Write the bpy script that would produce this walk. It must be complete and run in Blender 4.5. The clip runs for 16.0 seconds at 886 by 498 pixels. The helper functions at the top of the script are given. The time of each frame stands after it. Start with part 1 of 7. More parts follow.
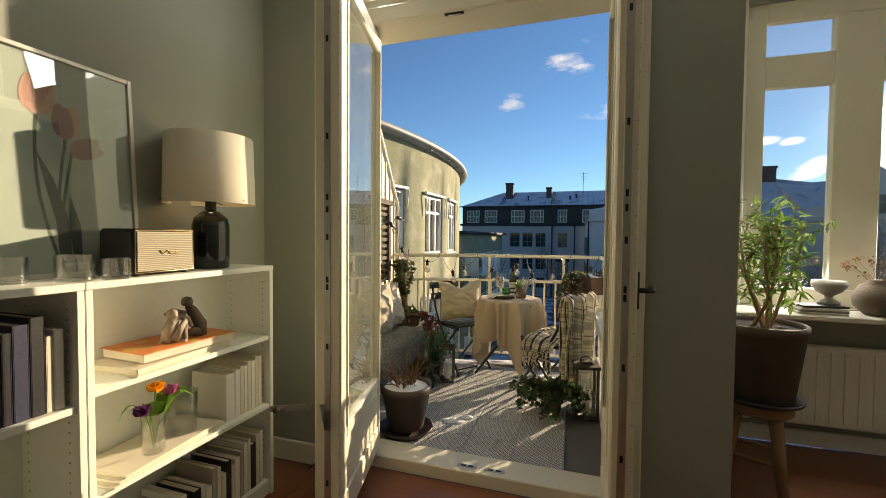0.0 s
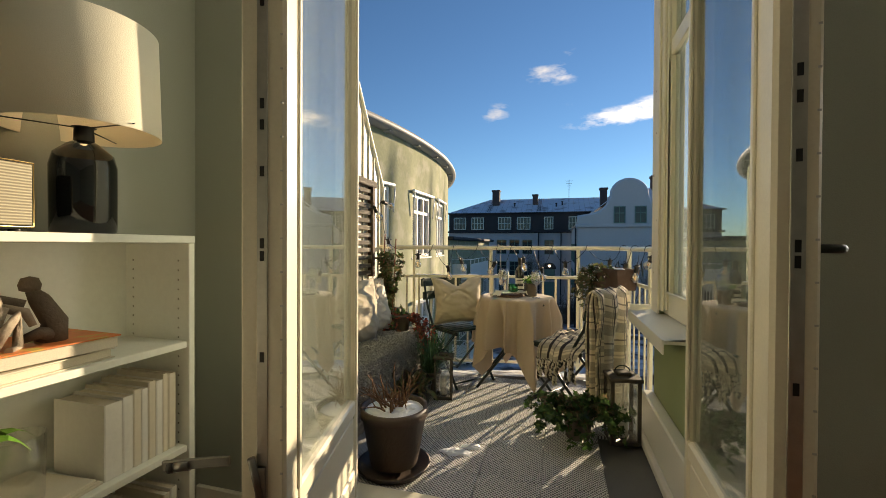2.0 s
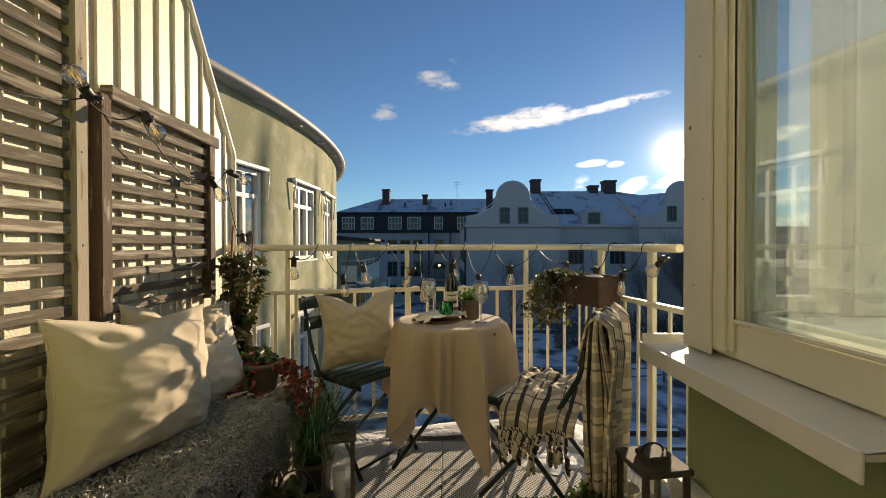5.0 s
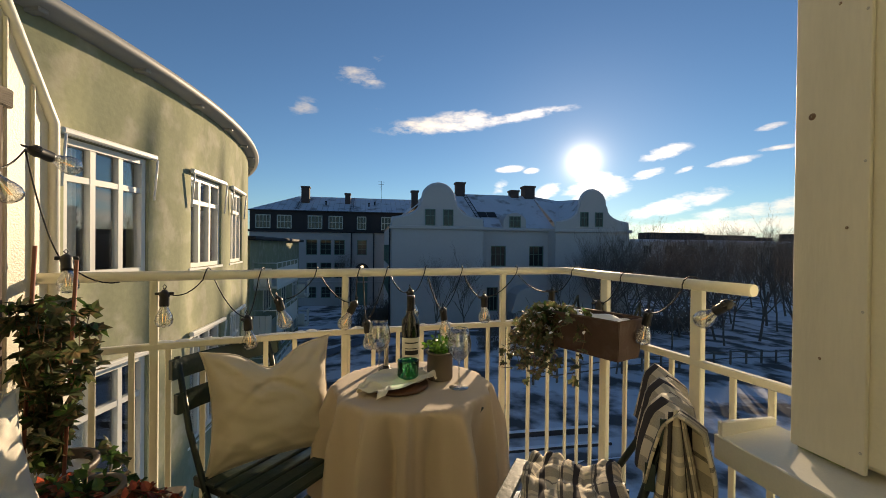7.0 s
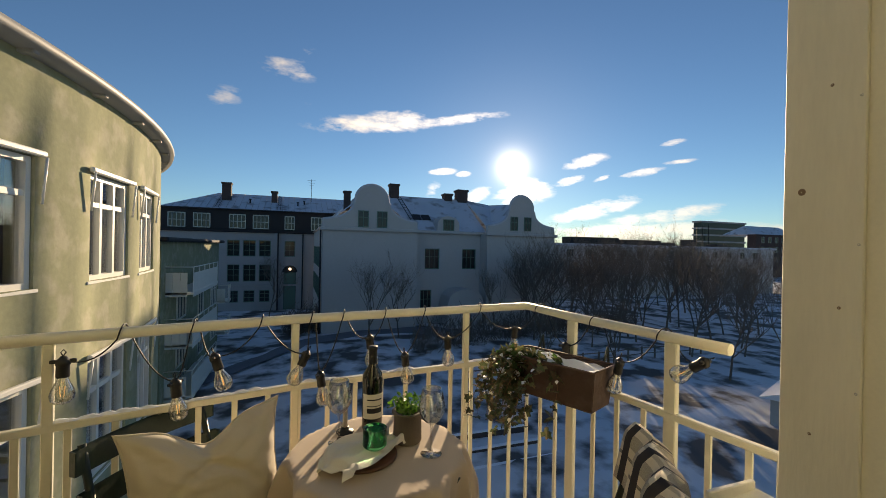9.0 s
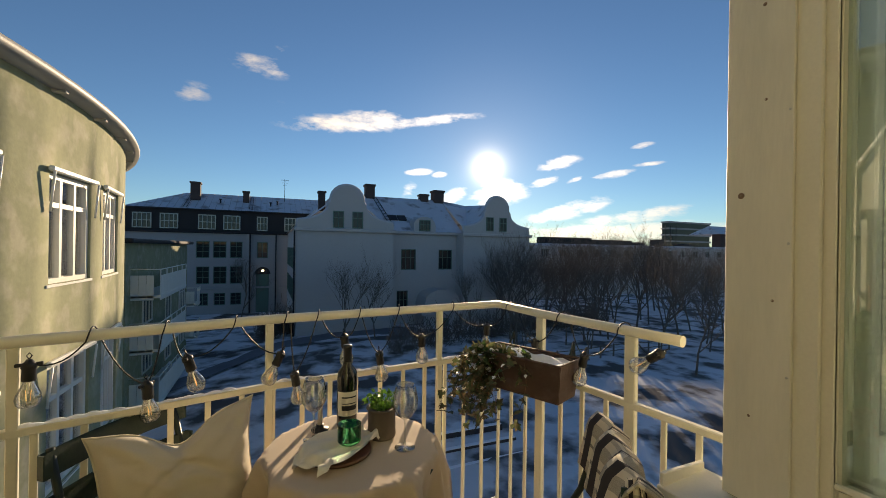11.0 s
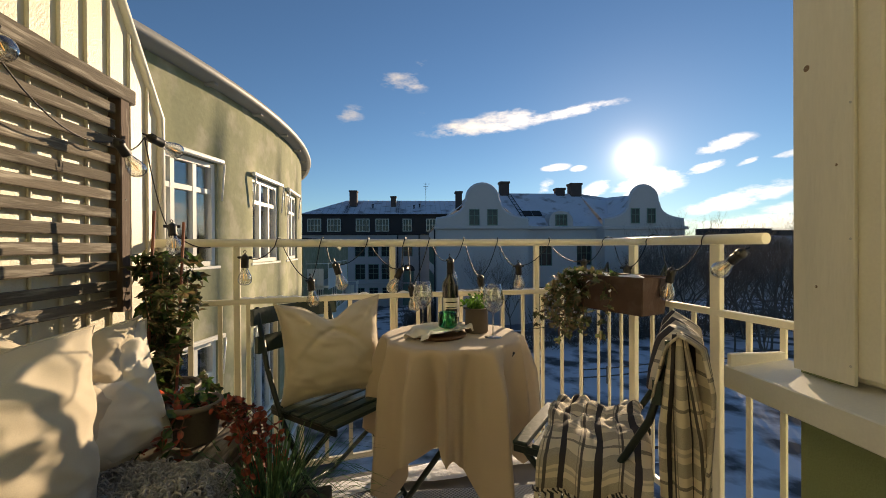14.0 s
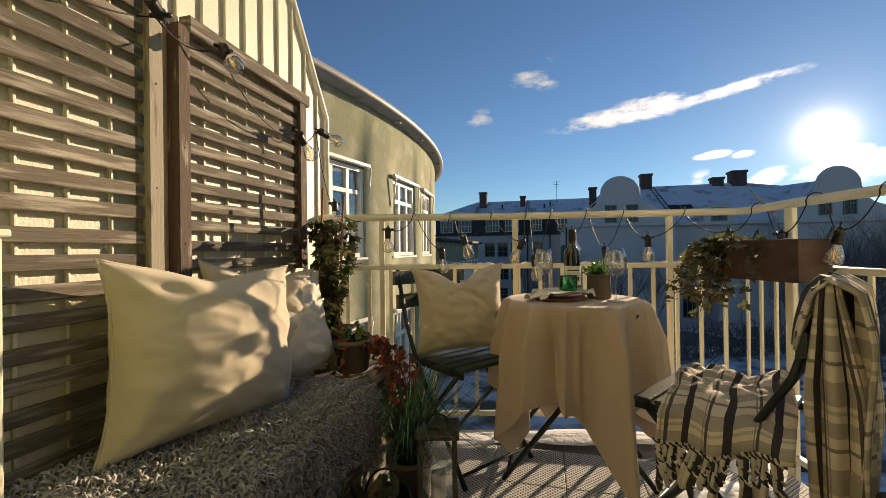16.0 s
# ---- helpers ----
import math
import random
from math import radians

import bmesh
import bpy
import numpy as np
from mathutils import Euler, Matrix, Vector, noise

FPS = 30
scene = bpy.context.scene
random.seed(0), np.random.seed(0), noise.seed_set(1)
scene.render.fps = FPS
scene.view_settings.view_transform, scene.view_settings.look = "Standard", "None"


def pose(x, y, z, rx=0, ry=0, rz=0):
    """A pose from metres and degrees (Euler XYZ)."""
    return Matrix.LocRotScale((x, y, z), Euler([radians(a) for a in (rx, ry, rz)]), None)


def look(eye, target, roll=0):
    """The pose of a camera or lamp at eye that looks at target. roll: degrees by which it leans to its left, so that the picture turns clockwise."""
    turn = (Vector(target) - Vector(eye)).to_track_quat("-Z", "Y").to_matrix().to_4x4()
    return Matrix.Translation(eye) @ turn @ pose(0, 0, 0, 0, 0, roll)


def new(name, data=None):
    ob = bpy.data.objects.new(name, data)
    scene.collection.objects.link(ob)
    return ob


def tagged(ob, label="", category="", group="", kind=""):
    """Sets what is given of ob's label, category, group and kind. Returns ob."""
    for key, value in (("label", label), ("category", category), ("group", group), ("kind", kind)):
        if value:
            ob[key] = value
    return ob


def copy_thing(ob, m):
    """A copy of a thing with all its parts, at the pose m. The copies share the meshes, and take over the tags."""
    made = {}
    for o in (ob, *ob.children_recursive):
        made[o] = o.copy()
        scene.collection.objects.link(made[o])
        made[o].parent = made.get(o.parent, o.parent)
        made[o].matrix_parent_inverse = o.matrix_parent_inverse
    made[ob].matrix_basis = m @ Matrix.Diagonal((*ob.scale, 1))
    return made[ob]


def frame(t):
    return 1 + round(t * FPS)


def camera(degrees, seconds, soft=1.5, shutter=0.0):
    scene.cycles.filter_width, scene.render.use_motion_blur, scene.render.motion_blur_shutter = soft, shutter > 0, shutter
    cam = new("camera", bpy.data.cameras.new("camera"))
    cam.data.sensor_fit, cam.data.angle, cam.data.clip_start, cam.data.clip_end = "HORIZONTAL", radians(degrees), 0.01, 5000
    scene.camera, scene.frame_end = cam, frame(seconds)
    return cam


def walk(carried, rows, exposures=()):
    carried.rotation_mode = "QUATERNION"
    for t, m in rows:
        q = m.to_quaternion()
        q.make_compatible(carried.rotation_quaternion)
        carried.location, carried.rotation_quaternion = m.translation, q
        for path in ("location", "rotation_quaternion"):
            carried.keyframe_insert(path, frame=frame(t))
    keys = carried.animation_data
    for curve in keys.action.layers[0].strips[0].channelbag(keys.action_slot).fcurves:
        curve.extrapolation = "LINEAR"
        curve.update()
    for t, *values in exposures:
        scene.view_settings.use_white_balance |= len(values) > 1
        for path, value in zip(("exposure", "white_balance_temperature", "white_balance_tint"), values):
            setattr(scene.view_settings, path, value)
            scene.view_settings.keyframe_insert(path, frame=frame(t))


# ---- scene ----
cam = camera(94.6, 16.0, soft=0.8)
PATH = [
    (0, (0.168, 0.139, 1.313), (-0.438, 2.044, 1.25), 0.5),
    (0.5, (0.076, 0.26, 1.256), (-0.531, 2.165, 1.206), 0.5),
    (1, (0.012, 0.401, 1.207), (-0.586, 2.309, 1.167), 0.4),
    (1.5, (-0.034, 0.574, 1.174), (-0.615, 2.488, 1.145), 0.3),
    (2, (-0.093, 0.738, 1.134), (-0.634, 2.663, 1.113), 0.3),
    (2.5, (-0.146, 0.918, 1.098), (-0.629, 2.859, 1.083), 0.2),
    (3, (-0.21, 1.097, 1.085), (-0.615, 3.056, 1.075), 0.2),
    (3.5, (-0.277, 1.305, 1.098), (-0.589, 3.28, 1.086), 0.0),
    (4, (-0.344, 1.494, 1.103), (-0.554, 3.483, 1.092), -0.1),
    (6.3, (-0.544, 2.395, 1.168), (-0.302, 4.38, 1.141), 0.5),
    (6.5, (-0.561, 2.459, 1.177), (-0.281, 4.439, 1.164), 0.6),
    (7, (-0.585, 2.591, 1.231), (-0.221, 4.557, 1.216), 0.6),
    (7.5, (-0.608, 2.669, 1.272), (-0.159, 4.618, 1.26), 0.7),
    (8, (-0.643, 2.721, 1.318), (-0.112, 4.649, 1.307), 0.9),
    (8.5, (-0.67, 2.747, 1.359), (-0.063, 4.652, 1.352), 0.9),
    (9, (-0.687, 2.759, 1.396), (-0.006, 4.64, 1.391), 1.1),
    (9.5, (-0.698, 2.752, 1.435), (0.049, 4.607, 1.434), 1.2),
    (9.7, (-0.699, 2.748, 1.436), (0.073, 4.593, 1.443), 1.4),
    (11.8, (-0.674, 2.654, 1.329), (0.11, 4.494, 1.324), 0.7),
    (12, (-0.67, 2.635, 1.308), (0.081, 4.488, 1.3), 0.6),
    (12.5, (-0.677, 2.579, 1.26), (-0.028, 4.471, 1.25), 0.4),
    (13, (-0.655, 2.513, 1.229), (-0.152, 4.449, 1.221), 0.3),
    (13.5, (-0.623, 2.444, 1.173), (-0.294, 4.417, 1.165), 0.0),
    (14, (-0.577, 2.392, 1.085), (-0.431, 4.386, 1.077), -0.3),
    (14.5, (-0.538, 2.356, 1.032), (-0.568, 4.356, 1.027), -0.4),
    (15, (-0.529, 2.322, 0.975), (-0.72, 4.313, 0.974), -0.5),
    (15.5, (-0.518, 2.289, 0.947), (-0.866, 4.259, 0.948), -0.6),
    (16, (-0.534, 2.264, 0.936), (-1.013, 4.206, 0.94), -0.7),
]
walk(cam, [(t, look(eye, target, roll)) for t, eye, target, roll in PATH], exposures=[(0.0, 0.83, 7750, 12), (3.0, 0.65, 7600, 11), (6.5, 0.34, 8050, 13), (12.5, 0.38, 8100, 13), (16.0, 0.45, 8150, 14)])

# ---- sky and sun ----
SUN_AZ, SUN_EL = 29.3, 11.2  # degrees clockwise from +y, above the horizon


def heading(az, el):
    a, e = radians(az), radians(el)
    return Vector((math.sin(a) * math.cos(e), math.cos(a) * math.cos(e), math.sin(e)))


def build_world():
    w = bpy.data.worlds.new("winter_sky")
    w.use_nodes = True
    scene.world = w
    n, l = w.node_tree.nodes, w.node_tree.links
    n.clear()
    out = n.new("ShaderNodeOutputWorld")
    bg = n.new("ShaderNodeBackground")
    sky = n.new("ShaderNodeTexSky")
    sky.sky_type, sky.sun_disc = "NISHITA", False
    sky.sun_elevation, sky.sun_rotation = radians(SUN_EL), radians(SUN_AZ)
    sky.altitude, sky.air_density, sky.dust_density, sky.ozone_density = 0, 0.88, 0.03, 3.7
    co = n.new("ShaderNodeTexCoord")

    def math_node(op, a, b=None, clamp=False):
        m = n.new("ShaderNodeMath")
        m.operation, m.use_clamp = op, clamp
        for k, v in enumerate((a, b)):
            if v is None:
                continue
            if isinstance(v, (int, float)):
                m.inputs[k].default_value = v
            else:
                l.new(v, m.inputs[k])
        return m.outputs[0]

    def dot(vec):
        d = n.new("ShaderNodeVectorMath")
        d.operation = "DOT_PRODUCT"
        l.new(co.outputs["Generated"], d.inputs[0])
        d.inputs[1].default_value = vec
        return d.outputs["Value"]

    noise_tex = n.new("ShaderNodeTexNoise")
    stretch = n.new("ShaderNodeMapping")
    stretch.inputs["Scale"].default_value = (1, 1, 2.6)
    l.new(co.outputs["Generated"], stretch.inputs["Vector"])
    l.new(stretch.outputs["Vector"], noise_tex.inputs["Vector"])
    noise_tex.inputs["Scale"].default_value, noise_tex.inputs["Detail"].default_value = 17, 9
    noise_tex.inputs["Roughness"].default_value = 0.62
    total = None
    # azimuth, elevation, half width, half height, tilt, density of each cloud
    for az, el, hw, hh, tilt, dens in (CLOUDS):
        c = heading(az, el)
        right = Vector((math.cos(radians(az)), -math.sin(radians(az)), 0))
        up = right.cross(c)
        a, b = math.cos(radians(tilt)), math.sin(radians(tilt))
        u, v = right * a + up * b, up * a - right * b
        du = math_node("DIVIDE", dot(u), math.sin(radians(hw)))
        dv = math_node("DIVIDE", math_node("SUBTRACT", dot(v), 0.0), math.sin(radians(hh)))
        r = math_node("ADD", math_node("MULTIPLY", du, du), math_node("MULTIPLY", dv, dv))
        front = math_node("GREATER_THAN", dot(c), 0.2)
        m = math_node("MULTIPLY", math_node("SUBTRACT", 1.0, r, True), front)
        m = math_node("MULTIPLY", m, dens)
        total = m if total is None else math_node("MAXIMUM", total, m)
    amount = math_node("SUBTRACT", math_node("ADD", math_node("MULTIPLY", noise_tex.outputs["Fac"], 2.6), math_node("MULTIPLY", total, 0.9)), 1.52)
    amount = math_node("MULTIPLY", math_node("MULTIPLY", amount, 1.0, True), math_node("MULTIPLY", total, 1.6, True))
    # the bright haze round a low sun, and the sun drawn wide to imitate lens bloom
    near = math_node("MAXIMUM", dot(heading(SUN_AZ, SUN_EL)), 0.0)
    halo = math_node("ADD", math_node("MULTIPLY", math_node("POWER", near, 60.0), 0.6), math_node("MULTIPLY", math_node("POWER", near, 500.0), 1.9))
    disc = math_node("ADD", math_node("MULTIPLY", math_node("POWER", near, 1900.0), 10.0), math_node("MULTIPLY", math_node("POWER", near, 9000.0), 90.0))
    glow = math_node("ADD", halo, disc)
    bright = math_node("ADD", math_node("MULTIPLY", math_node("POWER", near, 12.0), 10.0), 5.5)
    cloud = n.new("ShaderNodeMix")
    cloud.data_type = "RGBA"
    l.new(amount, cloud.inputs["Factor"])
    clear_air = n.new("ShaderNodeVectorMath")
    clear_air.operation = "MULTIPLY"
    clear_air.inputs[1].default_value = (0.69, 0.865, 0.985)
    l.new(sky.outputs["Color"], clear_air.inputs[0])
    l.new(clear_air.outputs[0], cloud.inputs["A"])
    white = n.new("ShaderNodeVectorMath")
    white.operation = "SCALE"
    white.inputs[0].default_value = (1.0, 0.95, 0.9)
    l.new(bright, white.inputs["Scale"])
    l.new(white.outputs[0], cloud.inputs["B"])
    tint = n.new("ShaderNodeVectorMath")
    tint.operation = "SCALE"
    tint.inputs[0].default_value = (1.0, 0.93, 0.82)
    l.new(glow, tint.inputs["Scale"])
    add = n.new("ShaderNodeVectorMath")
    add.operation = "ADD"
    l.new(cloud.outputs["Result"], add.inputs[0])
    l.new(tint.outputs[0], add.inputs[1])
    l.new(add.outputs[0], bg.inputs["Color"])
    bg.inputs["Strength"].default_value = 0.105
    l.new(bg.outputs[0], out.inputs["Surface"])


CLOUDS = (
    (10.5, 16.5, 10.5, 1.6, 5, 0.95), (20.5, 17.3, 9.0, 0.9, 7, 0.85), (13.0, 17.0, 5.5, 1.8, 4, 1.0),
    (-0.9, 22.0, 4.4, 1.5, -5, 0.72), (0.6, 23.6, 2.0, 0.9, 25, 0.45), (-8.3, 17.6, 2.4, 1.5, 10, 0.66),
    (1.5, 17.6, 1.0, 1.0, 60, 0.4), (19.6, 10.6, 2.4, 0.6, 2, 1.0), (22.6, 10.3, 1.3, 0.5, 4, 0.9),
    (38.8, 11.6, 3.4, 1.1, 10, 1.0), (45.8, 9.9, 3.6, 0.6, 7, 1.0), (49.0, 13.2, 1.7, 0.5, 8, 0.9),
    (49.8, 10.9, 2.2, 0.35, 4, 0.9), (36.8, 9.2, 2.6, 0.8, 14, 1.0), (41.0, 9.4, 1.4, 0.4, 20, 0.8),
    (31.0, 7.8, 5.0, 2.3, 12, 1.0), (40.2, 5.4, 7.0, 1.4, 14, 1.0), (48.0, 4.4, 8.0, 1.2, 8, 0.95),
    (50.0, 2.4, 24.0, 1.7, 0, 1.0), (24.5, 7.3, 3.0, 1.2, 30, 0.8), (18.5, 8.0, 1.6, 1.3, 50, 0.6),
    (-20.0, 7.0, 4.0, 0.8, 10, 0.4), (70.0, 14.0, 5.0, 1.2, 5, 0.6),
)
build_world()
sun = new("sun", bpy.data.lights.new("sun", "SUN"))
sun.data.energy, sun.data.angle, sun.data.color = 5.0, radians(0.53), (1.0, 0.85, 0.65)
sun.matrix_world = look(heading(SUN_AZ, SUN_EL) * 100, (0, 0, 0))

for x, y, z, w_, h_, power in ((1.53, 3.27, 1.6, 0.36, 1.4, 11.0), (2.2, 3.27, 1.6, 0.5, 1.4, 11.0), (-0.3, 2.05, 2.62, 1.1, 0.25, 4.5)):
    sky_lamp = new("window_light", bpy.data.lights.new("window_light", "AREA"))
    sky_lamp.data.shape, sky_lamp.data.size, sky_lamp.data.size_y, sky_lamp.data.energy, sky_lamp.data.color = "RECTANGLE", w_, h_, power, (0.93, 0.97, 1.0)
    sky_lamp.matrix_world = look((x, y, z), (x - 0.4, y - 3, z - 0.6))


# ---- materials ----
def mat(name, color, rough=0.6, metal=0.0, vary=0.15, scale=6.0, bump=0.1, grain=60.0, grain_vary=0.06, stretch=(1, 1, 1), per_object=0.0, second=None, second_at=0.6, sheen=0.0, trans=0.0, sub=0.0, spec=0.5):
    m = bpy.data.materials.new(name)
    m.use_nodes = True
    n, l = m.node_tree.nodes, m.node_tree.links
    b = n["Principled BSDF"]
    b.inputs["Roughness"].default_value, b.inputs["Metallic"].default_value = rough, metal
    b.inputs["Specular IOR Level"].default_value = spec
    if sheen:
        b.inputs["Sheen Weight"].default_value = sheen
    if trans:
        b.inputs["Transmission Weight"].default_value = trans
    if sub:
        b.inputs["Subsurface Weight"].default_value = sub
        b.inputs["Subsurface Radius"].default_value = (0.02, 0.015, 0.01)
    co = n.new("ShaderNodeTexCoord")
    mp = n.new("ShaderNodeMapping")
    mp.inputs["Scale"].default_value = stretch
    l.new(co.outputs["Object"], mp.inputs["Vector"])
    big, fine = n.new("ShaderNodeTexNoise"), n.new("ShaderNodeTexNoise")
    for t, sc, de in ((big, scale, 5), (fine, grain, 4)):
        t.inputs["Scale"].default_value, t.inputs["Detail"].default_value = sc, de
        l.new(mp.outputs["Vector"], t.inputs["Vector"])
    val = n.new("ShaderNodeMath")
    val.operation = "MULTIPLY_ADD"
    l.new(big.outputs["Fac"], val.inputs[0])
    val.inputs[1].default_value, val.inputs[2].default_value = 2 * vary, 1 - vary
    val2 = n.new("ShaderNodeMath")
    val2.operation = "MULTIPLY_ADD"
    l.new(fine.outputs["Fac"], val2.inputs[0])
    val2.inputs[1].default_value, val2.inputs[2].default_value = 2 * grain_vary, 1 - grain_vary
    mul = n.new("ShaderNodeMath")
    mul.operation = "MULTIPLY"
    l.new(val.outputs[0], mul.inputs[0])
    l.new(val2.outputs[0], mul.inputs[1])
    last = mul.outputs[0]
    if per_object:
        oi = n.new("ShaderNodeObjectInfo")
        v3 = n.new("ShaderNodeMath")
        v3.operation = "MULTIPLY_ADD"
        l.new(oi.outputs["Random"], v3.inputs[0])
        v3.inputs[1].default_value, v3.inputs[2].default_value = 2 * per_object, 1 - per_object
        m4 = n.new("ShaderNodeMath")
        m4.operation = "MULTIPLY"
        l.new(last, m4.inputs[0])
        l.new(v3.outputs[0], m4.inputs[1])
        last = m4.outputs[0]
    base = n.new("ShaderNodeVectorMath")
    base.operation = "SCALE"
    if second is None:
        base.inputs[0].default_value = color
    else:
        ramp = n.new("ShaderNodeValToRGB")
        ramp.color_ramp.elements[0].position, ramp.color_ramp.elements[1].position = max(0, second_at - 0.07), min(1, second_at + 0.07)
        ramp.color_ramp.elements[0].color, ramp.color_ramp.elements[1].color = (*color, 1), (*second, 1)
        blend = n.new("ShaderNodeTexNoise")
        blend.inputs["Scale"].default_value, blend.inputs["Detail"].default_value = scale * 1.7, 7
        l.new(mp.outputs["Vector"], blend.inputs["Vector"])
        l.new(blend.outputs["Fac"], ramp.inputs["Fac"])
        l.new(ramp.outputs["Color"], base.inputs[0])
    l.new(last, base.inputs["Scale"])
    l.new(base.outputs[0], b.inputs["Base Color"])
    if bump:
        bp = n.new("ShaderNodeBump")
        bp.inputs["Strength"].default_value, bp.inputs["Distance"].default_value = bump, 0.01
        l.new(fine.outputs["Fac"], bp.inputs["Height"])
        l.new(bp.outputs[0], b.inputs["Normal"])
    return m


def glass_mat(name, color=(1, 1, 1), rough=0.0, ior=1.45):
    m = bpy.data.materials.new(name)
    m.use_nodes = True
    b = m.node_tree.nodes["Principled BSDF"]
    b.inputs["Base Color"].default_value = (*color, 1)
    b.inputs["Transmission Weight"].default_value, b.inputs["Roughness"].default_value, b.inputs["IOR"].default_value = 1.0, rough, ior
    return m


def thin_glass(name, color=(0.97, 0.985, 0.98), most=0.7, least=0.045, dust_haze=0.0):
    """Clear thin glass: see-through, with gloss that grows at a slant and a thin dusty, drop-stained film that also
    imitates glare haze.
    """
    m = bpy.data.materials.new(name)
    m.use_nodes = True
    n, l = m.node_tree.nodes, m.node_tree.links
    n.remove(n["Principled BSDF"])
    clear_, gloss, mix, fres = n.new("ShaderNodeBsdfTransparent"), n.new("ShaderNodeBsdfGlossy"), n.new("ShaderNodeMixShader"), n.new("ShaderNodeLayerWeight")
    clear_.inputs["Color"].default_value, gloss.inputs["Roughness"].default_value = (*color, 1), 0.0
    fres.inputs["Blend"].default_value = 0.5
    slant, gain = n.new("ShaderNodeMath"), n.new("ShaderNodeMath")
    slant.operation, gain.operation = "POWER", "MULTIPLY_ADD"
    slant.inputs[1].default_value, gain.inputs[1].default_value, gain.inputs[2].default_value = 2.5, most, least
    l.new(fres.outputs["Facing"], slant.inputs[0])
    l.new(slant.outputs[0], gain.inputs[0])
    l.new(gain.outputs[0], mix.inputs["Fac"])
    l.new(clear_.outputs[0], mix.inputs[1])
    l.new(gloss.outputs[0], mix.inputs[2])
    last = mix.outputs[0]
    # besides dirt, the pale film puts the haze of sun glare into the glass
    if dust_haze:
        co, streak, amount, film, veil = n.new("ShaderNodeTexCoord"), n.new("ShaderNodeTexNoise"), n.new("ShaderNodeMath"), n.new("ShaderNodeBsdfTranslucent"), n.new("ShaderNodeMixShader")
        mp = n.new("ShaderNodeMapping")
        mp.inputs["Scale"].default_value = (5, 5, 1.2)
        l.new(co.outputs["Object"], mp.inputs["Vector"])
        l.new(mp.outputs["Vector"], streak.inputs["Vector"])
        streak.inputs["Scale"].default_value, streak.inputs["Detail"].default_value = 3.0, 6
        amount.operation = "MULTIPLY_ADD"
        l.new(streak.outputs["Fac"], amount.inputs[0])
        amount.inputs[1].default_value, amount.inputs[2].default_value = dust_haze, dust_haze * 0.5
        film.inputs["Color"].default_value = (0.80, 0.86, 0.82, 1)
        l.new(amount.outputs[0], veil.inputs["Fac"])
        l.new(last, veil.inputs[1])
        l.new(film.outputs[0], veil.inputs[2])
        last = veil.outputs[0]
    l.new(last, n["Material Output"].inputs["Surface"])
    return m


def glow_mat(name, color, strength):
    m = bpy.data.materials.new(name)
    m.use_nodes = True
    b = m.node_tree.nodes["Principled BSDF"]
    b.inputs["Base Color"].default_value = (*color, 1)
    b.inputs["Emission Color"].default_value, b.inputs["Emission Strength"].default_value = (*color, 1), strength
    return m


def pattern_mat(name, kind, c1, c2, scale, rough=0.6, bump=0.4, sx=1.0):
    """kind: tile (pierced deck tile), plaid (woven bands), weave (loudspeaker cloth)"""
    m = mat(name, c1, rough, bump=0.0)
    n, l = m.node_tree.nodes, m.node_tree.links
    b = n["Principled BSDF"]
    co = n.new("ShaderNodeTexCoord")
    sep = n.new("ShaderNodeSeparateXYZ")
    l.new(co.outputs["UV" if kind == "plaid" else "Object"], sep.inputs[0])

    def f(op, a, b2=None):
        q = n.new("ShaderNodeMath")
        q.operation = op
        for k, v in enumerate((a, b2)):
            if v is None:
                continue
            if isinstance(v, (int, float)):
                q.inputs[k].default_value = v
            else:
                l.new(v, q.inputs[k])
        return q.outputs[0]

    if kind == "tile":
        u, v = f("SINE", f("MULTIPLY", f("ADD", sep.outputs[0], sep.outputs[1]), scale)), f("SINE", f("MULTIPLY", f("SUBTRACT", sep.outputs[0], sep.outputs[1]), scale))
        k = f("GREATER_THAN", f("ABSOLUTE", f("ADD", f("MULTIPLY", u, v), f("MULTIPLY", f("SINE", f("MULTIPLY", sep.outputs[0], scale * 2)), 0.35))), 0.46)
    elif kind == "weave":
        k = f("MULTIPLY", f("ADD", f("SINE", f("MULTIPLY", sep.outputs[2], scale)), 1.0), 0.5)
    else:
        wave = n.new("ShaderNodeTexNoise")
        wave.inputs["Scale"].default_value = 260.0
        thread = f("MULTIPLY", wave.outputs["Fac"], 1.6)

        def bands(x, lines):
            w = f("FRACT", f("MULTIPLY", x, scale))
            out = None
            for mid_, half, dark in lines:
                one = f("MULTIPLY", f("LESS_THAN", f("ABSOLUTE", f("SUBTRACT", w, mid_)), half), dark)
                out = one if out is None else f("MAXIMUM", out, one)
            return out
        across = bands(sep.outputs[0], ((0.3, 0.085, 0.96), (0.70, 0.035, 0.88), (0.80, 0.015, 0.6)))
        along = bands(sep.outputs[1], ((0.3, 0.14, 0.5), (0.72, 0.09, 0.5), (0.52, 0.025, 0.35), (0.95, 0.022, 0.8)))
        k = f("MAXIMUM", across, f("MULTIPLY", along, thread))
    old = b.inputs["Base Color"].links[0].from_socket
    mix = n.new("ShaderNodeMix")
    mix.data_type = "RGBA"
    l.new(k, mix.inputs["Factor"])
    l.new(old, mix.inputs["A"])
    mix.inputs["B"].default_value = (*c2, 1)
    l.new(mix.outputs["Result"], b.inputs["Base Color"])
    bp = n.new("ShaderNodeBump")
    bp.inputs["Strength"].default_value, bp.inputs["Distance"].default_value, bp.invert = bump, 0.004, True
    l.new(k, bp.inputs["Height"])
    l.new(bp.outputs[0], b.inputs["Normal"])
    return m


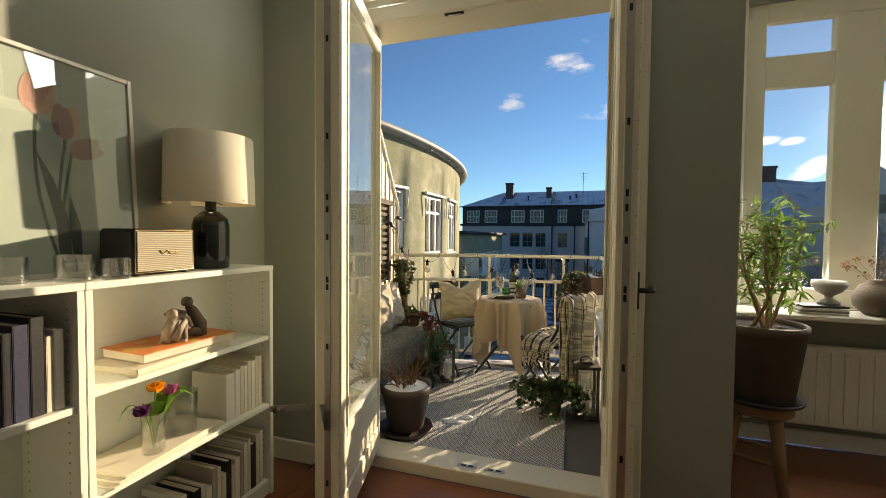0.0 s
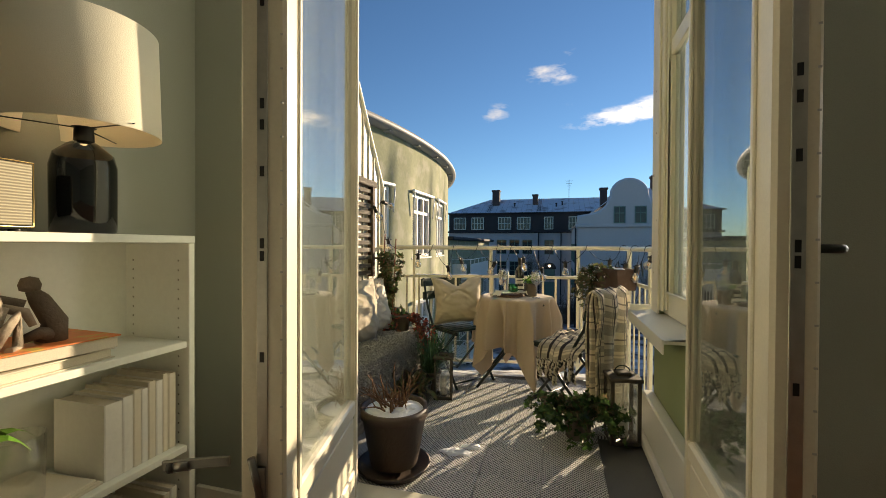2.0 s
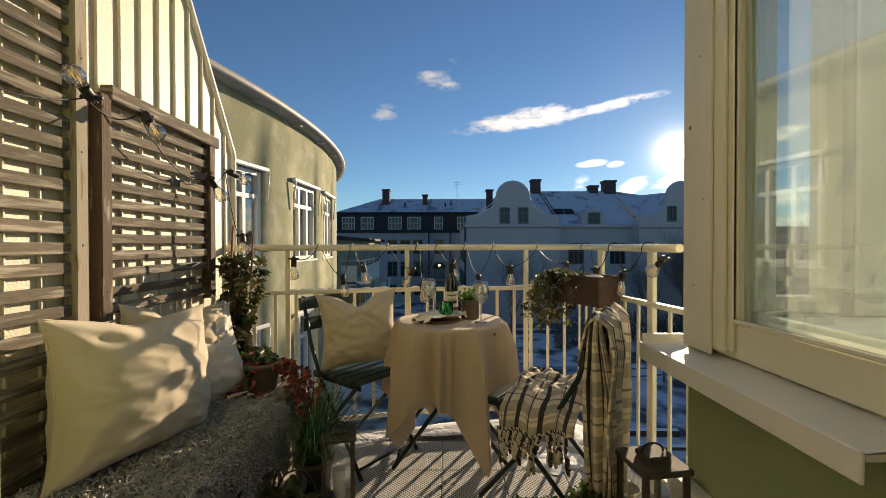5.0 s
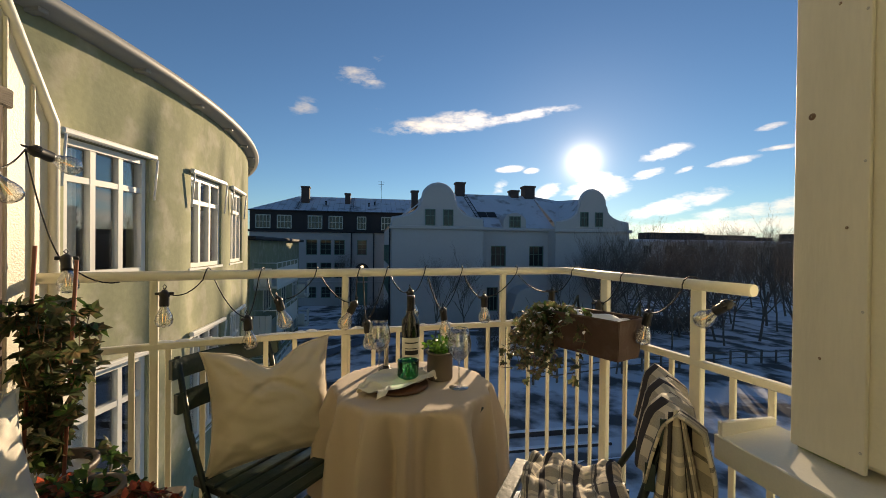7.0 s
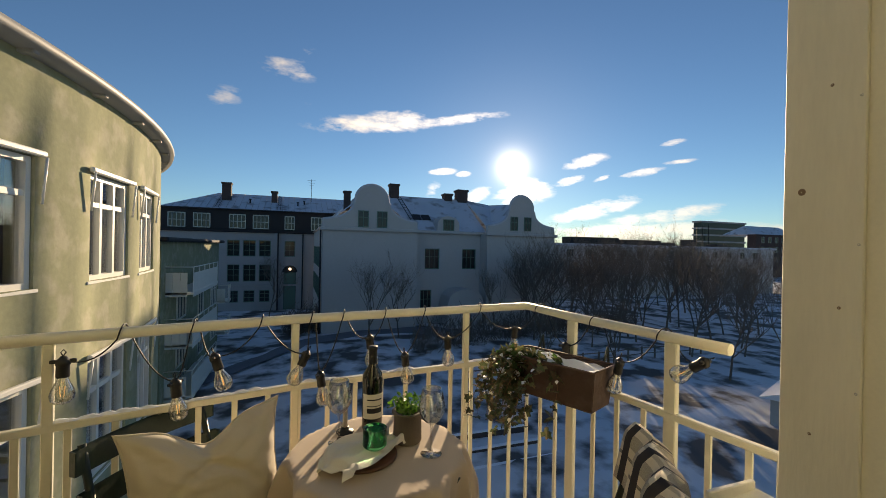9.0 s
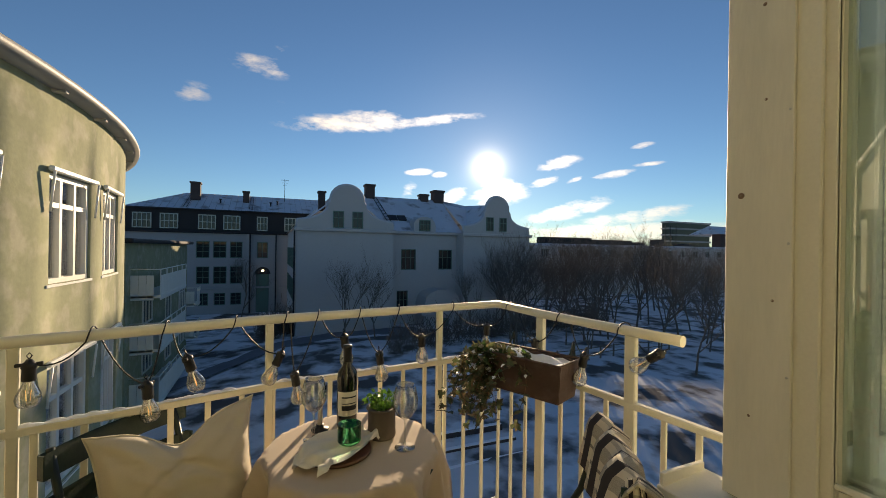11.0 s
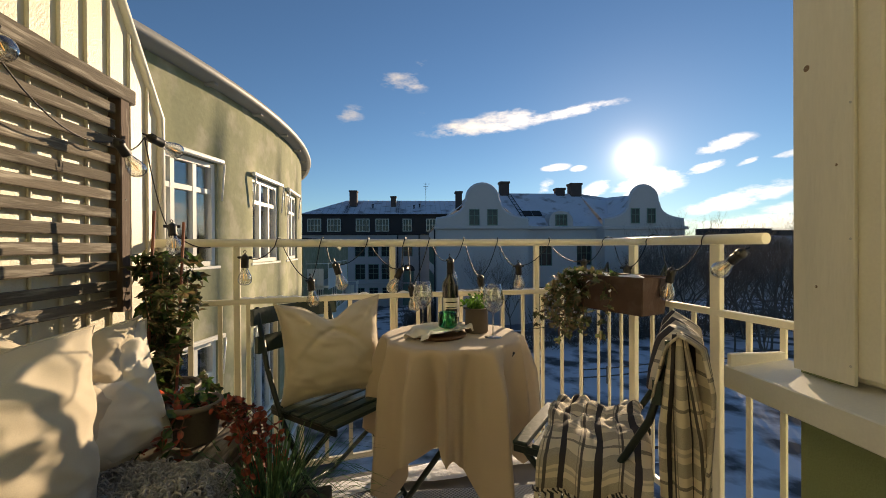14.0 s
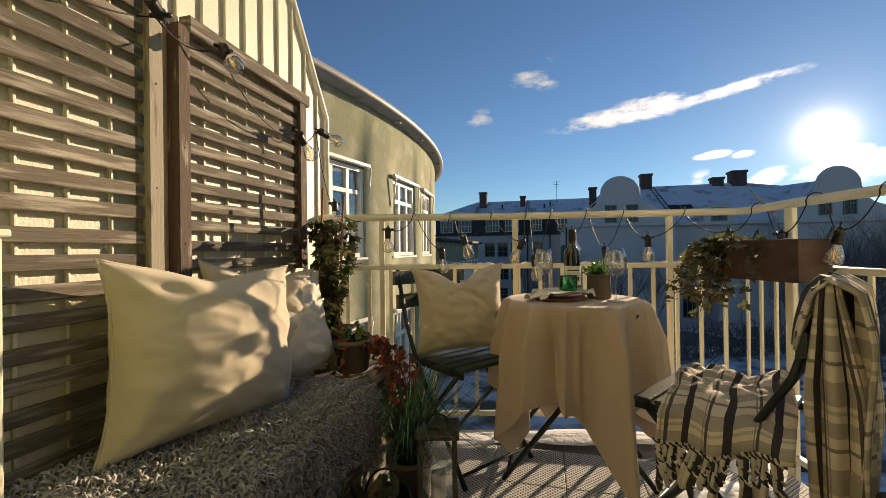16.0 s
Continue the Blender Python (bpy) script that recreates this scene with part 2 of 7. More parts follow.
BOARD = mat("weathered_cream_board", (0.75, 0.71, 0.585), 0.55, vary=0.14, scale=3, bump=0.12, grain=22, grain_vary=0.06, stretch=(5, 5, 0.8))
CREAM = mat("cream_gloss_paint", (0.78, 0.74, 0.60), 0.35, vary=0.05, scale=3, bump=0.04, grain=120)
WHITE = mat("white_paint", (0.80, 0.78, 0.70), 0.4, vary=0.05, scale=4, bump=0.04, grain=140)
SHELF = mat("white_foil_board", (0.80, 0.82, 0.745), 0.38, vary=0.03, scale=3, bump=0.02)
ROOM_WALL = mat("sage_grey_wall_paint", (0.345, 0.37, 0.315), 0.85, vary=0.05, scale=1.5, bump=0.12, grain=260)
CEIL = mat("ceiling_paint", (0.78, 0.78, 0.74), 0.9, vary=0.03, bump=0.05, grain=200)
PARQUET = mat("red_brown_parquet", (0.22, 0.085, 0.042), 0.32, vary=0.25, scale=5, bump=0.05, grain=50, grain_vary=0.18, stretch=(1, 8, 1), per_object=0.22)
GREEN_PLASTER = mat("green_plaster", (0.30, 0.36, 0.19), 0.9, vary=0.12, scale=3, bump=0.25, grain=180)
OLD_PLASTER = mat("weathered_pale_green_plaster", (0.285, 0.295, 0.175), 0.92, vary=0.2, scale=1.5, bump=0.3, grain=15, grain_vary=0.15, second=(0.37, 0.355, 0.245), second_at=0.56)
BALCONY_TILE = pattern_mat("pierced_grey_tile", "tile", (0.70, 0.70, 0.70), (0.15, 0.15, 0.15), 170.0, 0.8, 0.5)
RAIL = mat("cream_rail_paint", (0.80, 0.76, 0.60), 0.32, vary=0.07, scale=9, bump=0.06, grain=70)
SHEET = mat("cream_sheet_metal", (0.70, 0.65, 0.52), 0.45, vary=0.07, scale=3, bump=0.25, grain=160)
OLD_WOOD = mat("weathered_brown_wood", (0.125, 0.104, 0.08), 0.85, vary=0.4, scale=3, bump=0.35, grain=26, grain_vary=0.35, stretch=(6, 1, 11), per_object=0.28, second=(0.30, 0.27, 0.225), second_at=0.57)
PALE_WOOD = mat("bleached_worn_wood", (0.33, 0.295, 0.235), 0.85, vary=0.15, scale=4, bump=0.15, grain=26, grain_vary=0.1, stretch=(7, 7, 1), second=(0.17, 0.11, 0.07), second_at=0.62)
DARK_WOOD = mat("dark_stained_wood", (0.09, 0.055, 0.038), 0.8, vary=0.3, scale=4, bump=0.2, grain=26, grain_vary=0.3, stretch=(7, 7, 1), second=(0.36, 0.31, 0.25), second_at=0.67)
SNOW = mat("snow", (0.86, 0.88, 0.92), 0.75, vary=0.05, scale=6, bump=0.5, grain=40, sub=0.0)
# dark patches are trodden dirt and also tree shade put into the colour
SNOW_GROUND = mat("trodden_shaded_snow", (0.70, 0.72, 0.76), 0.85, vary=0.3, scale=0.25, bump=0.8, grain=1.2, second=(0.10, 0.09, 0.085), second_at=0.53)
DARK_PLASTER = mat("grey_plaster_facade", (0.33, 0.33, 0.33), 0.9, vary=0.08, scale=0.4, bump=0.2, grain=4)
PALE_PLASTER = mat("pale_plaster_facade", (0.48, 0.465, 0.45), 0.9, vary=0.08, scale=0.3, bump=0.2, grain=4)
BLACK_TIN = mat("black_sheet_roof", (0.016, 0.016, 0.018), 0.75, vary=0.2, scale=0.5, bump=0.2, grain=6)
SEAM_TIN = mat("grey_roof_seams", (0.30, 0.31, 0.34), 0.6)
SNOWY_ROOF = mat("snow_dusted_sheet_roof", (0.55, 0.58, 0.64), 0.6, vary=0.15, scale=0.4, bump=0.3, grain=3, second=(0.24, 0.23, 0.24), second_at=0.62)
PANE = thin_glass("window_glass", most=0.78, least=0.11)
DOOR_PANE = thin_glass("dust_hazed_door_glass", (0.95, 0.975, 0.96), 0.78, 0.09, 0.10)
BAY_PANE = thin_glass("dust_hazed_bay_glass", (0.86, 0.95, 0.92), 0.85, 0.20, 0.10)
DARK_PANE = mat("dark_window_pane", (0.02, 0.028, 0.028), 0.06, vary=0.3, scale=1, bump=0.0, spec=0.4)
FAR_FRAME = mat("far_window_frame", (0.42, 0.45, 0.40), 0.6)
GREEN_FRAME = mat("green_window_frame", (0.09, 0.17, 0.135), 0.6)
BRICK_DARK = mat("sooty_brick", (0.07, 0.05, 0.045), 0.9, vary=0.3, scale=2)
BARK = mat("dark_bark", (0.15, 0.122, 0.10), 0.95, vary=0.3, scale=3, bump=0.5, grain=12)
LINEN = mat("natural_linen", (0.58, 0.50, 0.375), 0.95, vary=0.06, scale=8, bump=0.1, grain=420, grain_vary=0.12, sheen=0.3)
LINEN_PALE = mat("pale_cotton", (0.72, 0.67, 0.57), 0.95, vary=0.06, scale=8, bump=0.1, grain=420, grain_vary=0.12, sheen=0.3)
CLOTH = mat("beige_table_linen", (0.56, 0.445, 0.335), 0.92, vary=0.05, scale=7, bump=0.1, grain=500, grain_vary=0.1, sheen=0.25)
GREEN_PAINT = mat("dark_green_painted_wood", (0.022, 0.04, 0.03), 0.38, vary=0.2, scale=12, bump=0.15, grain=60)
IRON = mat("dark_green_iron", (0.02, 0.03, 0.025), 0.4, metal=0.3, vary=0.2, scale=20)
STEEL = mat("zinc_plated_steel", (0.55, 0.54, 0.50), 0.35, metal=1.0, vary=0.2, scale=20)
BLACK = mat("black_plastic", (0.012, 0.012, 0.012), 0.45, vary=0.1, scale=10, bump=0.03)
CLAY = mat("dark_brown_clay", (0.085, 0.06, 0.045), 0.5, vary=0.25, scale=9, bump=0.2, grain=60)
TERRA = mat("terracotta", (0.36, 0.22, 0.13), 0.85, vary=0.2, scale=9, bump=0.2, grain=90)
GREY_POT = mat("grey_clay", (0.155, 0.125, 0.098), 0.8, vary=0.15, scale=9, bump=0.2, grain=90)
RUST = mat("rusty_sheet", (0.075, 0.042, 0.03), 0.7, vary=0.35, scale=12, bump=0.25, grain=60, second=(0.09, 0.06, 0.05))
SOIL = mat("dark_soil", (0.04, 0.03, 0.022), 0.95, vary=0.4, scale=30, bump=0.8, grain=90)
FUR = mat("grey_sheepskin", (0.36, 0.345, 0.32), 0.5, vary=0.6, scale=24, bump=0.4, grain=300, grain_vary=0.3, sheen=0.3)
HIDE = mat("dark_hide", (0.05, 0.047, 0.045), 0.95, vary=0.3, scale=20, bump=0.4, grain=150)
WIRE = mat("black_rubber_cable", (0.012, 0.012, 0.012), 0.5, vary=0.1)
BULB = thin_glass("bulb_glass", (0.97, 0.965, 0.94), 0.95, 0.16)
VESSEL = thin_glass("vessel_glass", (0.95, 0.965, 0.955), 0.85, 0.10)
WINE_GLASS = thin_glass("drinking_glass", (0.96, 0.97, 0.965), 0.95, 0.24)


def leaf_mat(name, c, c2):
    m = mat(name, c, 0.45, vary=0.3, scale=25, bump=0.1, second=c2, second_at=0.55)
    n, l = m.node_tree.nodes, m.node_tree.links
    gm = n.new("ShaderNodeNewGeometry")
    old = n["Principled BSDF"].inputs["Base Color"].links[0].from_socket
    k = n.new("ShaderNodeMath")
    k.operation = "MULTIPLY_ADD"
    l.new(gm.outputs["Random Per Island"], k.inputs[0])
    k.inputs[1].default_value, k.inputs[2].default_value = 0.9, 0.55
    sc = n.new("ShaderNodeVectorMath")
    sc.operation = "SCALE"
    l.new(old, sc.inputs[0])
    l.new(k.outputs[0], sc.inputs["Scale"])
    b = n["Principled BSDF"]
    l.new(sc.outputs[0], b.inputs["Base Color"])
    tr = n.new("ShaderNodeBsdfTranslucent")
    l.new(sc.outputs[0], tr.inputs["Color"])
    mx = n.new("ShaderNodeMixShader")
    mx.inputs["Fac"].default_value = 0.4
    l.new(b.outputs[0], mx.inputs[1])
    l.new(tr.outputs[0], mx.inputs[2])
    l.new(mx.outputs[0], n["Material Output"].inputs["Surface"])
    return m


IVY = leaf_mat("ivy_leaves", (0.05, 0.11, 0.03), (0.10, 0.16, 0.04))
IVY_DARK = leaf_mat("dark_ivy_leaves", (0.075, 0.095, 0.04), (0.19, 0.13, 0.07))
RED_LEAF = leaf_mat("red_winter_leaves", (0.42, 0.085, 0.05), (0.20, 0.09, 0.04))
FRESH = leaf_mat("fresh_green_leaves", (0.10, 0.24, 0.03), (0.16, 0.30, 0.05))
PLANT = leaf_mat("houseplant_leaves", (0.10, 0.19, 0.04), (0.20, 0.30, 0.07))
GRASS = leaf_mat("grass_blades", (0.08, 0.17, 0.07), (0.15, 0.26, 0.11))
TWIG = mat("brown_twigs", (0.17, 0.09, 0.05), 0.85, vary=0.3, scale=20)


# ---- mesh building ----
class Mesh:
    """Collects vertices and faces for one part."""

    def __init__(self):
        self.v, self.f, self.s = [], [], []

    def add(self, verts, faces, smooth=False):
        o = len(self.v)
        self.v += [tuple(p) for p in verts]
        self.f += [tuple(i + o for i in f) for f in faces]
        self.s += [smooth] * len(faces)
        return self

    def box(self, x0, x1, y0, y1, z0, z1, c=0.0, m=None):
        """A box with chamfered edges of width c, moved by m."""
        cx, cy, cz = (x0 + x1) / 2, (y0 + y1) / 2, (z0 + z1) / 2
        hx, hy, hz = abs(x1 - x0) / 2, abs(y1 - y0) / 2, abs(z1 - z0) / 2
        c = min(c, hx * 0.9, hy * 0.9, hz * 0.9)
        if c <= 0:
            vs = [(cx + sx * hx, cy + sy * hy, cz + sz * hz) for sx in (-1, 1) for sy in (-1, 1) for sz in (-1, 1)]
            fs = [(0, 1, 3, 2), (4, 6, 7, 5), (0, 4, 5, 1), (2, 3, 7, 6), (0, 2, 6, 4), (1, 5, 7, 3)]
        else:
            vs, idx = [], {}
            for sx in (-1, 1):
                for sy in (-1, 1):
                    for sz in (-1, 1):
                        for ax in range(3):
                            idx[sx, sy, sz, ax] = len(vs)
                            d = [hx - c, hy - c, hz - c]
                            d[ax] += c
                            vs.append((cx + sx * d[0], cy + sy * d[1], cz + sz * d[2]))
            fs = []
            for ax in range(3):
                a, b = [k for k in range(3) if k != ax]
                for s in (-1, 1):
                    q = []
                    for p, r in ((-1, -1), (1, -1), (1, 1), (-1, 1)):
                        k = [0, 0, 0]
                        k[ax], k[a], k[b] = s, p, r
                        q.append(idx[k[0], k[1], k[2], ax])
                    flip = (s > 0) == (ax == 1)
                    fs.append(tuple(q[::-1]) if flip else tuple(q))
                for s1 in (-1, 1):
                    for s2 in (-1, 1):
                        q = []
                        for e, axis in ((-1, a), (1, a), (1, b), (-1, b)):
                            k = [0, 0, 0]
                            k[ax], k[a], k[b] = e, s1, s2
                            q.append(idx[k[0], k[1], k[2], axis])
                        fs.append(tuple(q))
            for sx in (-1, 1):
                for sy in (-1, 1):
                    for sz in (-1, 1):
                        fs.append(tuple(idx[sx, sy, sz, k] for k in range(3)))
        if m is not None:
            vs = [m @ Vector(p) for p in vs]
        return self.add(vs, fs)

    def tube(self, pts, r, n=8, cap=True, smooth=True):
        """A round bar along the points; r is one radius or one for each point."""
        pts = [Vector(p) for p in pts]
        rs = r if isinstance(r, (list, tuple)) else [r] * len(pts)
        vs, fs = [], []
        u = None
        for i, p in enumerate(pts):
            d = (pts[min(i + 1, len(pts) - 1)] - pts[max(i - 1, 0)]).normalized()
            if u is None:
                u = d.orthogonal().normalized()
            else:
                u = (u - d * u.dot(d))
                u = u.normalized() if u.length > 1e-6 else d.orthogonal().normalized()
            w = d.cross(u)
            for k in range(n):
                a = 2 * math.pi * k / n
                vs.append(p + (u * math.cos(a) + w * math.sin(a)) * rs[i])
        for i in range(len(pts) - 1):
            for k in range(n):
                fs.append((i * n + k, i * n + (k + 1) % n, (i + 1) * n + (k + 1) % n, (i + 1) * n + k))
        self.add(vs, fs, smooth)
        if cap:
            o = len(self.v) - len(vs)
            self.f += [tuple(o + k for k in range(n))[::-1], tuple(o + (len(pts) - 1) * n + k for k in range(n))]
            self.s += [False, False]
        return self

    def lathe(self, profile, n=24, at=(0, 0, 0), smooth=True):
        """Turns a profile of (radius, height) about the upright axis."""
        vs, fs = [], []
        for r, z in profile:
            for k in range(n):
                a = 2 * math.pi * k / n
                vs.append((at[0] + r * math.cos(a), at[1] + r * math.sin(a), at[2] + z))
        for i in range(len(profile) - 1):
            for k in range(n):
                fs.append((i * n + k, i * n + (k + 1) % n, (i + 1) * n + (k + 1) % n, (i + 1) * n + k))
        return self.add(vs, fs, smooth)

    def grid(self, nu, nv, fn, smooth=True, close_u=False):
        vs = [fn(i / (nu if close_u else nu - 1), j / (nv - 1)) for j in range(nv) for i in range(nu)]
        fs = []
        for j in range(nv - 1):
            for i in range(nu if close_u else nu - 1):
                fs.append((j * nu + i, j * nu + (i + 1) % nu, (j + 1) * nu + (i + 1) % nu, (j + 1) * nu + i))
        return self.add(vs, fs, smooth)

    def leaf(self, at, way, up, length, width):
        """A folded leaf of six faces."""
        way, up = Vector(way).normalized(), Vector(up)
        side = way.cross(up)
        side = side.normalized() if side.length > 1e-4 else way.orthogonal().normalized()
        up = side.cross(way)
        at = Vector(at)
        p = lambda a, b, c: at + way * a * length + side * b * width + up * c * length
        vs = [p(0, 0, 0), p(0.3, 0.42, 0.06), p(0.65, 0.36, 0.04), p(1, 0, -0.12), p(0.65, -0.36, 0.04), p(0.3, -0.42, 0.06), p(0.5, 0, -0.03)]
        return self.add(vs, [(0, 6, 1), (1, 6, 2), (2, 6, 3), (3, 6, 4), (4, 6, 5), (5, 6, 0)])

    def lobed(self, at, way, up, length, width):
        """A five-lobed ivy leaf, slightly cupped."""
        way, up = Vector(way).normalized(), Vector(up)
        side = way.cross(up)
        side = side.normalized() if side.length > 1e-4 else way.orthogonal().normalized()
        up = side.cross(way)
        at = Vector(at)
        rim = [(0.08, 0.0, 0.0), (-0.10, 0.30, 0.05), (0.16, 0.52, 0.0), (0.34, 0.27, 0.05), (0.58, 0.40, -0.02), (0.66, 0.18, 0.03), (1.0, 0.0, -0.12)]
        rim += [(a, -b, c) for a, b, c in rim[-2:0:-1]]
        vs = [at + way * 0.34 * length - up * 0.03 * length] + [at + way * a * length + side * b * width + up * c * length for a, b, c in rim]
        k = len(rim)
        return self.add(vs, [(0, 1 + i, 1 + (i + 1) % k) for i in range(k)])

    def poly(self, outline, z0, z1):
        """An upright prism on a flat outline of (x, y)."""
        k = len(outline)
        vs = [(x, y, z0) for x, y in outline] + [(x, y, z1) for x, y in outline]
        return self.add(vs, [tuple(range(k))[::-1], tuple(range(k, 2 * k))] + [(i, (i + 1) % k, k + (i + 1) % k, k + i) for i in range(k)])


def mesh_of(name, m, material, weld=False):
    me = bpy.data.meshes.new(name)
    me.from_pydata(m.v, [], m.f)
    me.polygons.foreach_set("use_smooth", m.s)
    bm = bmesh.new()
    bm.from_mesh(me)
    if weld:
        bmesh.ops.remove_doubles(bm, verts=bm.verts, dist=0.0005)
    bmesh.ops.recalc_face_normals(bm, faces=bm.faces)
    bm.to_mesh(me)
    bm.free()
    me.materials.append(material)
    return me


def part(name, m, material, parent=None, label="", at=None, weld=False):
    ob = new(name, mesh_of(name, m, material, weld))
    if at is not None:
        ob.matrix_basis = at
    if parent is not None:
        ob.parent = parent
    return tagged(ob, label) if label else ob


def thing(name, label, category, at=Matrix(), group="", kind=""):
    ob = new(name)
    ob.empty_display_size = 0.1
    ob.matrix_basis = at
    return tagged(ob, label, category, group, kind)


def setting(name, m, material, label="", category=""):
    return tagged(part(name, m, material), label, category, kind="structure")


def clear(ob):
    ob.visible_shadow = False
    return ob


rnd = random.Random(7)


def rv(a=1.0):
    return Vector((rnd.uniform(-a, a), rnd.uniform(-a, a), rnd.uniform(-a, a)))


def arc(p, q, sag, n=9):
    """Points of a hanging line from p to q."""
    p, q = Vector(p), Vector(q)
    return [p.lerp(q, i / (n - 1)) - Vector((0, 0, sag * 4 * (i / (n - 1)) * (1 - i / (n - 1)))) for i in range(n)]


# ---- balcony and room shell ----
FLOOR_Z = 0.0
setting("floor", Mesh().box(-1.9, 3.4, -3.4, 2.12, -0.2, -0.012).box(-0.96, 0.36, 2.12, 2.215, -0.2, -0.012), PARQUET, "red-brown wooden parquet floor", "floor")
setting("ceiling", Mesh().box(-1.9, 3.4, -3.4, 2.12, 2.95, 3.1), CEIL, "white ceiling", "ceiling")
setting("ceiling_2", Mesh().box(0.45, 3.4, 2.36, 3.5, 2.95, 3.1).box(0.82, 3.4, 2.12, 2.36, 2.95, 3.1), CEIL, "white bay ceiling", "ceiling")
setting("floor_2", Mesh().box(0.80, 3.1, 2.12, 2.42, -0.2, -0.012).box(0.58, 3.1, 2.42, 3.3, -0.2, -0.012), PARQUET, "red-brown parquet in the bay", "floor")
setting("wall_west", Mesh().box(-1.88, -1.57, -3.4, 2.12, 0, 2.95), ROOM_WALL, "grey-green painted wall", "wall")
setting("wall_south", Mesh().box(-1.57, 3.4, -3.4, -3.1, 0, 2.95), ROOM_WALL, "grey-green painted wall", "wall")
# the east side: piers between two tall windows that let the low sun in
m = Mesh().box(3.1, 3.4, -3.1, 2.12, 0, 2.95)
setting("wall_east", m, ROOM_WALL, "grey-green painted wall", "wall")
setting("wall_north", Mesh().box(-1.9, -1.02, 2.12, 2.36, 0, 2.95), ROOM_WALL, "grey-green painted wall beside the balcony door", "wall")
setting("wall_north_2", Mesh().box(0.42, 0.82, 2.12, 2.36, 0, 2.95), ROOM_WALL, "grey-green painted pier beside the balcony door", "wall")
setting("wall_bay_pier", Mesh().box(0.551, 0.82, 2.362, 2.44, 0, 2.95), ROOM_WALL, "painted return wall of the bay", "wall")
setting("wall_above_door", Mesh().box(-1.02, 0.42, 2.12, 2.36, 2.86, 3.1), ROOM_WALL, "painted wall above the balcony door", "wall")
setting("outer_wall", Mesh().box(-1.9, -1.02, 2.362, 2.42, 0, 3.6), GREEN_PLASTER, "green plastered outer wall", "wall")
setting("outer_wall_2", Mesh().box(0.42, 0.55, 2.362, 2.42, 0, 3.6), GREEN_PLASTER, "green plastered outer wall", "wall")
setting("outer_wall_3", Mesh().box(-1.02, 0.42, 2.362, 2.42, 2.9, 3.6), GREEN_PLASTER, "green plastered outer wall over the door", "wall")
setting("baseboard", Mesh().box(-1.57, -1.55, 1.88, 2.1, 0, 0.12, 0.005).box(-1.55, -1.08, 2.1, 2.119, 0, 0.12, 0.005), WHITE, "white baseboard", "baseboard")

# bay: side wall towards the balcony, front wall with windows, both with real openings
BX0, BX1, BY = 0.465, 0.80, 3.42
m = Mesh()
BW1 = 0.60
m.box(BX0, BW1, 2.421, BY, 0.0, 0.70)
m.box(BX0, BW1, 2.421, BY, 2.62, 3.6)
m.box(BX0, BW1, 2.421, 2.655, 0.70, 2.62)
m.box(BX0, BW1, BY - 0.10, BY, 0.70, 2.62)
bay = setting("wall_bay_side", m, GREEN_PLASTER, "green plastered side of the bay", "wall")
m = Mesh()
m.box(BW1, 3.1, 3.30, BY, 0.0, 0.88)
m.box(BW1, 3.1, 3.30, BY, 2.83, 3.6)
m.box(0.95, 1.22, 3.30, BY, 0.88, 2.83)
m.box(2.9, 3.1, 3.30, BY, 0.88, 2.83)
m.box(3.1, 3.4, 2.12, BY, 0.0, 3.6)
setting("wall_bay_front", m, ROOM_WALL, "painted wall under the bay windows", "wall")
setting("plinth", Mesh().box(0.40, 0.464, 2.425, BY + 0.01, 0.02, 0.27, 0.008).box(0.37, 0.40, 2.425, BY + 0.02, 0.0, 0.05, 0.008), WHITE, "white sheet plinth along the bay", "plinth")
sill = Mesh().grid(2, 2, lambda u, v: (0.34 + 0.18 * u, 2.66 + 0.87 * v, 0.73 + 0.02 * u), False)
sill.box(0.335, 0.345, 2.66, 3.535, 0.67, 0.735, 0.003).box(0.345, 0.52, 3.52, 3.535, 0.68, 0.77, 0.003).box(0.345, 0.5, 2.66, 3.53, 0.715, 0.729)
setting("window_sill", sill, WHITE, "cream sheet-metal window sill", "sill")


def casement(name, m, w, h, label, mullions=(), transoms=(), depth=0.06, stile=0.06, material=None, struct=True, pane=None, mw=None, tw=None, last=None):
    """A window w wide and h high in the local x-z plane, built from its lower left corner."""
    material, last = material or CREAM, last or stile
    t = thing(name, label, "window", m, kind="structure" if struct else "")
    f = Mesh()
    f.box(0, stile, 0, depth, 0, h, 0.006).box(w - last, w, 0, depth, 0, h, 0.004)
    f.box(stile, w - last, 0, depth, 0, stile, 0.006).box(stile, w - last, 0, depth, h - stile, h, 0.006)
    part("window_frame", f, material, t)
    mw, tw = mw or stile, tw or stile
    xs = [stile] + [k for q in mullions for k in (q - mw / 2, q + mw / 2)] + [w - last]
    zs = [stile] + [k for q in transoms for k in (q - tw / 2, q + tw / 2)] + [h - stile]
    for q in mullions:
        part("mullion", Mesh().box(q - mw / 2, q + mw / 2, 0.002, depth - 0.002, stile, h - stile, 0.005), material, t)
    for q in transoms:
        for a, b in zip(xs[::2], xs[1::2]):
            part("transom", Mesh().box(a, b, 0.004, depth - 0.004, q - tw / 2, q + tw / 2, 0.005), material, t)
    for a, b in zip(xs[::2], xs[1::2]):
        for c, d in zip(zs[::2], zs[1::2]):
            clear(part("pane", Mesh().box(a, b, depth * 0.48, depth * 0.48 + 0.004, c, d), pane or PANE, t))
    return t


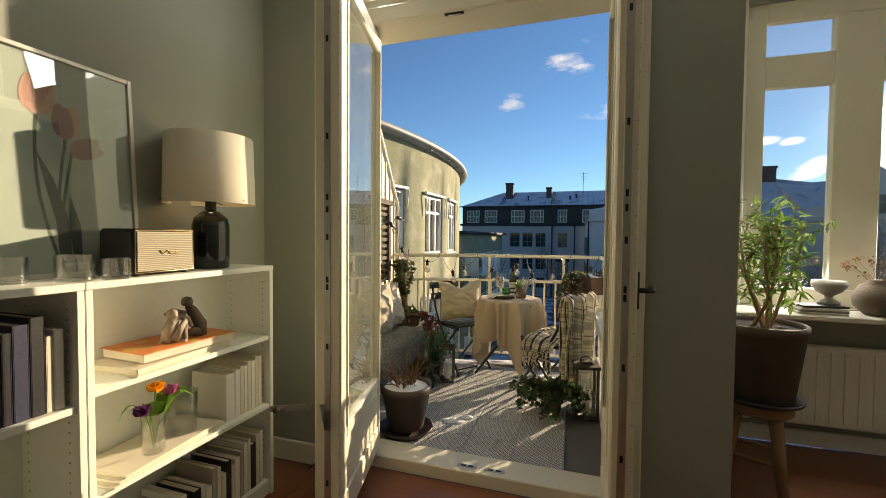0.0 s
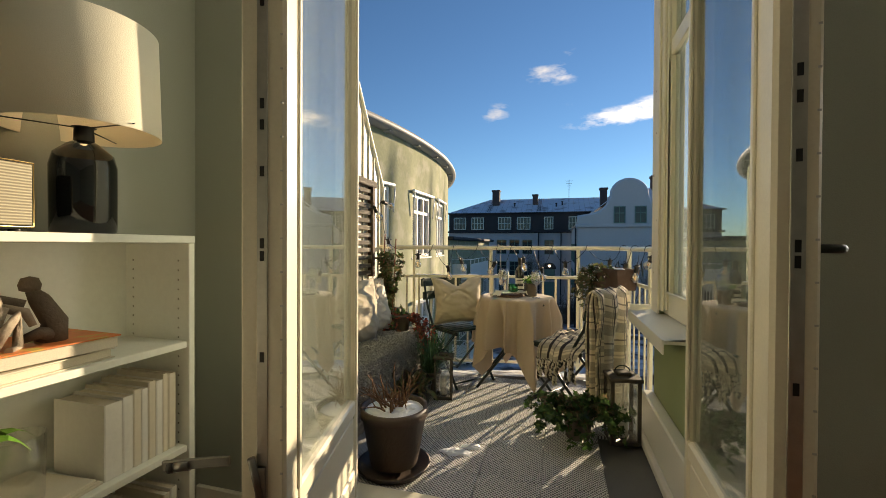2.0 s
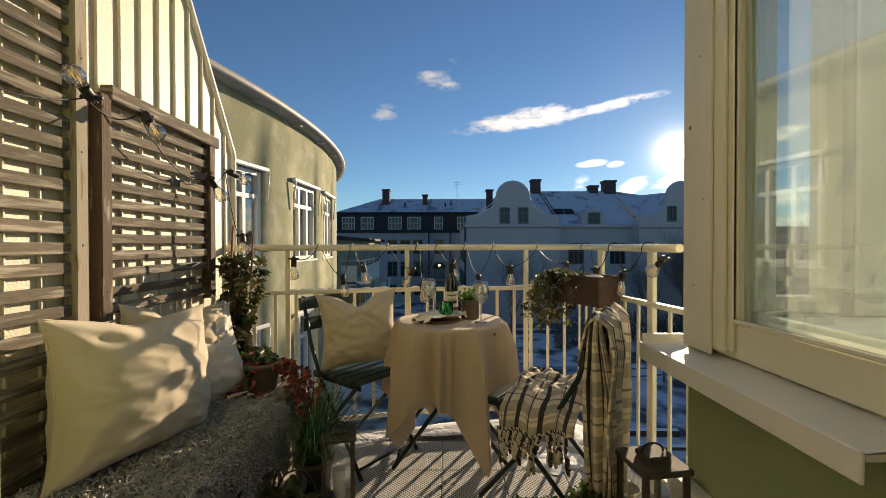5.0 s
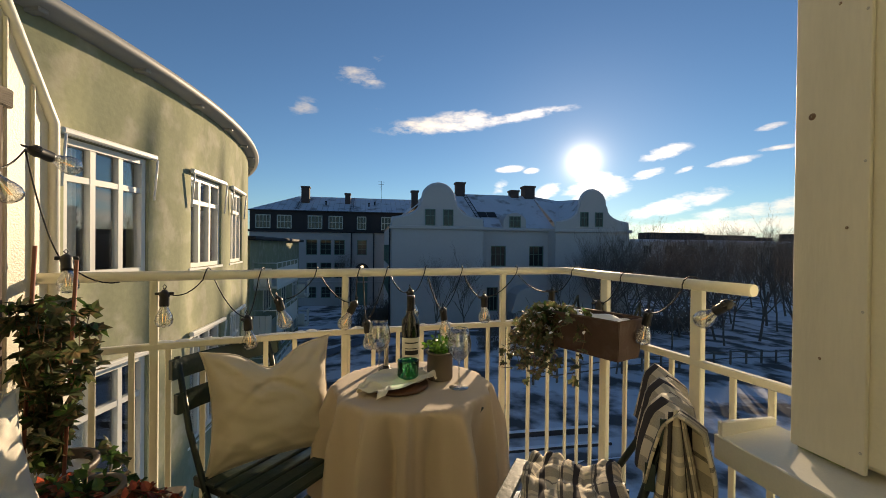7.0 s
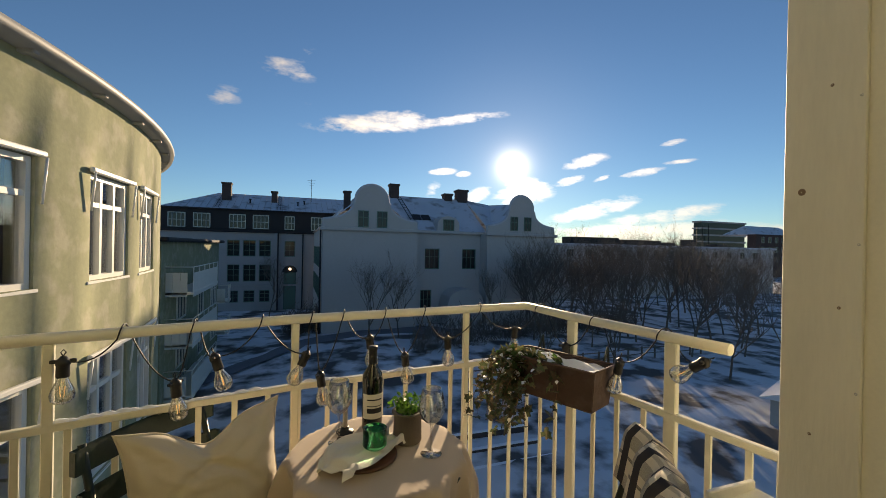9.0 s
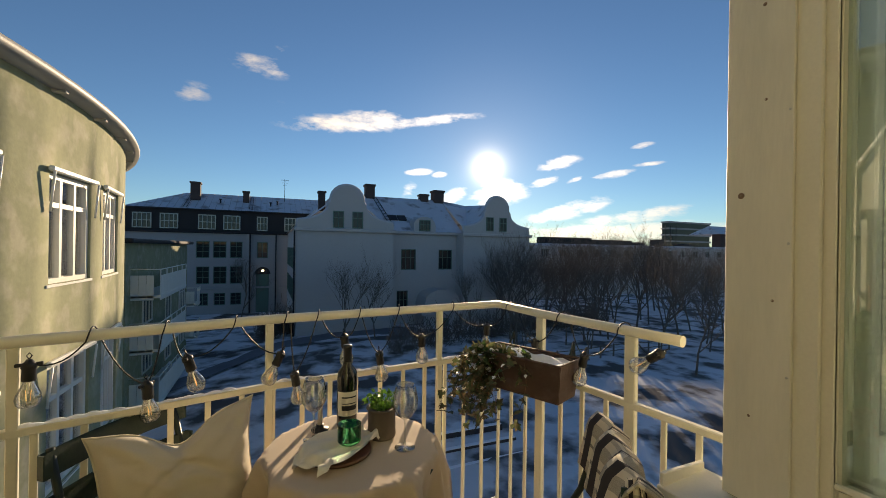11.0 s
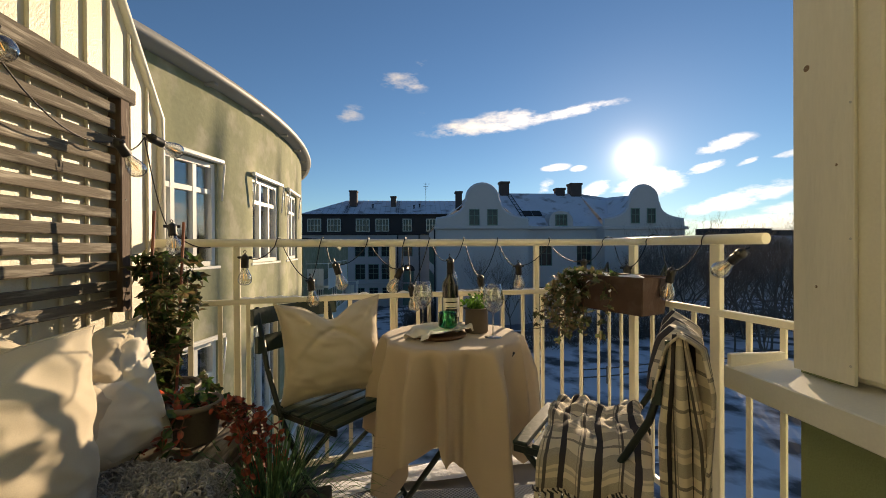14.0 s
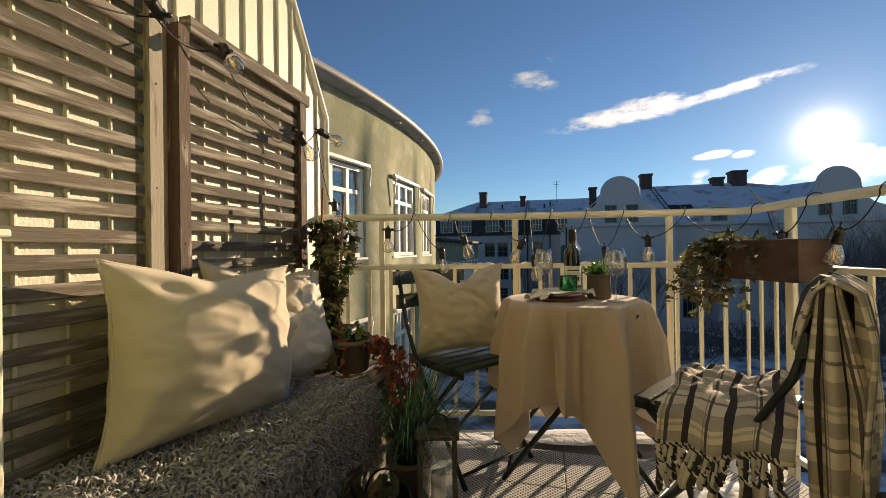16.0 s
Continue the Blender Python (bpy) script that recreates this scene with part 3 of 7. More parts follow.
# side window of the bay, seen from the balcony, with its wide casing boards
casement("window_1", pose(0.486, 3.318, 0.755, 0, 0, -90), 0.66, 1.865, "cream wooden bay window", transoms=(1.45,), depth=0.05, stile=0.118, last=0.016, tw=0.09, pane=BAY_PANE)
sash = Mesh().box(0.552, 0.585, 3.165, 3.20, 0.88, 2.55, 0.004).box(0.552, 0.585, 2.675, 3.165, 0.86, 0.90, 0.004).box(0.552, 0.585, 2.655, 2.675, 0.88, 2.55, 0.004)
setting("inner_sash", sash, CREAM, "cream inner sash of the coupled bay window", "window")
setting("sash_bead", Mesh().box(0.474, 0.485, 3.20, 3.214, 0.873, 2.14, 0.003).box(0.474, 0.485, 2.68, 3.20, 0.873, 0.886, 0.003), CREAM, "cream glazing bead of the bay window", "trim")
setting("casing", Mesh().box(0.446, 0.457, 3.27, BY + 0.004, 0.755, 2.7, 0.002), BOARD, "wide cream casing board with knots", "trim")
setting("casing_3", Mesh().box(0.458, 0.472, 3.222, 3.30, 0.775, 2.7, 0.003), CREAM, "narrow cream casing board stepped behind the wide one", "trim")
setting("casing_4", Mesh().box(0.473, 0.485, 3.20, 3.30, 0.780, 2.7, 0.003), CREAM, "slim cream stop bead beside the bay sash", "trim")
for kz in (0.80, 1.10, 1.42, 1.74, 2.06, 2.38):
    setting("screw_head", Mesh().lathe([(0.001, 0.0012), (0.0028, 0.0008), (0.0032, 0.0)], 8), STEEL, "small screw head in the casing board", "screw").matrix_basis = pose(0.4459, 3.278, kz, 0, -90, 0)
setting("casing_2", Mesh().box(0.465, 0.56, BY + 0.001, BY + 0.012, 0.77, 2.7, 0.003), CREAM, "cream casing board", "trim")
casement("window_2", pose(1.22, 3.33, 0.88), 1.68, 1.95, "white bay window with two casements and transom lights", mullions=(0.605, 1.21), transoms=(1.51,), depth=0.07, stile=0.12, mw=0.24, tw=0.2)
casement("window_3", pose(0.602, 3.33, 0.88), 0.346, 1.95, "narrow white bay window at the corner", transoms=(1.51,), depth=0.07, stile=0.06, tw=0.1)
setting("window_ledge", Mesh().box(0.62, 3.05, 3.02, 3.299, 0.84, 0.875, 0.008), WHITE, "stone-grey inner window ledge", "ledge")
setting("trim", Mesh().box(0.955, 1.219, 3.28, 3.299, 0.88, 2.9, 0.004), WHITE, "white window lining", "trim")

for kx, kz, kr in ((3.385, 1.545, 0.007), (3.335, 2.02, 0.004), (3.31, 1.28, 0.003), (3.36, 0.98, 0.003), (3.33, 1.78, 0.003)):
    setting("knot", Mesh().lathe([(0.001, 0.0015), (kr, 0.001), (kr * 1.2, 0.0)], 10), mat("knot_brown", (0.20, 0.13, 0.08), 0.7), "brown knot in the casing board", "knot").matrix_basis = pose(0.4459, kx, kz, 0, -90, 0)

# balcony slab, its outline following the rail
RAIL_LINE = [(-1.80, 4.13), (-1.36, 4.275), (-0.68, 4.447), (0.08, 4.537), (0.43, 4.575), (0.449, 4.23), (0.515, 3.79), (0.54, 3.61)]
setting("balcony_floor", Mesh().poly([(-1.66, 2.42), (-1.66, 4.20), *[(x, y + 0.02) for x, y in RAIL_LINE[1:5]], (0.47, 4.2), (0.53, 3.8), (0.5, 3.43), (0.40, 2.42)], -0.25, -0.022), mat("wet_concrete", (0.16, 0.155, 0.15), 0.7, scale=3), "grey concrete balcony slab", "floor")
setting("threshold", Mesh().box(-0.964, 0.364, 2.215, 2.33, -0.012, 0.062, 0.006).box(-0.964, 0.364, 2.33, 2.424, -0.02, 0.048, 0.006), CREAM, "cream wooden door threshold", "threshold")
for x in (-0.36, -0.21):
    k = thing("keeper_plate", "zinc keeper plate screwed to the threshold", "hardware", pose(x, 2.265, 0.063))
    part("plate", Mesh().box(-0.055, 0.055, -0.012, 0.012, 0, 0.003, 0.001), STEEL, k)
    part("slot", Mesh().box(-0.035, -0.005, -0.006, 0.006, 0.0035, 0.006).box(0.008, 0.035, -0.006, 0.006, 0.0035, 0.006), BLACK, k)

# door frame with transom light
m = Mesh()
m.box(-1.02, -0.965, 2.27, 2.36, -0.01, 2.86, 0.006).box(0.365, 0.42, 2.27, 2.36, -0.01, 2.86, 0.006)
m.box(-0.965, 0.365, 2.12, 2.36, 2.43, 2.52, 0.008).box(-0.965, 0.365, 2.12, 2.36, 2.80, 2.86, 0.006)
m.box(-0.965, 0.365, 2.15, 2.20, 2.52, 2.575, 0.006).box(-0.33, -0.27, 2.15, 2.20, 2.575, 2.80, 0.006)
setting("door_frame", m, CREAM, "cream double door frame with a transom light", "door frame")
catch = thing("door_catch", "small dark steel catch under the door head", "hardware", pose(-0.42, 2.14, 2.43))
part("catch_plate", Mesh().box(-0.05, 0.05, -0.012, 0.012, -0.004, 0.0, 0.001), IRON, catch)
part("catch_bolt", Mesh().tube([(-0.03, 0, -0.008), (0.035, 0, -0.008)], 0.005, 8), STEEL, catch)
for a, b in ((-0.965, -0.33), (-0.27, 0.365)):
    p = setting("transom_pane", Mesh().box(a, b, 2.17, 2.175, 2.575, 2.80), PANE, "clear transom pane", "window")
    clear(p)
setting("architrave", Mesh().box(-1.09, -1.021, 2.085, 2.119, 0, 2.93, 0.008).box(0.421, 0.47, 2.085, 2.119, 0, 2.93, 0.008), CREAM, "cream door architrave", "trim")


def door_leaf(name, at, w, label, d=0.11):
    """A coupled glazed leaf in the local x-z plane, its hinge at the origin; y points to the pane's side."""
    t = thing(name, label, "door", at, kind="structure")
    h = 2.33
    f = Mesh()
    hs, st = 0.04, 0.085
    f.box(0, hs, -d / 2, d / 2, 0.0, h, 0.008).box(w - st, w, -d / 2, d / 2, 0.0, h, 0.008)
    f.box(hs, w - st, -d / 2, d / 2, h - st, h, 0.008).box(hs, w - st, -d / 2, d / 2, 0, 0.14, 0.008)
    f.box(hs, w - st, -d / 2 + 0.006, d / 2 - 0.006, 0.14, 0.36, 0.012)
    f.box(hs, w - st, -d / 2, d / 2, 0.36, 0.42, 0.008)
    # raised bead round the glass
    for y in (-d / 2 - 0.006, d / 2 - 0.004):
        f.box(hs - 0.012, hs + 0.006, y, y + 0.01, 0.42, h - st, 0.003).box(w - st - 0.006, w - st + 0.012, y, y + 0.01, 0.42, h - st, 0.003)
    part("leaf_frame", f, CREAM, t)
    for y in (-d * 0.29, d * 0.29):
        clear(part("pane", Mesh().box(hs - 0.005, w - st + 0.005, y - 0.002, y + 0.002, 0.41, h - st + 0.005), DOOR_PANE, t))
    edge = part("lock_strip", Mesh().box(w, w + 0.003, -0.013, 0.013, 0.03, h - 0.03, 0.001), STEEL, t, "worn zinc lock strip")
    for z in (0.22, 0.46, 0.78, 1.02, 1.05, 1.22, 1.33, 1.38, 1.62, 2.0):
        part("slot", Mesh().box(w + 0.0032, w + 0.0045, -0.005, 0.005, z - 0.012, z + 0.012), BLACK, edge)
    s = Mesh()
    for k in range(26):
        s.box(w - 0.0, w + 0.002, d / 2 - 0.012, d / 2 - 0.006, 0.1 + 0.08 * k, 0.104 + 0.08 * k)
    part("screw_row", s, STEEL, t)
    return t


left_angle = math.degrees(math.atan2(1.555 - 2.255, -0.767 + 0.938))
left_leaf = door_leaf("door_1", pose(-0.938, 2.255, 0.085, 0, 0, left_angle), 0.72, "cream glazed balcony door leaf standing open")
right_angle = math.degrees(math.atan2(1.66 - 2.258, 0.340 - 0.356))
right_leaf = door_leaf("door_2", pose(0.356, 2.258, 0.085, 0, 0, right_angle), 0.60, "cream glazed balcony door leaf standing open", 0.08)
hd = part("door_handle", Mesh().box(0.55, 0.572, 0.0405, 0.049, 0.98, 1.11, 0.003).tube([(0.561, 0.047, 1.045), (0.561, 0.085, 1.045), (0.55, 0.095, 1.045), (0.47, 0.095, 1.045)], 0.009, 10), IRON, right_leaf, "dark steel lever handle")
STAY_STEEL = mat("dull_grey_steel", (0.22, 0.22, 0.21), 0.4, metal=0.9, vary=0.2, scale=25)
stay = part("door_stay", Mesh().box(0.724, 0.733, -0.012, 0.012, 0.44, 0.52, 0.002).tube([(0.731, 0.0, 0.45), (0.735, -0.02, 0.545)], 0.009, 8).box(0.733, 0.742, -0.175, -0.012, 0.532, 0.556, 0.002, pose(0, 0, 0, 6)).tube([(0.737, -0.165, 0.527), (0.737, -0.205, 0.522)], 0.013, 8), STAY_STEEL, left_leaf, "hinged steel door stay")
part("stay_pad", Mesh().tube([(0.737, -0.20, 0.522), (0.737, -0.215, 0.52)], 0.0145, 8), BLACK, left_leaf)

# ---- west side of the balcony: seamed sheet cladding ----
m = Mesh()
# upright sheet whose end is cut back at a slope
m.add([(-1.66, 2.42, -0.2), (-1.66, 4.215, -0.2), (-1.66, 4.215, 1.63), (-1.66, 3.72, 2.42), (-1.66, 2.42, 2.75)], [(0, 1, 2, 3, 4)])
m.add([(-1.95, 2.42, -0.2), (-1.95, 4.215, -0.2), (-1.95, 4.215, 1.63), (-1.95, 3.72, 2.42), (-1.95, 2.42, 2.75)], [(4, 3, 2, 1, 0)])
m.add([(-1.66, 4.215, -0.2), (-1.95, 4.215, -0.2), (-1.95, 4.215, 1.63), (-1.66, 4.215, 1.63), (-1.95, 3.72, 2.42), (-1.66, 3.72, 2.42), (-1.95, 2.42, 2.75), (-1.66, 2.42, 2.75)], [(0, 1, 2, 3), (3, 2, 4, 5), (5, 4, 6, 7)])
clad = setting("wall_cladding", m, SHEET, "cream standing-seam sheet-metal cladding", "wall")


def clad_top(y):
    return 1.63 if y > 4.21 else (1.63 + (4.215 - y) / 0.495 * 0.79 if y > 3.72 else 2.42 + (3.72 - y) / 1.3 * 0.33)


for k in range(17):
    y = 4.14 - k * 0.103
    part("seam", Mesh().box(-1.66, -1.648, y - 0.005, y + 0.005, -0.1, clad_top(y) - 0.01, 0.003), SHEET, clad)
e = Mesh().tube([(-1.65, 4.225, 0.9), (-1.65, 4.225, 1.64), (-1.65, 3.73, 2.43), (-1.65, 2.42, 2.76)], 0.016, 8)
part("edge_strip", e, WHITE, clad)


# ---- railing ----
def along(line, d):
    for (x0, y0), (x1, y1) in zip(line, line[1:]):
        s = math.hypot(x1 - x0, y1 - y0)
        if d <= s:
            return x0 + (x1 - x0) * d / s, y0 + (y1 - y0) * d / s, math.degrees(math.atan2(y1 - y0, x1 - x0))
        d -= s
    return x1, y1, math.degrees(math.atan2(y1 - y0, x1 - x0))


RAIL_Z = 1.108
railing = thing("railing", "cream-painted steel balcony railing with flat bars", "railing", kind="structure")
part("handrail", Mesh().tube([(x, y, RAIL_Z) for x, y in RAIL_LINE], 0.0185, 16), RAIL, railing)
for i, (x, y) in enumerate(RAIL_LINE[1:4] + RAIL_LINE[5:7]):
    a = (14, 14, 7, -80, -80)[i]
    w = 0.0135 if i < 3 else 0.021
    part("post", Mesh().box(-w, w, -0.012, 0.012, -0.1, RAIL_Z - 0.016, 0.003, pose(x, y, 0, 0, 0, a)), RAIL, railing)
mid = RAIL_LINE[:7] + [(0.56, 3.47)]
for z, hgt in ((0.846, 0.025), (0.075, 0.025)):
    b = Mesh()
    for (x0, y0), (x1, y1) in zip(mid, mid[1:]):
        s, a = math.hypot(x1 - x0, y1 - y0), math.degrees(math.atan2(y1 - y0, x1 - x0))
        b.box(-0.008, s + 0.008, -0.013, 0.013, z - hgt / 2, z + hgt / 2, 0.004, pose(x0, y0, 0, 0, 0, a))
    part("rail_bar", b, RAIL, railing)
total = sum(math.hypot(b[0] - a[0], b[1] - a[1]) for a, b in zip(mid, mid[1:]))
bar = mesh_of("baluster", Mesh().box(-0.0095, 0.0095, -0.005, 0.005, 0.085, 0.836, 0.0015), RAIL)
k = 0.06
while k < total:
    x, y, a = along(mid, k)
    ob = new("baluster", bar)
    ob.matrix_basis = pose(x, y, 0, 0, 0, a)
    ob.parent = railing
    k += 0.112
part("post", Mesh().box(-0.018, 0.018, -0.012, 0.012, 0.03, 0.86, 0.003, pose(0.56, 3.47, 0, 0, 0, -80)), RAIL, railing)


# ---- green round house next door ----
GR, GC = 15.0, (-18.38, 11.0)


def gpt(y, out=0.0):
    """A point of the round wall at that y."""
    s = (y - GC[1]) / GR
    r = GR + out
    a = math.asin(max(-1, min(1, s)))
    return GC[0] + r * math.cos(a), GC[1] + r * math.sin(a), math.degrees(a)


round_house = thing("round_house", "pale green plastered house with a round front and a projecting eave", "house", pose(*GC, -9))
WIN_G = [(8.22, 1.25, 3), (10.55, 1.3, 3), (12.4, 1.2, 3)]
SILL_G, HEAD_G = 0.83, 2.37
cuts = []
for y, w, k in WIN_G:
    a = radians(gpt(y)[2])
    cuts.append((a - w / 2 / GR, a + w / 2 / GR))
angs = [radians(-40)]
for a, b in cuts:
    angs += [a, b]
angs.append(radians(75))
m = Mesh()
rows = [(-9.0, -5.0, False), (-5.0, -3.2, True), (-3.2, -2.1, False), (-2.1, -0.28, True), (-0.28, SILL_G, False), (SILL_G, HEAD_G, True), (HEAD_G, 3.63, False)]
for z0, z1, has in rows:
    for i, (a, b) in enumerate(zip(angs, angs[1:])):
        if has and i % 2 == 1:
            continue
        n = max(2, int((b - a) * GR / 0.5) + 2)
        m.grid(n, 2, lambda u, v: (GR * math.cos(a + (b - a) * u), GR * math.sin(a + (b - a) * u), 9 + z0 + (z1 - z0) * v))
# reveals
for a, b in cuts:
    for z0, z1 in ((-5.0, -3.2), (-2.1, -0.28), (SILL_G, HEAD_G)):
        p = lambda ang, r, z: (r * math.cos(ang), r * math.sin(ang), 9 + z)
        q = GR - 0.3
        for u0, u1 in ((a, a), (b, b)):
            m.add([p(u0, GR, z0), p(u0, q, z0), p(u0, q, z1), p(u0, GR, z1)], [(0, 1, 2, 3)])
        for z in (z0, z1):
            m.add([p(a, GR, z), p(b, GR, z), p(b, q, z), p(a, q, z)], [(0, 1, 2, 3)])
part("wall", m, OLD_PLASTER, round_house, weld=True)
# added curved sheet; its dark colour paints the shade of the rooms inside
part("room_shade_sheet", Mesh().grid(40, 2, lambda u, v: ((GR - 0.6) * math.cos(radians(-45 + 120 * u)), (GR - 0.6) * math.sin(radians(-45 + 120 * u)), 13 * v)), mat("dim_room_shade", (0.10, 0.09, 0.08), 0.9), round_house)
eave = Mesh().grid(60, 5, lambda u, v: ((GR + (0, 0.25, 0.27, 0.25, -1.5)[int(v * 4 + 0.5)]) * math.cos(radians(-42 + 118 * u)), (GR + (0, 0.25, 0.27, 0.25, -1.5)[int(v * 4 + 0.5)]) * math.sin(radians(-42 + 118 * u)), 9 + (3.49, 3.51, 3.57, 3.62, 4.0)[int(v * 4 + 0.5)]), True)
EAVE_TIN = mat("grey_sheet_eave", (0.36, 0.35, 0.32), 0.55, vary=0.2, scale=2)
part("roof", eave, EAVE_TIN, round_house, "grey sheet-metal eave")
for k in range(14):
    a = radians(-30 + 5.2 * k)
    part("bracket", Mesh().box(-0.05, 0.16, -0.05, 0.05, -0.05, 0, 0.01, pose(GR * math.cos(a), GR * math.sin(a), 9 + 3.505, 0, 0, math.degrees(a))), EAVE_TIN, round_house)


def house_window(parent, at, w, h, cols, rows_, material, pane, fw=0.06, bar=0.035, depth=0.10):
    """Window in local x-z, centred on x, looking towards -y."""
    win = part("window", Mesh().box(-w / 2, -w / 2 + fw, -depth / 2, depth / 2, 0, h).box(w / 2 - fw, w / 2, -depth / 2, depth / 2, 0, h).box(-w / 2, w / 2, -depth / 2 + 0.002, depth / 2 - 0.002, 0, fw).box(-w / 2, w / 2, -depth / 2 + 0.002, depth / 2 - 0.002, h - fw, h), material, parent, at=at)
    for i in range(1, cols):
        x = -w / 2 + w * i / cols
        part("glazing_bar", Mesh().box(x - bar / 2, x + bar / 2, -depth / 2 + 0.012, depth / 2 - 0.012, fw, h - fw), material, win)
    for z in rows_:
        part("glazing_bar", Mesh().box(-w / 2 + fw, w / 2 - fw, -depth / 2 + 0.016, depth / 2 - 0.016, z * h - bar / 2, z * h + bar / 2), material, win)
    part("pane", Mesh().box(-w / 2 + 0.01, w / 2 - 0.01, 0.01, 0.02, 0.01, h - 0.01), pane, win)
    return win


CURTAIN = mat("white_curtain", (0.75, 0.74, 0.70), 0.8, vary=0.1, scale=3)
for (y, w, cols) in WIN_G:
    a = gpt(y)[2]
    ar = radians(a)
    for z0, z1, top in ((SILL_G, HEAD_G, True), (-2.1, -0.28, False), (-5.0, -3.2, False)):
        r = GR - 0.10
        win = house_window(round_house, pose(r * math.cos(ar), r * math.sin(ar), 9 + z0, 0, 0, a + 90), w - 0.02, z1 - z0 - 0.01, cols, (0.72,), WHITE, PANE, 0.07, 0.07)
        rr = GR + 0.02
        part("sill", Mesh().box(-w / 2 - 0.06, w / 2 + 0.06, -0.10, 0.14, -0.05, -0.005, 0.008), WHITE, win)
        part("awning_box", Mesh().box(-w / 2 - 0.08, w / 2 + 0.08, -0.17, -0.10, z1 - z0, z1 - z0 + 0.07, 0.015), WHITE, win)
        for s in (-1, 1):
            part("awning_arm", Mesh().tube([(s * (w / 2 + 0.06), -0.17, z1 - z0), (s * (w / 2 + 0.06), -0.12, z1 - z0 - 0.55)], 0.016, 6), WHITE, win)
        part("curtain", Mesh().grid(30, 2, lambda u, v: (-w / 2 + 0.04 + (0.30 if top and cols == 3 else 0.45) * (w) * u, 0.14 + 0.02 * math.sin(u * 40), 0.03 + (z1 - z0 - 0.1) * v)), CURTAIN, win)


# ---- the courtyard and the houses across it ----
GZ = -7.6


def ground_height(x, y):
    return GZ + 0.9 * math.sin(x * 0.06 + 1) * math.sin(y * 0.05) + 0.25 * noise.noise(Vector((x * 0.15, y * 0.15, 0)))


def warp(u):
    """Even steps near the middle, wide ones towards the horizon."""
    s = 2 * u - 1
    return math.copysign(abs(s) ** 3 * 1500 + abs(s) * 70, s)


g = Mesh().grid(140, 140, lambda u, v: (warp(u), 30 + warp(v), ground_height(warp(u), 30 + warp(v)) if abs(warp(u)) < 200 and abs(warp(v)) < 200 else GZ))
setting("ground", g, SNOW_GROUND, "blue-white trodden snow over a sloping yard", "ground")
path = Mesh().grid(40, 3, lambda u, v: (-7 + 22 * u + (v - 0.5) * 1.0, 30 + 12 * math.sin(u * 2.4) + (v - 0.5) * 4.0, 0.06 + ground_height(-7 + 22 * u, 30 + 12 * math.sin(u * 2.4))))
setting("path", path, mat("slushy_asphalt", (0.16, 0.165, 0.19), 0.7, vary=0.3, scale=0.6, bump=0.4, grain=3), "dark slushy path cleared through the snow", "path")
for k in range(4):
    y, z = 15.6 + k * 1.15, GZ + 0.35 + k * 0.12
    setting("step", Mesh().box(3.6 + 0.3 * k, 9.4, y - 0.12, y + 0.12, z - 1.5, z + 0.22, 0.03), BRICK_DARK, "low dark garden wall with snow", "step")
    setting("step_snow", Mesh().box(3.65 + 0.3 * k, 9.35, y - 0.10, y + 0.10, z + 0.222, z + 0.27, 0.03), SNOW, "snow lying on a low garden wall", "snow")


def wall_with_holes(m, x0, x1, z0, z1, holes, y, thick=0.3):
    """An upright wall along x with openings (hx0, hx1, hz0, hz1)."""
    xs = sorted({x0, x1, *[h[0] for h in holes], *[h[1] for h in holes]})
    zs = sorted({z0, z1, *[h[2] for h in holes], *[h[3] for h in holes]})
    for a, b in zip(xs, xs[1:]):
        run = None
        for c, d in zip(zs, zs[1:]):
            solid = not any(h[0] < (a + b) / 2 < h[1] and h[2] < (c + d) / 2 < h[3] for h in holes)
            if solid:
                run = (run[0], d) if run else (c, d)
            if (not solid or d == zs[-1]) and run:
                m.box(a, b, y, y + thick, run[0], run[1])
                run = None
    return m


def windows_in(parent, holes, y, cols, rows_, material):
    for x0, x1, z0, z1 in holes:
        house_window(parent, pose((x0 + x1) / 2, y + 0.18, z0), x1 - x0, z1 - z0, cols, rows_, material, DARK_PANE, 0.09, 0.06)


def chimney(parent, x, y, z, w=0.9, h=1.6):
    part("chimney", Mesh().box(x - w / 2, x + w / 2, y - w / 2, y + w / 2, z - 1.0, z + h, 0.03).box(x - w / 2 - 0.1, x + w / 2 + 0.1, y - w / 2 - 0.1, y + w / 2 + 0.1, z + h - 0.25, z + h, 0.03), BRICK_DARK, parent)


# long house with a black mansard
house = thing("mansard_house", "grey plastered house with a black sheet mansard and snowy roof", "house")
HY = 64.0
x0, x1 = -16.9, 9.0
holes = [(a, b, -0.25, 1.95) for a, b in ((-13.2, -11.6), (-9.25, -7.71), (-7.3, -5.75), (-5.33, -3.83), (-2.06, -0.66))]
holes += [(a, b, -3.67, -1.37) for a, b in ((-9.2, -7.7), (-7.25, -5.7), (-5.3, -3.77))]
holes += [(a, b, -6.5, -4.88) for a, b in ((-9.1, -7.8), (-7.15, -5.8), (-5.2, -3.9))] + [(-2.12, -0.51, -8.5, -2.4)]
part("wall", wall_with_holes(Mesh(), x0, x1, -9, 3.0, holes, HY), DARK_PLASTER, house, weld=True)
# added sheet whose near-black colour stands in for the shade of unlit rooms
part("room_shade_sheet", Mesh().box(x0, x1, HY + 0.9, HY + 1.0, -9, 3.0), mat("room_shade", (0.03, 0.03, 0.03), 0.9), house)
windows_in(house, holes[:-1], HY, 2, (0.38, 0.7), GREEN_FRAME)
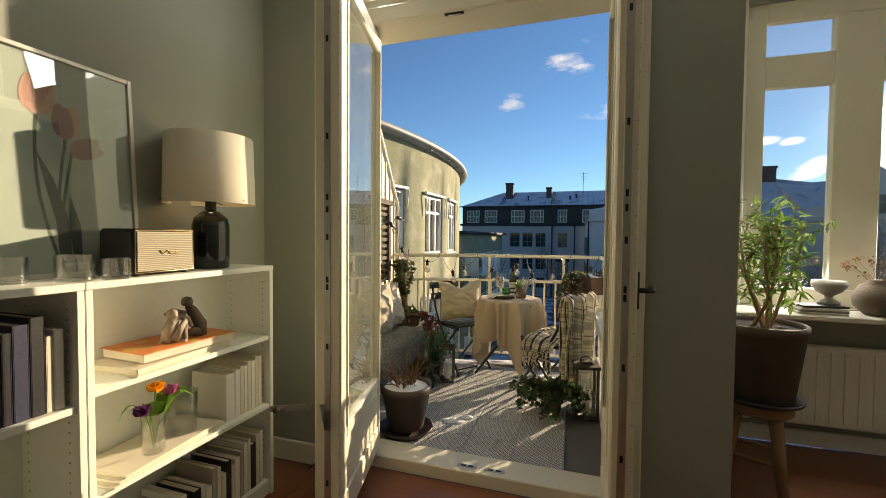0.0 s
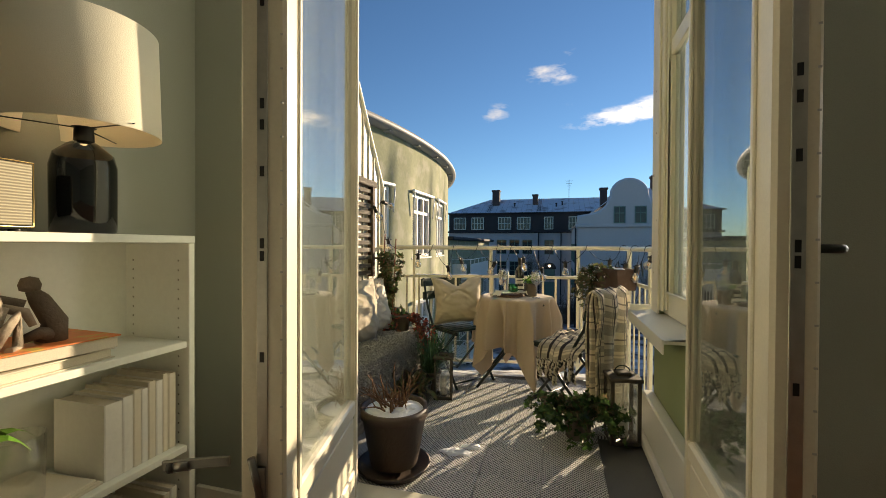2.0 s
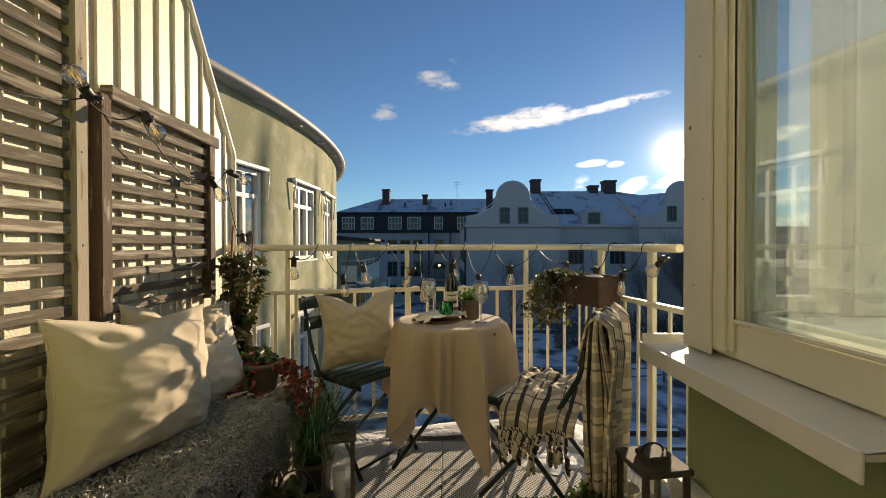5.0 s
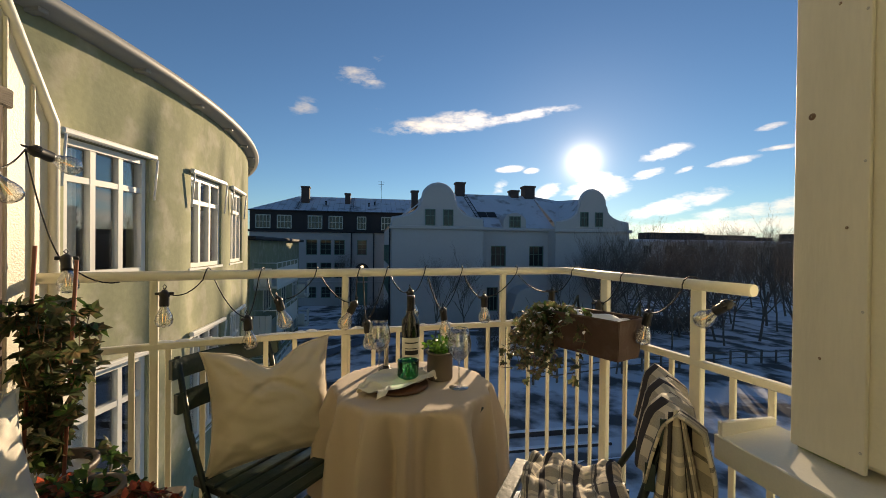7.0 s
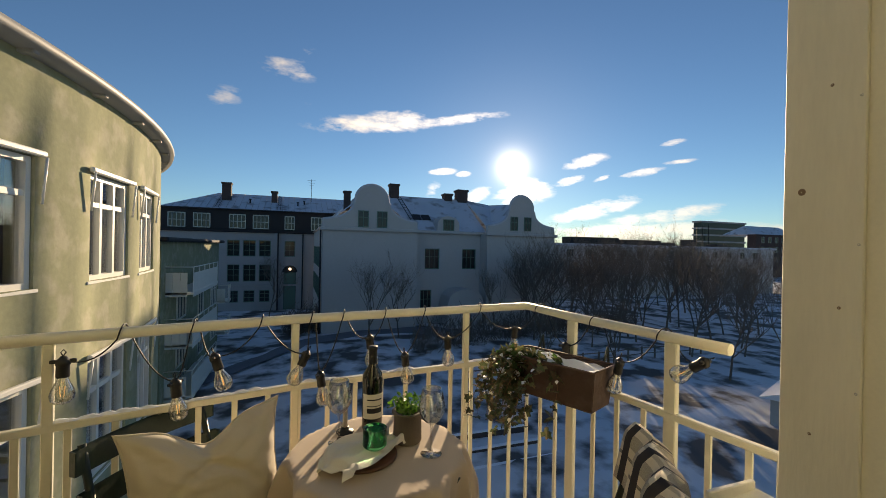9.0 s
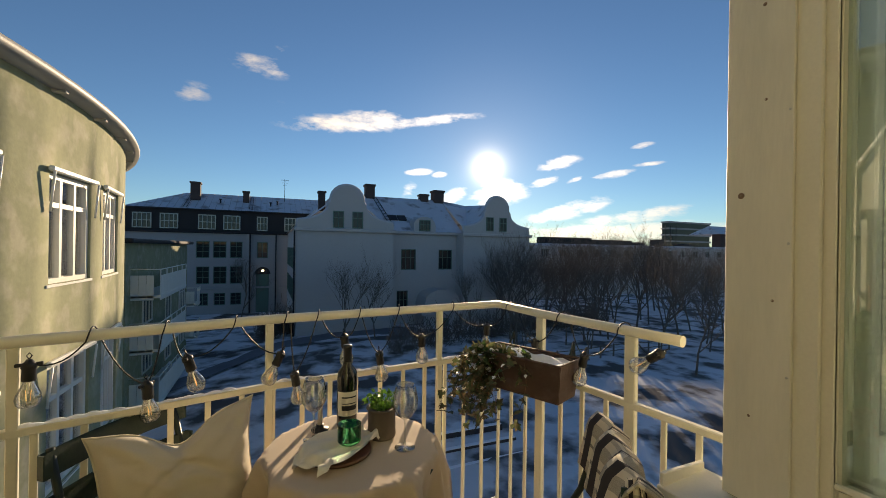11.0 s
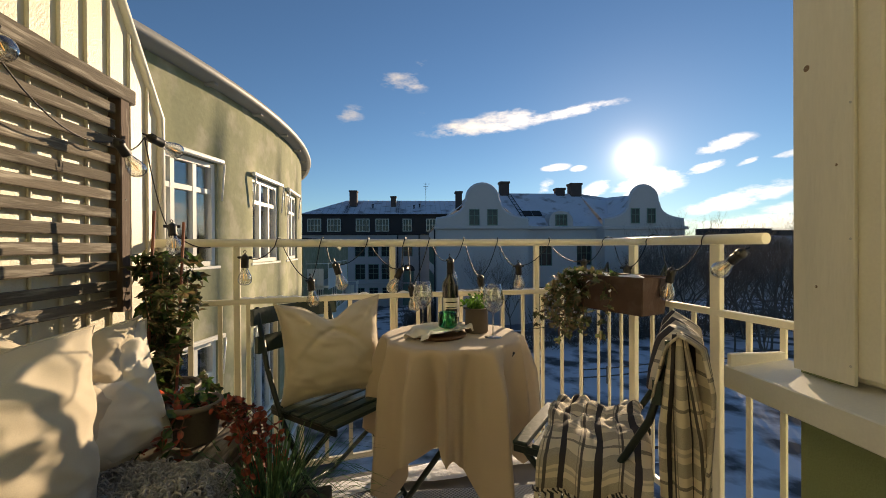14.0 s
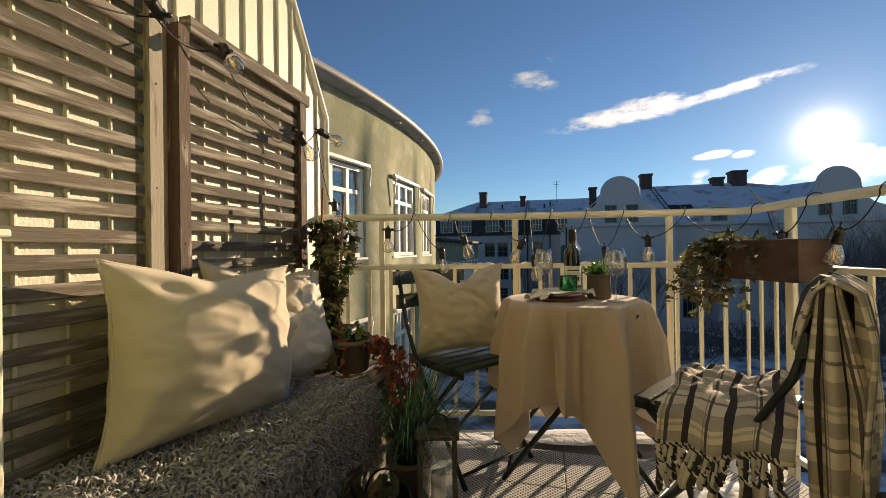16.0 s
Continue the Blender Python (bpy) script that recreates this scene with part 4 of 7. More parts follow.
arch_pts = [(-1.315 + 1.0 * math.cos(math.pi * k / 10), -2.4 + 0.95 * math.sin(math.pi * k / 10)) for k in range(11)]
part("door_arch", Mesh().add([(x, HY - 0.06, z) for x, z in arch_pts] + [(x, HY + 0.02, z) for x, z in arch_pts], [tuple(range(11)), tuple(range(11, 22))[::-1]] + [(k, (k + 1) % 11, 11 + (k + 1) % 11, 11 + k) for k in range(11)]), BLACK_TIN, house, "dark arched head of the entrance")
part("entrance_door", Mesh().box(-2.1, -0.53, HY + 0.12, HY + 0.2, -8.5, -2.45, 0.03), GREEN_FRAME, house)
part("porch_lamp", Mesh().lathe([(0.001, -0.2), (0.16, -0.12), (0.2, 0.0), (0.14, 0.14), (0.001, 0.18)], 10, (-1.3, HY - 0.25, -1.95)), glow_mat("porch_lamp_glass", (1.0, 0.82, 0.55), 2.0), house, "small lit entrance lamp")
part("cornice", Mesh().box(x0 - 0.3, x1 + 0.3, HY - 0.4, HY + 0.2, 3.0, 3.3, 0.08), BLACK_TIN, house)
for x in (0.34, -2.9):
    part("downpipe", Mesh().tube([(x, HY - 0.15, 3.0), (x, HY - 0.15, -8)], 0.08, 6), BLACK_TIN, house)
part("corner_pier", Mesh().box(-3.35, -3.0, HY - 0.5, HY - 0.01, -8.9, 2.98), DARK_PLASTER, house)
part("plinth_band", Mesh().box(x0, x1, HY - 0.12, HY - 0.005, -4.35, -4.1, 0.03), DARK_PLASTER, house)
mh = [(a, b, 3.5, 5.42) for a, b in ((-16.1, -14.1), (-13.24, -11.25), (-9.05, -7.02), (-6.15, -4.13), (-2.12, -0.77), (1.4, 2.9))]
part("mansard", wall_with_holes(Mesh(), x0, x1, 3.3, 6.05, mh, HY + 0.1), BLACK_TIN, house, "black sheet-metal mansard", weld=True)
for a, b, c, d in mh:
    house_window(house, pose((a + b) / 2, HY + 0.1, c), b - a, d - c, 4 if b - a > 1.8 else 3, (0.5,), FAR_FRAME, DARK_PANE, 0.12, 0.08, 0.3)
part("mansard_back", Mesh().box(x0, x1, HY + 1.2, HY + 1.3, 3.0, 6.05), BLACK_TIN, house)
part("roof", Mesh().add([(x0 - 0.4, HY - 0.15, 6.05), (x1 + 0.4, HY - 0.15, 6.05), (x1 + 0.4, HY + 7, 8.9), (x0 + 5.5, HY + 7, 8.9), (x0 - 0.4, HY + 14, 6.05), (x1 + 0.4, HY + 14, 6.05)], [(0, 1, 2, 3), (0, 3, 4), (3, 2, 5, 4), (0, 4, 5, 1)]), SNOWY_ROOF, house, "sheet roof dusted with snow")
part("eave_gutter", Mesh().tube([(x0 - 0.45, HY - 0.25, 6.03), (x1 + 0.4, HY - 0.25, 6.03)], 0.09, 6), BLACK_TIN, house)
for k in range(33):
    x = x0 + 0.4 + k * 0.78
    t = min(1.0, max(0.05, (x - x0 + 0.4) / 5.9))
    part("roof_seam", Mesh().tube([(x, HY - 0.15, 6.09), (x, HY - 0.15 + 7.15 * t, 6.09 + 2.85 * t)], 0.022, 4), SEAM_TIN, house)
for x in (-10.6, -2.9):
    lad = Mesh()
    for q in (-0.2, 0.2):
        lad.tube([(x + q, HY + 0.2, 6.3), (x + q, HY + 6.8, 8.93)], 0.03, 4)
    for k in range(14):
        lad.tube([(x - 0.2, HY + 0.4 + 0.47 * k, 6.4 + 0.187 * k), (x + 0.2, HY + 0.4 + 0.47 * k, 6.4 + 0.187 * k)], 0.022, 4)
    part("roof_ladder", lad, BLACK_TIN, house)
for x, y in ((-6.8, 3.0), (-0.4, 2.6), (0.5, 3.4)):
    part("roof_vent", Mesh().lathe([(0.001, 0.6), (0.16, 0.58), (0.18, 0.45), (0.1, 0.42), (0.1, -0.3)], 8, (x, HY + y, 6.1 + y * 0.4)), BLACK_TIN, house)
chimney(house, -9.91, HY + 4, 8.6, 1.15, 1.5)
chimney(house, -3.64, HY + 4, 8.2, 0.8, 1.05)
an = Mesh().tube([(1.54, HY + 5, 7.9), (1.54, HY + 5, 11.6)], 0.035, 5)
for k, z in enumerate((11.4, 11.0, 10.6)):
    an.tube([(0.95 + 0.15 * k, HY + 5, z), (2.13 - 0.15 * k, HY + 5, z)], 0.025, 4)
part("antenna", an, IRON, house)
dome_pts = [(9.0, 4.0), (4.3, 4.0)] + [(4.3 + 4.2 * math.sin(math.pi / 2 * k / 8), 5.7 + 2.3 * (1 - math.cos(math.pi / 2 * k / 8)) ** 0.8) for k in range(9)] + [(9.0, 8.0)]
dk = len(dome_pts)
part("curved_gable", Mesh().add([(x, HY - 0.6, z) for x, z in dome_pts] + [(x, HY - 0.2, z) for x, z in dome_pts], [tuple(range(dk))[::-1], tuple(range(dk, 2 * dk))] + [(k, (k + 1) % dk, dk + (k + 1) % dk, dk + k) for k in range(dk)]), BLACK_TIN, house, "black sheet gable with a curved edge")


# pale house with curved gables
def gable_outline(x0, x1, z0, ztop):
    """Half round top on two concave shoulders."""
    w, h, cx = x1 - x0, ztop - z0, (x0 + x1) / 2
    r = w * 0.17
    pts = [(x1, z0)]
    for k in range(9):
        a = k / 8
        pts.append((x1 - 0.01 * w - (w * 0.30) * math.sin(a * math.pi / 2), z0 + h * 0.19 + (h * 0.37) * (1 - math.cos(a * math.pi / 2))))
    pts.append((cx + r, z0 + h * 0.62))
    for k in range(13):
        a = math.pi * k / 12
        pts.append((cx + r * math.cos(a), z0 + h * 0.66 + (h * 0.34) * math.sin(a)))
    pts.append((cx - r, z0 + h * 0.62))
    for k in range(9):
        a = 1 - k / 8
        pts.append((x0 + 0.01 * w + (w * 0.30) * math.sin(a * math.pi / 2), z0 + h * 0.19 + (h * 0.37) * (1 - math.cos(a * math.pi / 2))))
    pts.append((x0, z0))
    return pts


def gable(parent, x0, x1, z0, ztop, y, trim_mat):
    pts = gable_outline(x0, x1, z0, ztop)
    k = len(pts)
    v = [(x, y, z) for x, z in pts] + [(x, y + 0.5, z) for x, z in pts]
    part("gable_wall", Mesh().add(v, [tuple(range(k)), tuple(range(k, 2 * k))[::-1]] + [(i, (i + 1) % k, k + (i + 1) % k, k + i) for i in range(k)]), PALE_PLASTER, parent)
    part("coping", Mesh().tube([(x, y + 0.25, z + 0.05) for x, z in pts], 0.17, 6), trim_mat, parent)
    part("cornice", Mesh().box(x0 - 0.25, x1 + 0.25, y - 0.3, y + 0.1, z0 - 0.25, z0 + 0.1, 0.06), PALE_PLASTER, parent)


villa = thing("gabled_house", "pale plastered house with two curved gables and a snowy roof", "house", pose(0, 0, -0.65))
VY = 43.5
SNOW_EDGE = mat("snowy_coping", (0.5, 0.51, 0.55), 0.8, vary=0.2, scale=2)
gw = [(5.1, 6.15, 3.95, 5.6), (6.97, 8.02, 3.95, 5.6)]
part("wall", wall_with_holes(Mesh(), 1.8, 11.2, -9, 3.8, [], VY), PALE_PLASTER, villa)
gable(villa, 1.8, 11.2, 3.8, 8.15, VY, SNOW_EDGE)
for a, b, c, d in gw:
    house_window(villa, pose((a + b) / 2, VY - 0.03, c), b - a, d - c, 2, (0.6,), GREEN_FRAME, DARK_PANE, 0.08, 0.06)
# side wall of the villa, seen at a slant, with narrow windows
part("side_wall", Mesh().box(1.75, 2.05, VY + 0.3, VY + 18, -9, 3.8), PALE_PLASTER, villa)
for k in range(9):
    for z in (-3.45, -0.2):
        house_window(villa, pose(1.72, VY + 1.8 + 1.75 * k, z, 0, 0, -90), 1.0, 2.15, 2, (0.6,), GREEN_FRAME, DARK_PANE, 0.08, 0.06)
part("downpipe", Mesh().tube([(1.6, VY + 0.1, 3.9), (1.6, VY + 0.1, -8)], 0.08, 6), BLACK_TIN, villa)
# recessed middle part with windows and porch
mid_holes = [(12.75, 14.46, -0.32, 1.95), (17.2, 18.9, -0.32, 1.95), (12.3, 13.6, -5.2, -2.6)]
part("wall", wall_with_holes(Mesh(), 11.2, 20.2, -9, 3.6, mid_holes, VY + 2.2), PALE_PLASTER, villa, weld=True)
# backing sheet with the darkness of the rooms put into its colour
part("room_shade_sheet", Mesh().box(11.2, 20.2, VY + 3.2, VY + 3.3, -9, 3.6), mat("room_shade_2", (0.03, 0.03, 0.03), 0.9), villa)
windows_in(villa, mid_holes, VY + 2.2, 3, (0.6,), GREEN_FRAME)
part("cornice", Mesh().box(11.1, 20.3, VY + 1.8, VY + 2.3, 3.6, 3.95, 0.08), PALE_PLASTER, villa)
dm = [(14.1, 3.95)] + [(15.4 + 1.3 * math.cos(math.pi * (1 - k / 10)), 4.6 + 1.0 * math.sin(math.pi * (1 - k / 10))) for k in range(11)] + [(16.7, 3.95)]
dk = len(dm)
part("dormer", Mesh().add([(x, VY + 2.0, z) for x, z in dm] + [(x, VY + 6, z) for x, z in dm], [tuple(range(dk))[::-1]] + [(i, (i + 1) % dk, dk + (i + 1) % dk, dk + i) for i in range(dk)]), PALE_PLASTER, villa)
house_window(villa, pose(15.4, VY + 1.97, 3.98), 1.3, 1.25, 3, (0.6,), GREEN_FRAME, DARK_PANE, 0.09, 0.06)
pm = [(14.2, -5.0)] + [(16.6 + 2.0 * math.cos(math.pi * (1 - k / 8)), -3.6 + 1.3 * math.sin(math.pi * (1 - k / 8))) for k in range(9)] + [(19.0, -5.0)]
pk = len(pm)
part("porch", Mesh().add([(x, VY - 0.6, z) for x, z in pm] + [(x, VY + 2.2, z) for x, z in pm], [tuple(range(pk))[::-1]] + [(i, (i + 1) % pk, pk + (i + 1) % pk, pk + i) for i in range(pk)]).box(14.6, 18.6, VY - 0.4, VY + 2.1, -9, -5.0), PALE_PLASTER, villa)
part("porch_door", Mesh().box(16.2, 17.4, VY - 0.46, VY - 0.38, -8.0, -5.4, 0.02), GREEN_FRAME, villa)
gable(villa, 19.4, 28.2, 3.75, 8.13, VY + 0.3, SNOW_EDGE)
part("wall", wall_with_holes(Mesh(), 19.4, 28.2, -9, 3.75, [], VY + 0.3), PALE_PLASTER, villa)
for a in (22.25, 24.0):
    house_window(villa, pose(a + 0.48, VY + 0.27, 4.15), 0.95, 1.6, 2, (0.6,), GREEN_FRAME, DARK_PANE, 0.08, 0.06)
part("side_wall", Mesh().box(19.4, 19.7, VY + 0.7, VY + 2.5, -9, 3.75), PALE_PLASTER, villa)
part("side_wall", Mesh().box(10.9, 11.2, VY + 0.5, VY + 2.5, -9, 3.8), PALE_PLASTER, villa)
part("side_wall", Mesh().box(27.9, 28.2, VY + 0.6, VY + 16, -9, 3.7), PALE_PLASTER, villa)
part("roof", Mesh().add([(1.5, VY + 0.5, 3.8), (6.5, VY + 0.5, 7.6), (11.4, VY + 0.5, 3.8), (1.5, VY + 18, 3.8), (6.5, VY + 9, 7.9), (11.4, VY + 2.2, 3.9), (20.2, VY + 2.2, 3.9), (20.2, VY + 9, 8.4), (6.5, VY + 9, 8.4), (28.3, VY + 16, 3.75), (23.8, VY + 9, 7.9), (23.8, VY + 0.8, 7.3), (28.3, VY + 0.8, 3.75), (20.2, VY + 0.8, 3.75)], [(0, 1, 4, 3), (1, 2, 4), (5, 6, 7, 8), (13, 11, 10, 7), (11, 12, 9, 10), (3, 4, 8), (7, 10, 9), (8, 7, 9, 3)]), SNOWY_ROOF, villa, "sheet roof dusted with snow")
for x in (12.4, 13.5):
    part("skylight", Mesh().box(-0.5, 0.5, -0.55, 0.55, 0, 0.12, 0.02, pose(x, VY + 4.6, 5.5, 33)), BLACK_TIN, villa)
lad = Mesh()
for s in (-0.22, 0.22):
    lad.tube([(11.9 + s, VY + 3.0, 4.55), (11.2 + s, VY + 8.5, 8.2)], 0.04, 4)
for k in range(11):
    lad.tube([(11.9 - 0.07 * k - 0.22, VY + 3.0 + 0.55 * k, 4.57 + 0.365 * k), (11.9 - 0.07 * k + 0.22, VY + 3.0 + 0.55 * k, 4.57 + 0.365 * k)], 0.03, 4)
part("roof_ladder", lad, BLACK_TIN, villa)
for x, z, w in ((5.05, 7.3, 0.75), (10.7, 8.5, 1.1), (17.76, 7.75, 1.05), (19.7, 8.35, 1.35)):
    chimney(villa, x, VY + 9, z, w, 1.3)

# house with balconies past the round front
bh = thing("balcony_house", "grey-green plastered house with white balconies and a dark roof", "house", pose(0, 0, 0))
fx = -6.9
part("wall", Mesh().box(-16, fx, 26.5, 42.7, -9, 1.45), OLD_PLASTER, bh)
part("roof", Mesh().box(-16.4, fx + 0.4, 26.1, 43.1, 1.45, 1.68, 0.06), BLACK_TIN, bh)
for z in (-9.1, -6.4, -3.7, -1.0):
    house_window(bh, pose(fx + 0.02, 40.4, z - 2.6, 0, 0, 90), 2.2, 1.9, 3, (0.7,), WHITE, DARK_PANE, 0.09, 0.06)
    house_window(bh, pose(fx + 0.02, 35.6, z - 2.6, 0, 0, 90), 1.6, 2.3, 2, (), WHITE, DARK_PANE, 0.09, 0.06)
    house_window(bh, pose(fx + 0.02, 30.4, z - 2.0, 0, 0, 90), 2.0, 2.2, 3, (), WHITE, DARK_PANE, 0.09, 0.06)
    for y0, y1, d, zz in ((27.2, 34.2, 1.3, z), (42.0, 43.6, 0.9, z - 2.3)):
        bal = part("balcony", Mesh().box(fx, fx + d, y0, y1, zz - 0.30, zz - 0.16, 0.02), WHITE, bh, "white balcony")
        for k in range(int((y1 - y0) / 0.35)):
            y = y0 + 0.35 * k
            part("parapet_board", Mesh().box(fx + d - 0.05, fx + d - 0.02, y + 0.01, y + 0.335, zz - 0.4, zz + 0.85, 0.008), WHITE, bal)
        for k in range(int(d / 0.33)):
            part("parapet_board", Mesh().box(fx + 0.02 + 0.33 * k, fx + 0.335 + 0.33 * k, y0, y0 + 0.03, zz - 0.4, zz + 0.85, 0.008), WHITE, bal)
        part("balcony_rail", Mesh().tube([(fx, y0 + 0.03, zz + 1.15), (fx + d - 0.03, y0 + 0.03, zz + 1.15), (fx + d - 0.03, y1, zz + 1.15)], 0.03, 5), WHITE, bal)
        for k in range(6):
            y = y0 + 0.03 + (y1 - y0 - 0.06) * k / 5
            part("rail_post", Mesh().box(fx + d - 0.05, fx + d - 0.01, y - 0.02, y + 0.02, zz + 0.8, zz + 1.15), WHITE, bal)

# far row behind the trees, glass block and brick house
row = thing("terrace_row", "long low pale house with a snowy flat roof", "house")
RY = 66.0
rh = [(34 + 4.2 * k, 35.6 + 4.2 * k, z, z + 1.5) for k in range(16) for z in (-3.4, 0.2)]
part("wall", wall_with_holes(Mesh(), 31, 104, -9, 2.3, rh, RY), PALE_PLASTER, row, weld=True)
# one near-black sheet painted as room shade behind the whole row
part("room_shade_sheet", Mesh().box(31, 104, RY + 0.8, RY + 0.9, -9, 2.3), mat("room_shade_3", (0.04, 0.04, 0.04), 0.9), row)
windows_in(row, rh, RY, 3, (), FAR_FRAME)
part("roof", Mesh().box(30.6, 104.5, RY - 0.4, RY + 12, 2.3, 2.75, 0.1), SNOWY_ROOF, row)
for k, (x, w, h) in enumerate(((44.5, 1.2, 1.4), (50.5, 12, 1.4), (63, 11, 1.1), (76, 2, 0.8), (83, 1.3, 1.6), (91, 3, 0.7))):
    part("roof_hut", Mesh().box(x, x + w, RY + 4, RY + 7, 2.75, 2.75 + h, 0.05), BLACK_TIN, row)
block = thing("glass_office_block", "distant office block of glass floors under scaffolding", "building")
for k in range(8):
    part("floor_band", Mesh().box(188.5, 220, 150, 154, -9 + 3.3 * k, -6.5 + 3.3 * k), DARK_PANE, block)
    part("slab", Mesh().box(188, 220.5, 149.5, 154.5, -6.5 + 3.3 * k, -5.7 + 3.3 * k), DARK_PLASTER, block)
for x in (184.5, 188.5, 192.5):
    part("scaffold_pole", Mesh().tube([(x, 149, -9), (x, 149, 15.5)], 0.16, 5), BLACK_TIN, block)
bb = thing("brick_block", "distant dark brick house", "building")
part("wall", Mesh().box(151, 172, 100, 103, -9, 8.3), mat("far_brick", (0.07, 0.042, 0.036), 0.9, vary=0.2, scale=0.5), bb)
part("roof", Mesh().add([(150.5, 99.5, 8.3), (172.5, 99.5, 8.3), (172.5, 106, 11.6), (153.5, 106, 11.6), (150.5, 112, 8.3), (172.5, 112, 8.3)], [(0, 1, 2, 3), (0, 3, 4), (3, 2, 5, 4), (0, 4, 5, 1)]), SNOWY_ROOF, bb)
for k in range(5):
    for z in (-1.5, 2.0, 5.4):
        house_window(bb, pose(154.5 + 3.6 * k, 99.95, z), 1.6, 2.0, 2, (), FAR_FRAME, DARK_PANE)


# bare trees
def bare_tree(x, y, h, seed, spread=0.5, depth=6):
    r = random.Random(seed)
    tr, tw = Mesh(), Mesh()

    def grow(p, d, length, rad, lev):
        n = 4
        pts, q = [p], p
        dd = d.copy()
        for i in range(n):
            dd = (dd + Vector((r.uniform(-1, 1), r.uniform(-1, 1), r.uniform(-0.3, 0.7))) * 0.16).normalized()
            q = q + dd * length / n
            pts.append(q)
        rads = [rad * (1 - 0.4 * i / n) for i in range(n + 1)]
        (tr if lev < 2 else tw).tube(pts, rads, 6 if lev < 2 else 3, cap=False)
        if lev >= depth:
            return
        for k in range((r.choice((3, 3, 4)) if lev < 3 else r.choice((2, 3))) if lev else 5):
            f = r.uniform(0.35, 1.0) if lev else r.uniform(0.45, 1.0)
            at = pts[min(n, int(f * n + 0.5))]
            side = Vector((r.uniform(-1, 1), r.uniform(-1, 1), r.uniform(-0.1, 0.5))).normalized()
            nd = (dd * (1 - spread) + side * spread + Vector((0, 0, 0.15))).normalized()
            grow(at, nd, length * r.uniform(0.6, 0.8), rad * 0.56, lev + 1)

    t = thing("bare_tree", "leafless tree with dark branching twigs in snow", "tree", pose(x, y, ground_height(x, y) - 0.1), group="bare trees in the yard")
    grow(Vector((0, 0, 0)), Vector((0, 0, 1)), h * 0.36, h * 0.0085, 0)
    part("trunk", tr, BARK, t)
    part("crown", tw, BARK, t)
    return t


TREES = [bare_tree(0, 0, 11, k, 0.4 + 0.04 * k, 6) for k in range(4)]
TREE_SPOTS = [(5.0, 36, 0.75), (8.2, 38.5, 0.7), (19.5, 33, 1.0), (23.0, 36, 0.95), (25, 30, 0.9), (29, 37, 1.0), (33, 42, 1.05), (31, 28, 0.85), (37, 36, 1.2), (40, 33, 1.1), (44, 38, 1.05), (27, 22, 0.8), (34, 23, 0.85), (47, 44, 1.1), (52, 47, 1.1), (42, 26, 0.9), (22, 27, 0.6), (15, 26, 0.55), (-3.5, 55, 0.7), (24, 42, 0.9), (57, 50, 1.1), (36, 50, 1.0), (49, 31, 1.0), (27, 33, 0.95), (30, 40, 0.9), (35, 31, 1.0), (39, 44, 1.1), (45, 41, 1.0), (21, 38, 0.9), (54, 40, 1.1), (41, 48, 1.1), (20, 35, 0.9), (26, 38, 0.95), (28, 43, 1.0), (32, 36, 1.0), (34, 45, 1.05), (38, 40, 1.0), (43, 45, 1.05), (46, 36, 1.0), (50, 42, 1.0), (48, 52, 1.1), (55, 45, 1.1), (60, 42, 1.1), (24, 32, 0.75), (30, 33, 0.85), (36, 27, 0.8), (40, 30, 0.85), (62, 50, 1.1), (58, 56, 1.1), (44, 55, 1.1), (33, 52, 1.0), (52, 36, 1.0), (18, 39, 0.7), (22, 41, 0.8)]
for k, (x, y, s) in enumerate(TREE_SPOTS):
    src = TREES[k % 4]
    s *= (1.3 if k in (13, 20) else 1.06) if x > 17 else 1.1
    mtx = pose(x, y, ground_height(x, y) - 0.1, 0, 0, 77 * k)
    if k < 4:
        src.matrix_basis, src.scale = mtx, (s, s, s)
    else:
        keep = src.scale.copy()
        src.scale = (s, s, s)
        copy_thing(src, mtx)
        src.scale = keep
# play yard and low fences in the snow
fence = thing("yard_fence", "low dark fence across the snowy yard", "fence")
for k in range(16):
    x = 9 + 1.6 * k
    part("post", Mesh().box(x - 0.05, x + 0.05, 24.95 + 0.25 * k, 25.05 + 0.25 * k, ground_height(x, 25 + 0.25 * k) - 0.3, ground_height(x, 25 + 0.25 * k) + 1.0), BARK, fence)
for dz in (0.45, 0.9):
    part("fence_rail", Mesh().tube([(9 + 1.6 * k, 25 + 0.25 * k, ground_height(9 + 1.6 * k, 25 + 0.25 * k) + dz) for k in range(16)], 0.04, 5), BARK, fence)
shed = thing("yard_shed", "small pale shed with a snowy roof", "shed", pose(24, 15.5, GZ - 0.3, 0, 0, 20))
part("wall", Mesh().box(-2, 2, -1.5, 1.5, 0, 2.2), PALE_PLASTER, shed)
part("roof", Mesh().add([(-2.4, -1.9, 2.2), (2.4, -1.9, 2.2), (2.4, 1.9, 2.2), (-2.4, 1.9, 2.2), (-2.4, 0, 3.0), (2.4, 0, 3.0)], [(0, 1, 5, 4), (3, 4, 5, 2), (0, 4, 3), (1, 2, 5), (0, 3, 2, 1)]), SNOW, shed)
hedge = Mesh()
for k in range(5200):
    u = rnd.random()
    x, y = (8 + 30 * u, 33 + 9 * u + rnd.uniform(-1.2, 1.2)) if k % 3 else (-1 + 4 * u + rnd.uniform(-0.8, 0.8), 43 + 4 * u)
    p = Vector((x, y, ground_height(x, y) + abs(rnd.gauss(0, 0.9))))
    hedge.tube([p, p + Vector((rnd.uniform(-0.5, 0.5), rnd.uniform(-0.5, 0.5), rnd.uniform(0.2, 0.9)))], 0.02, 3, False)
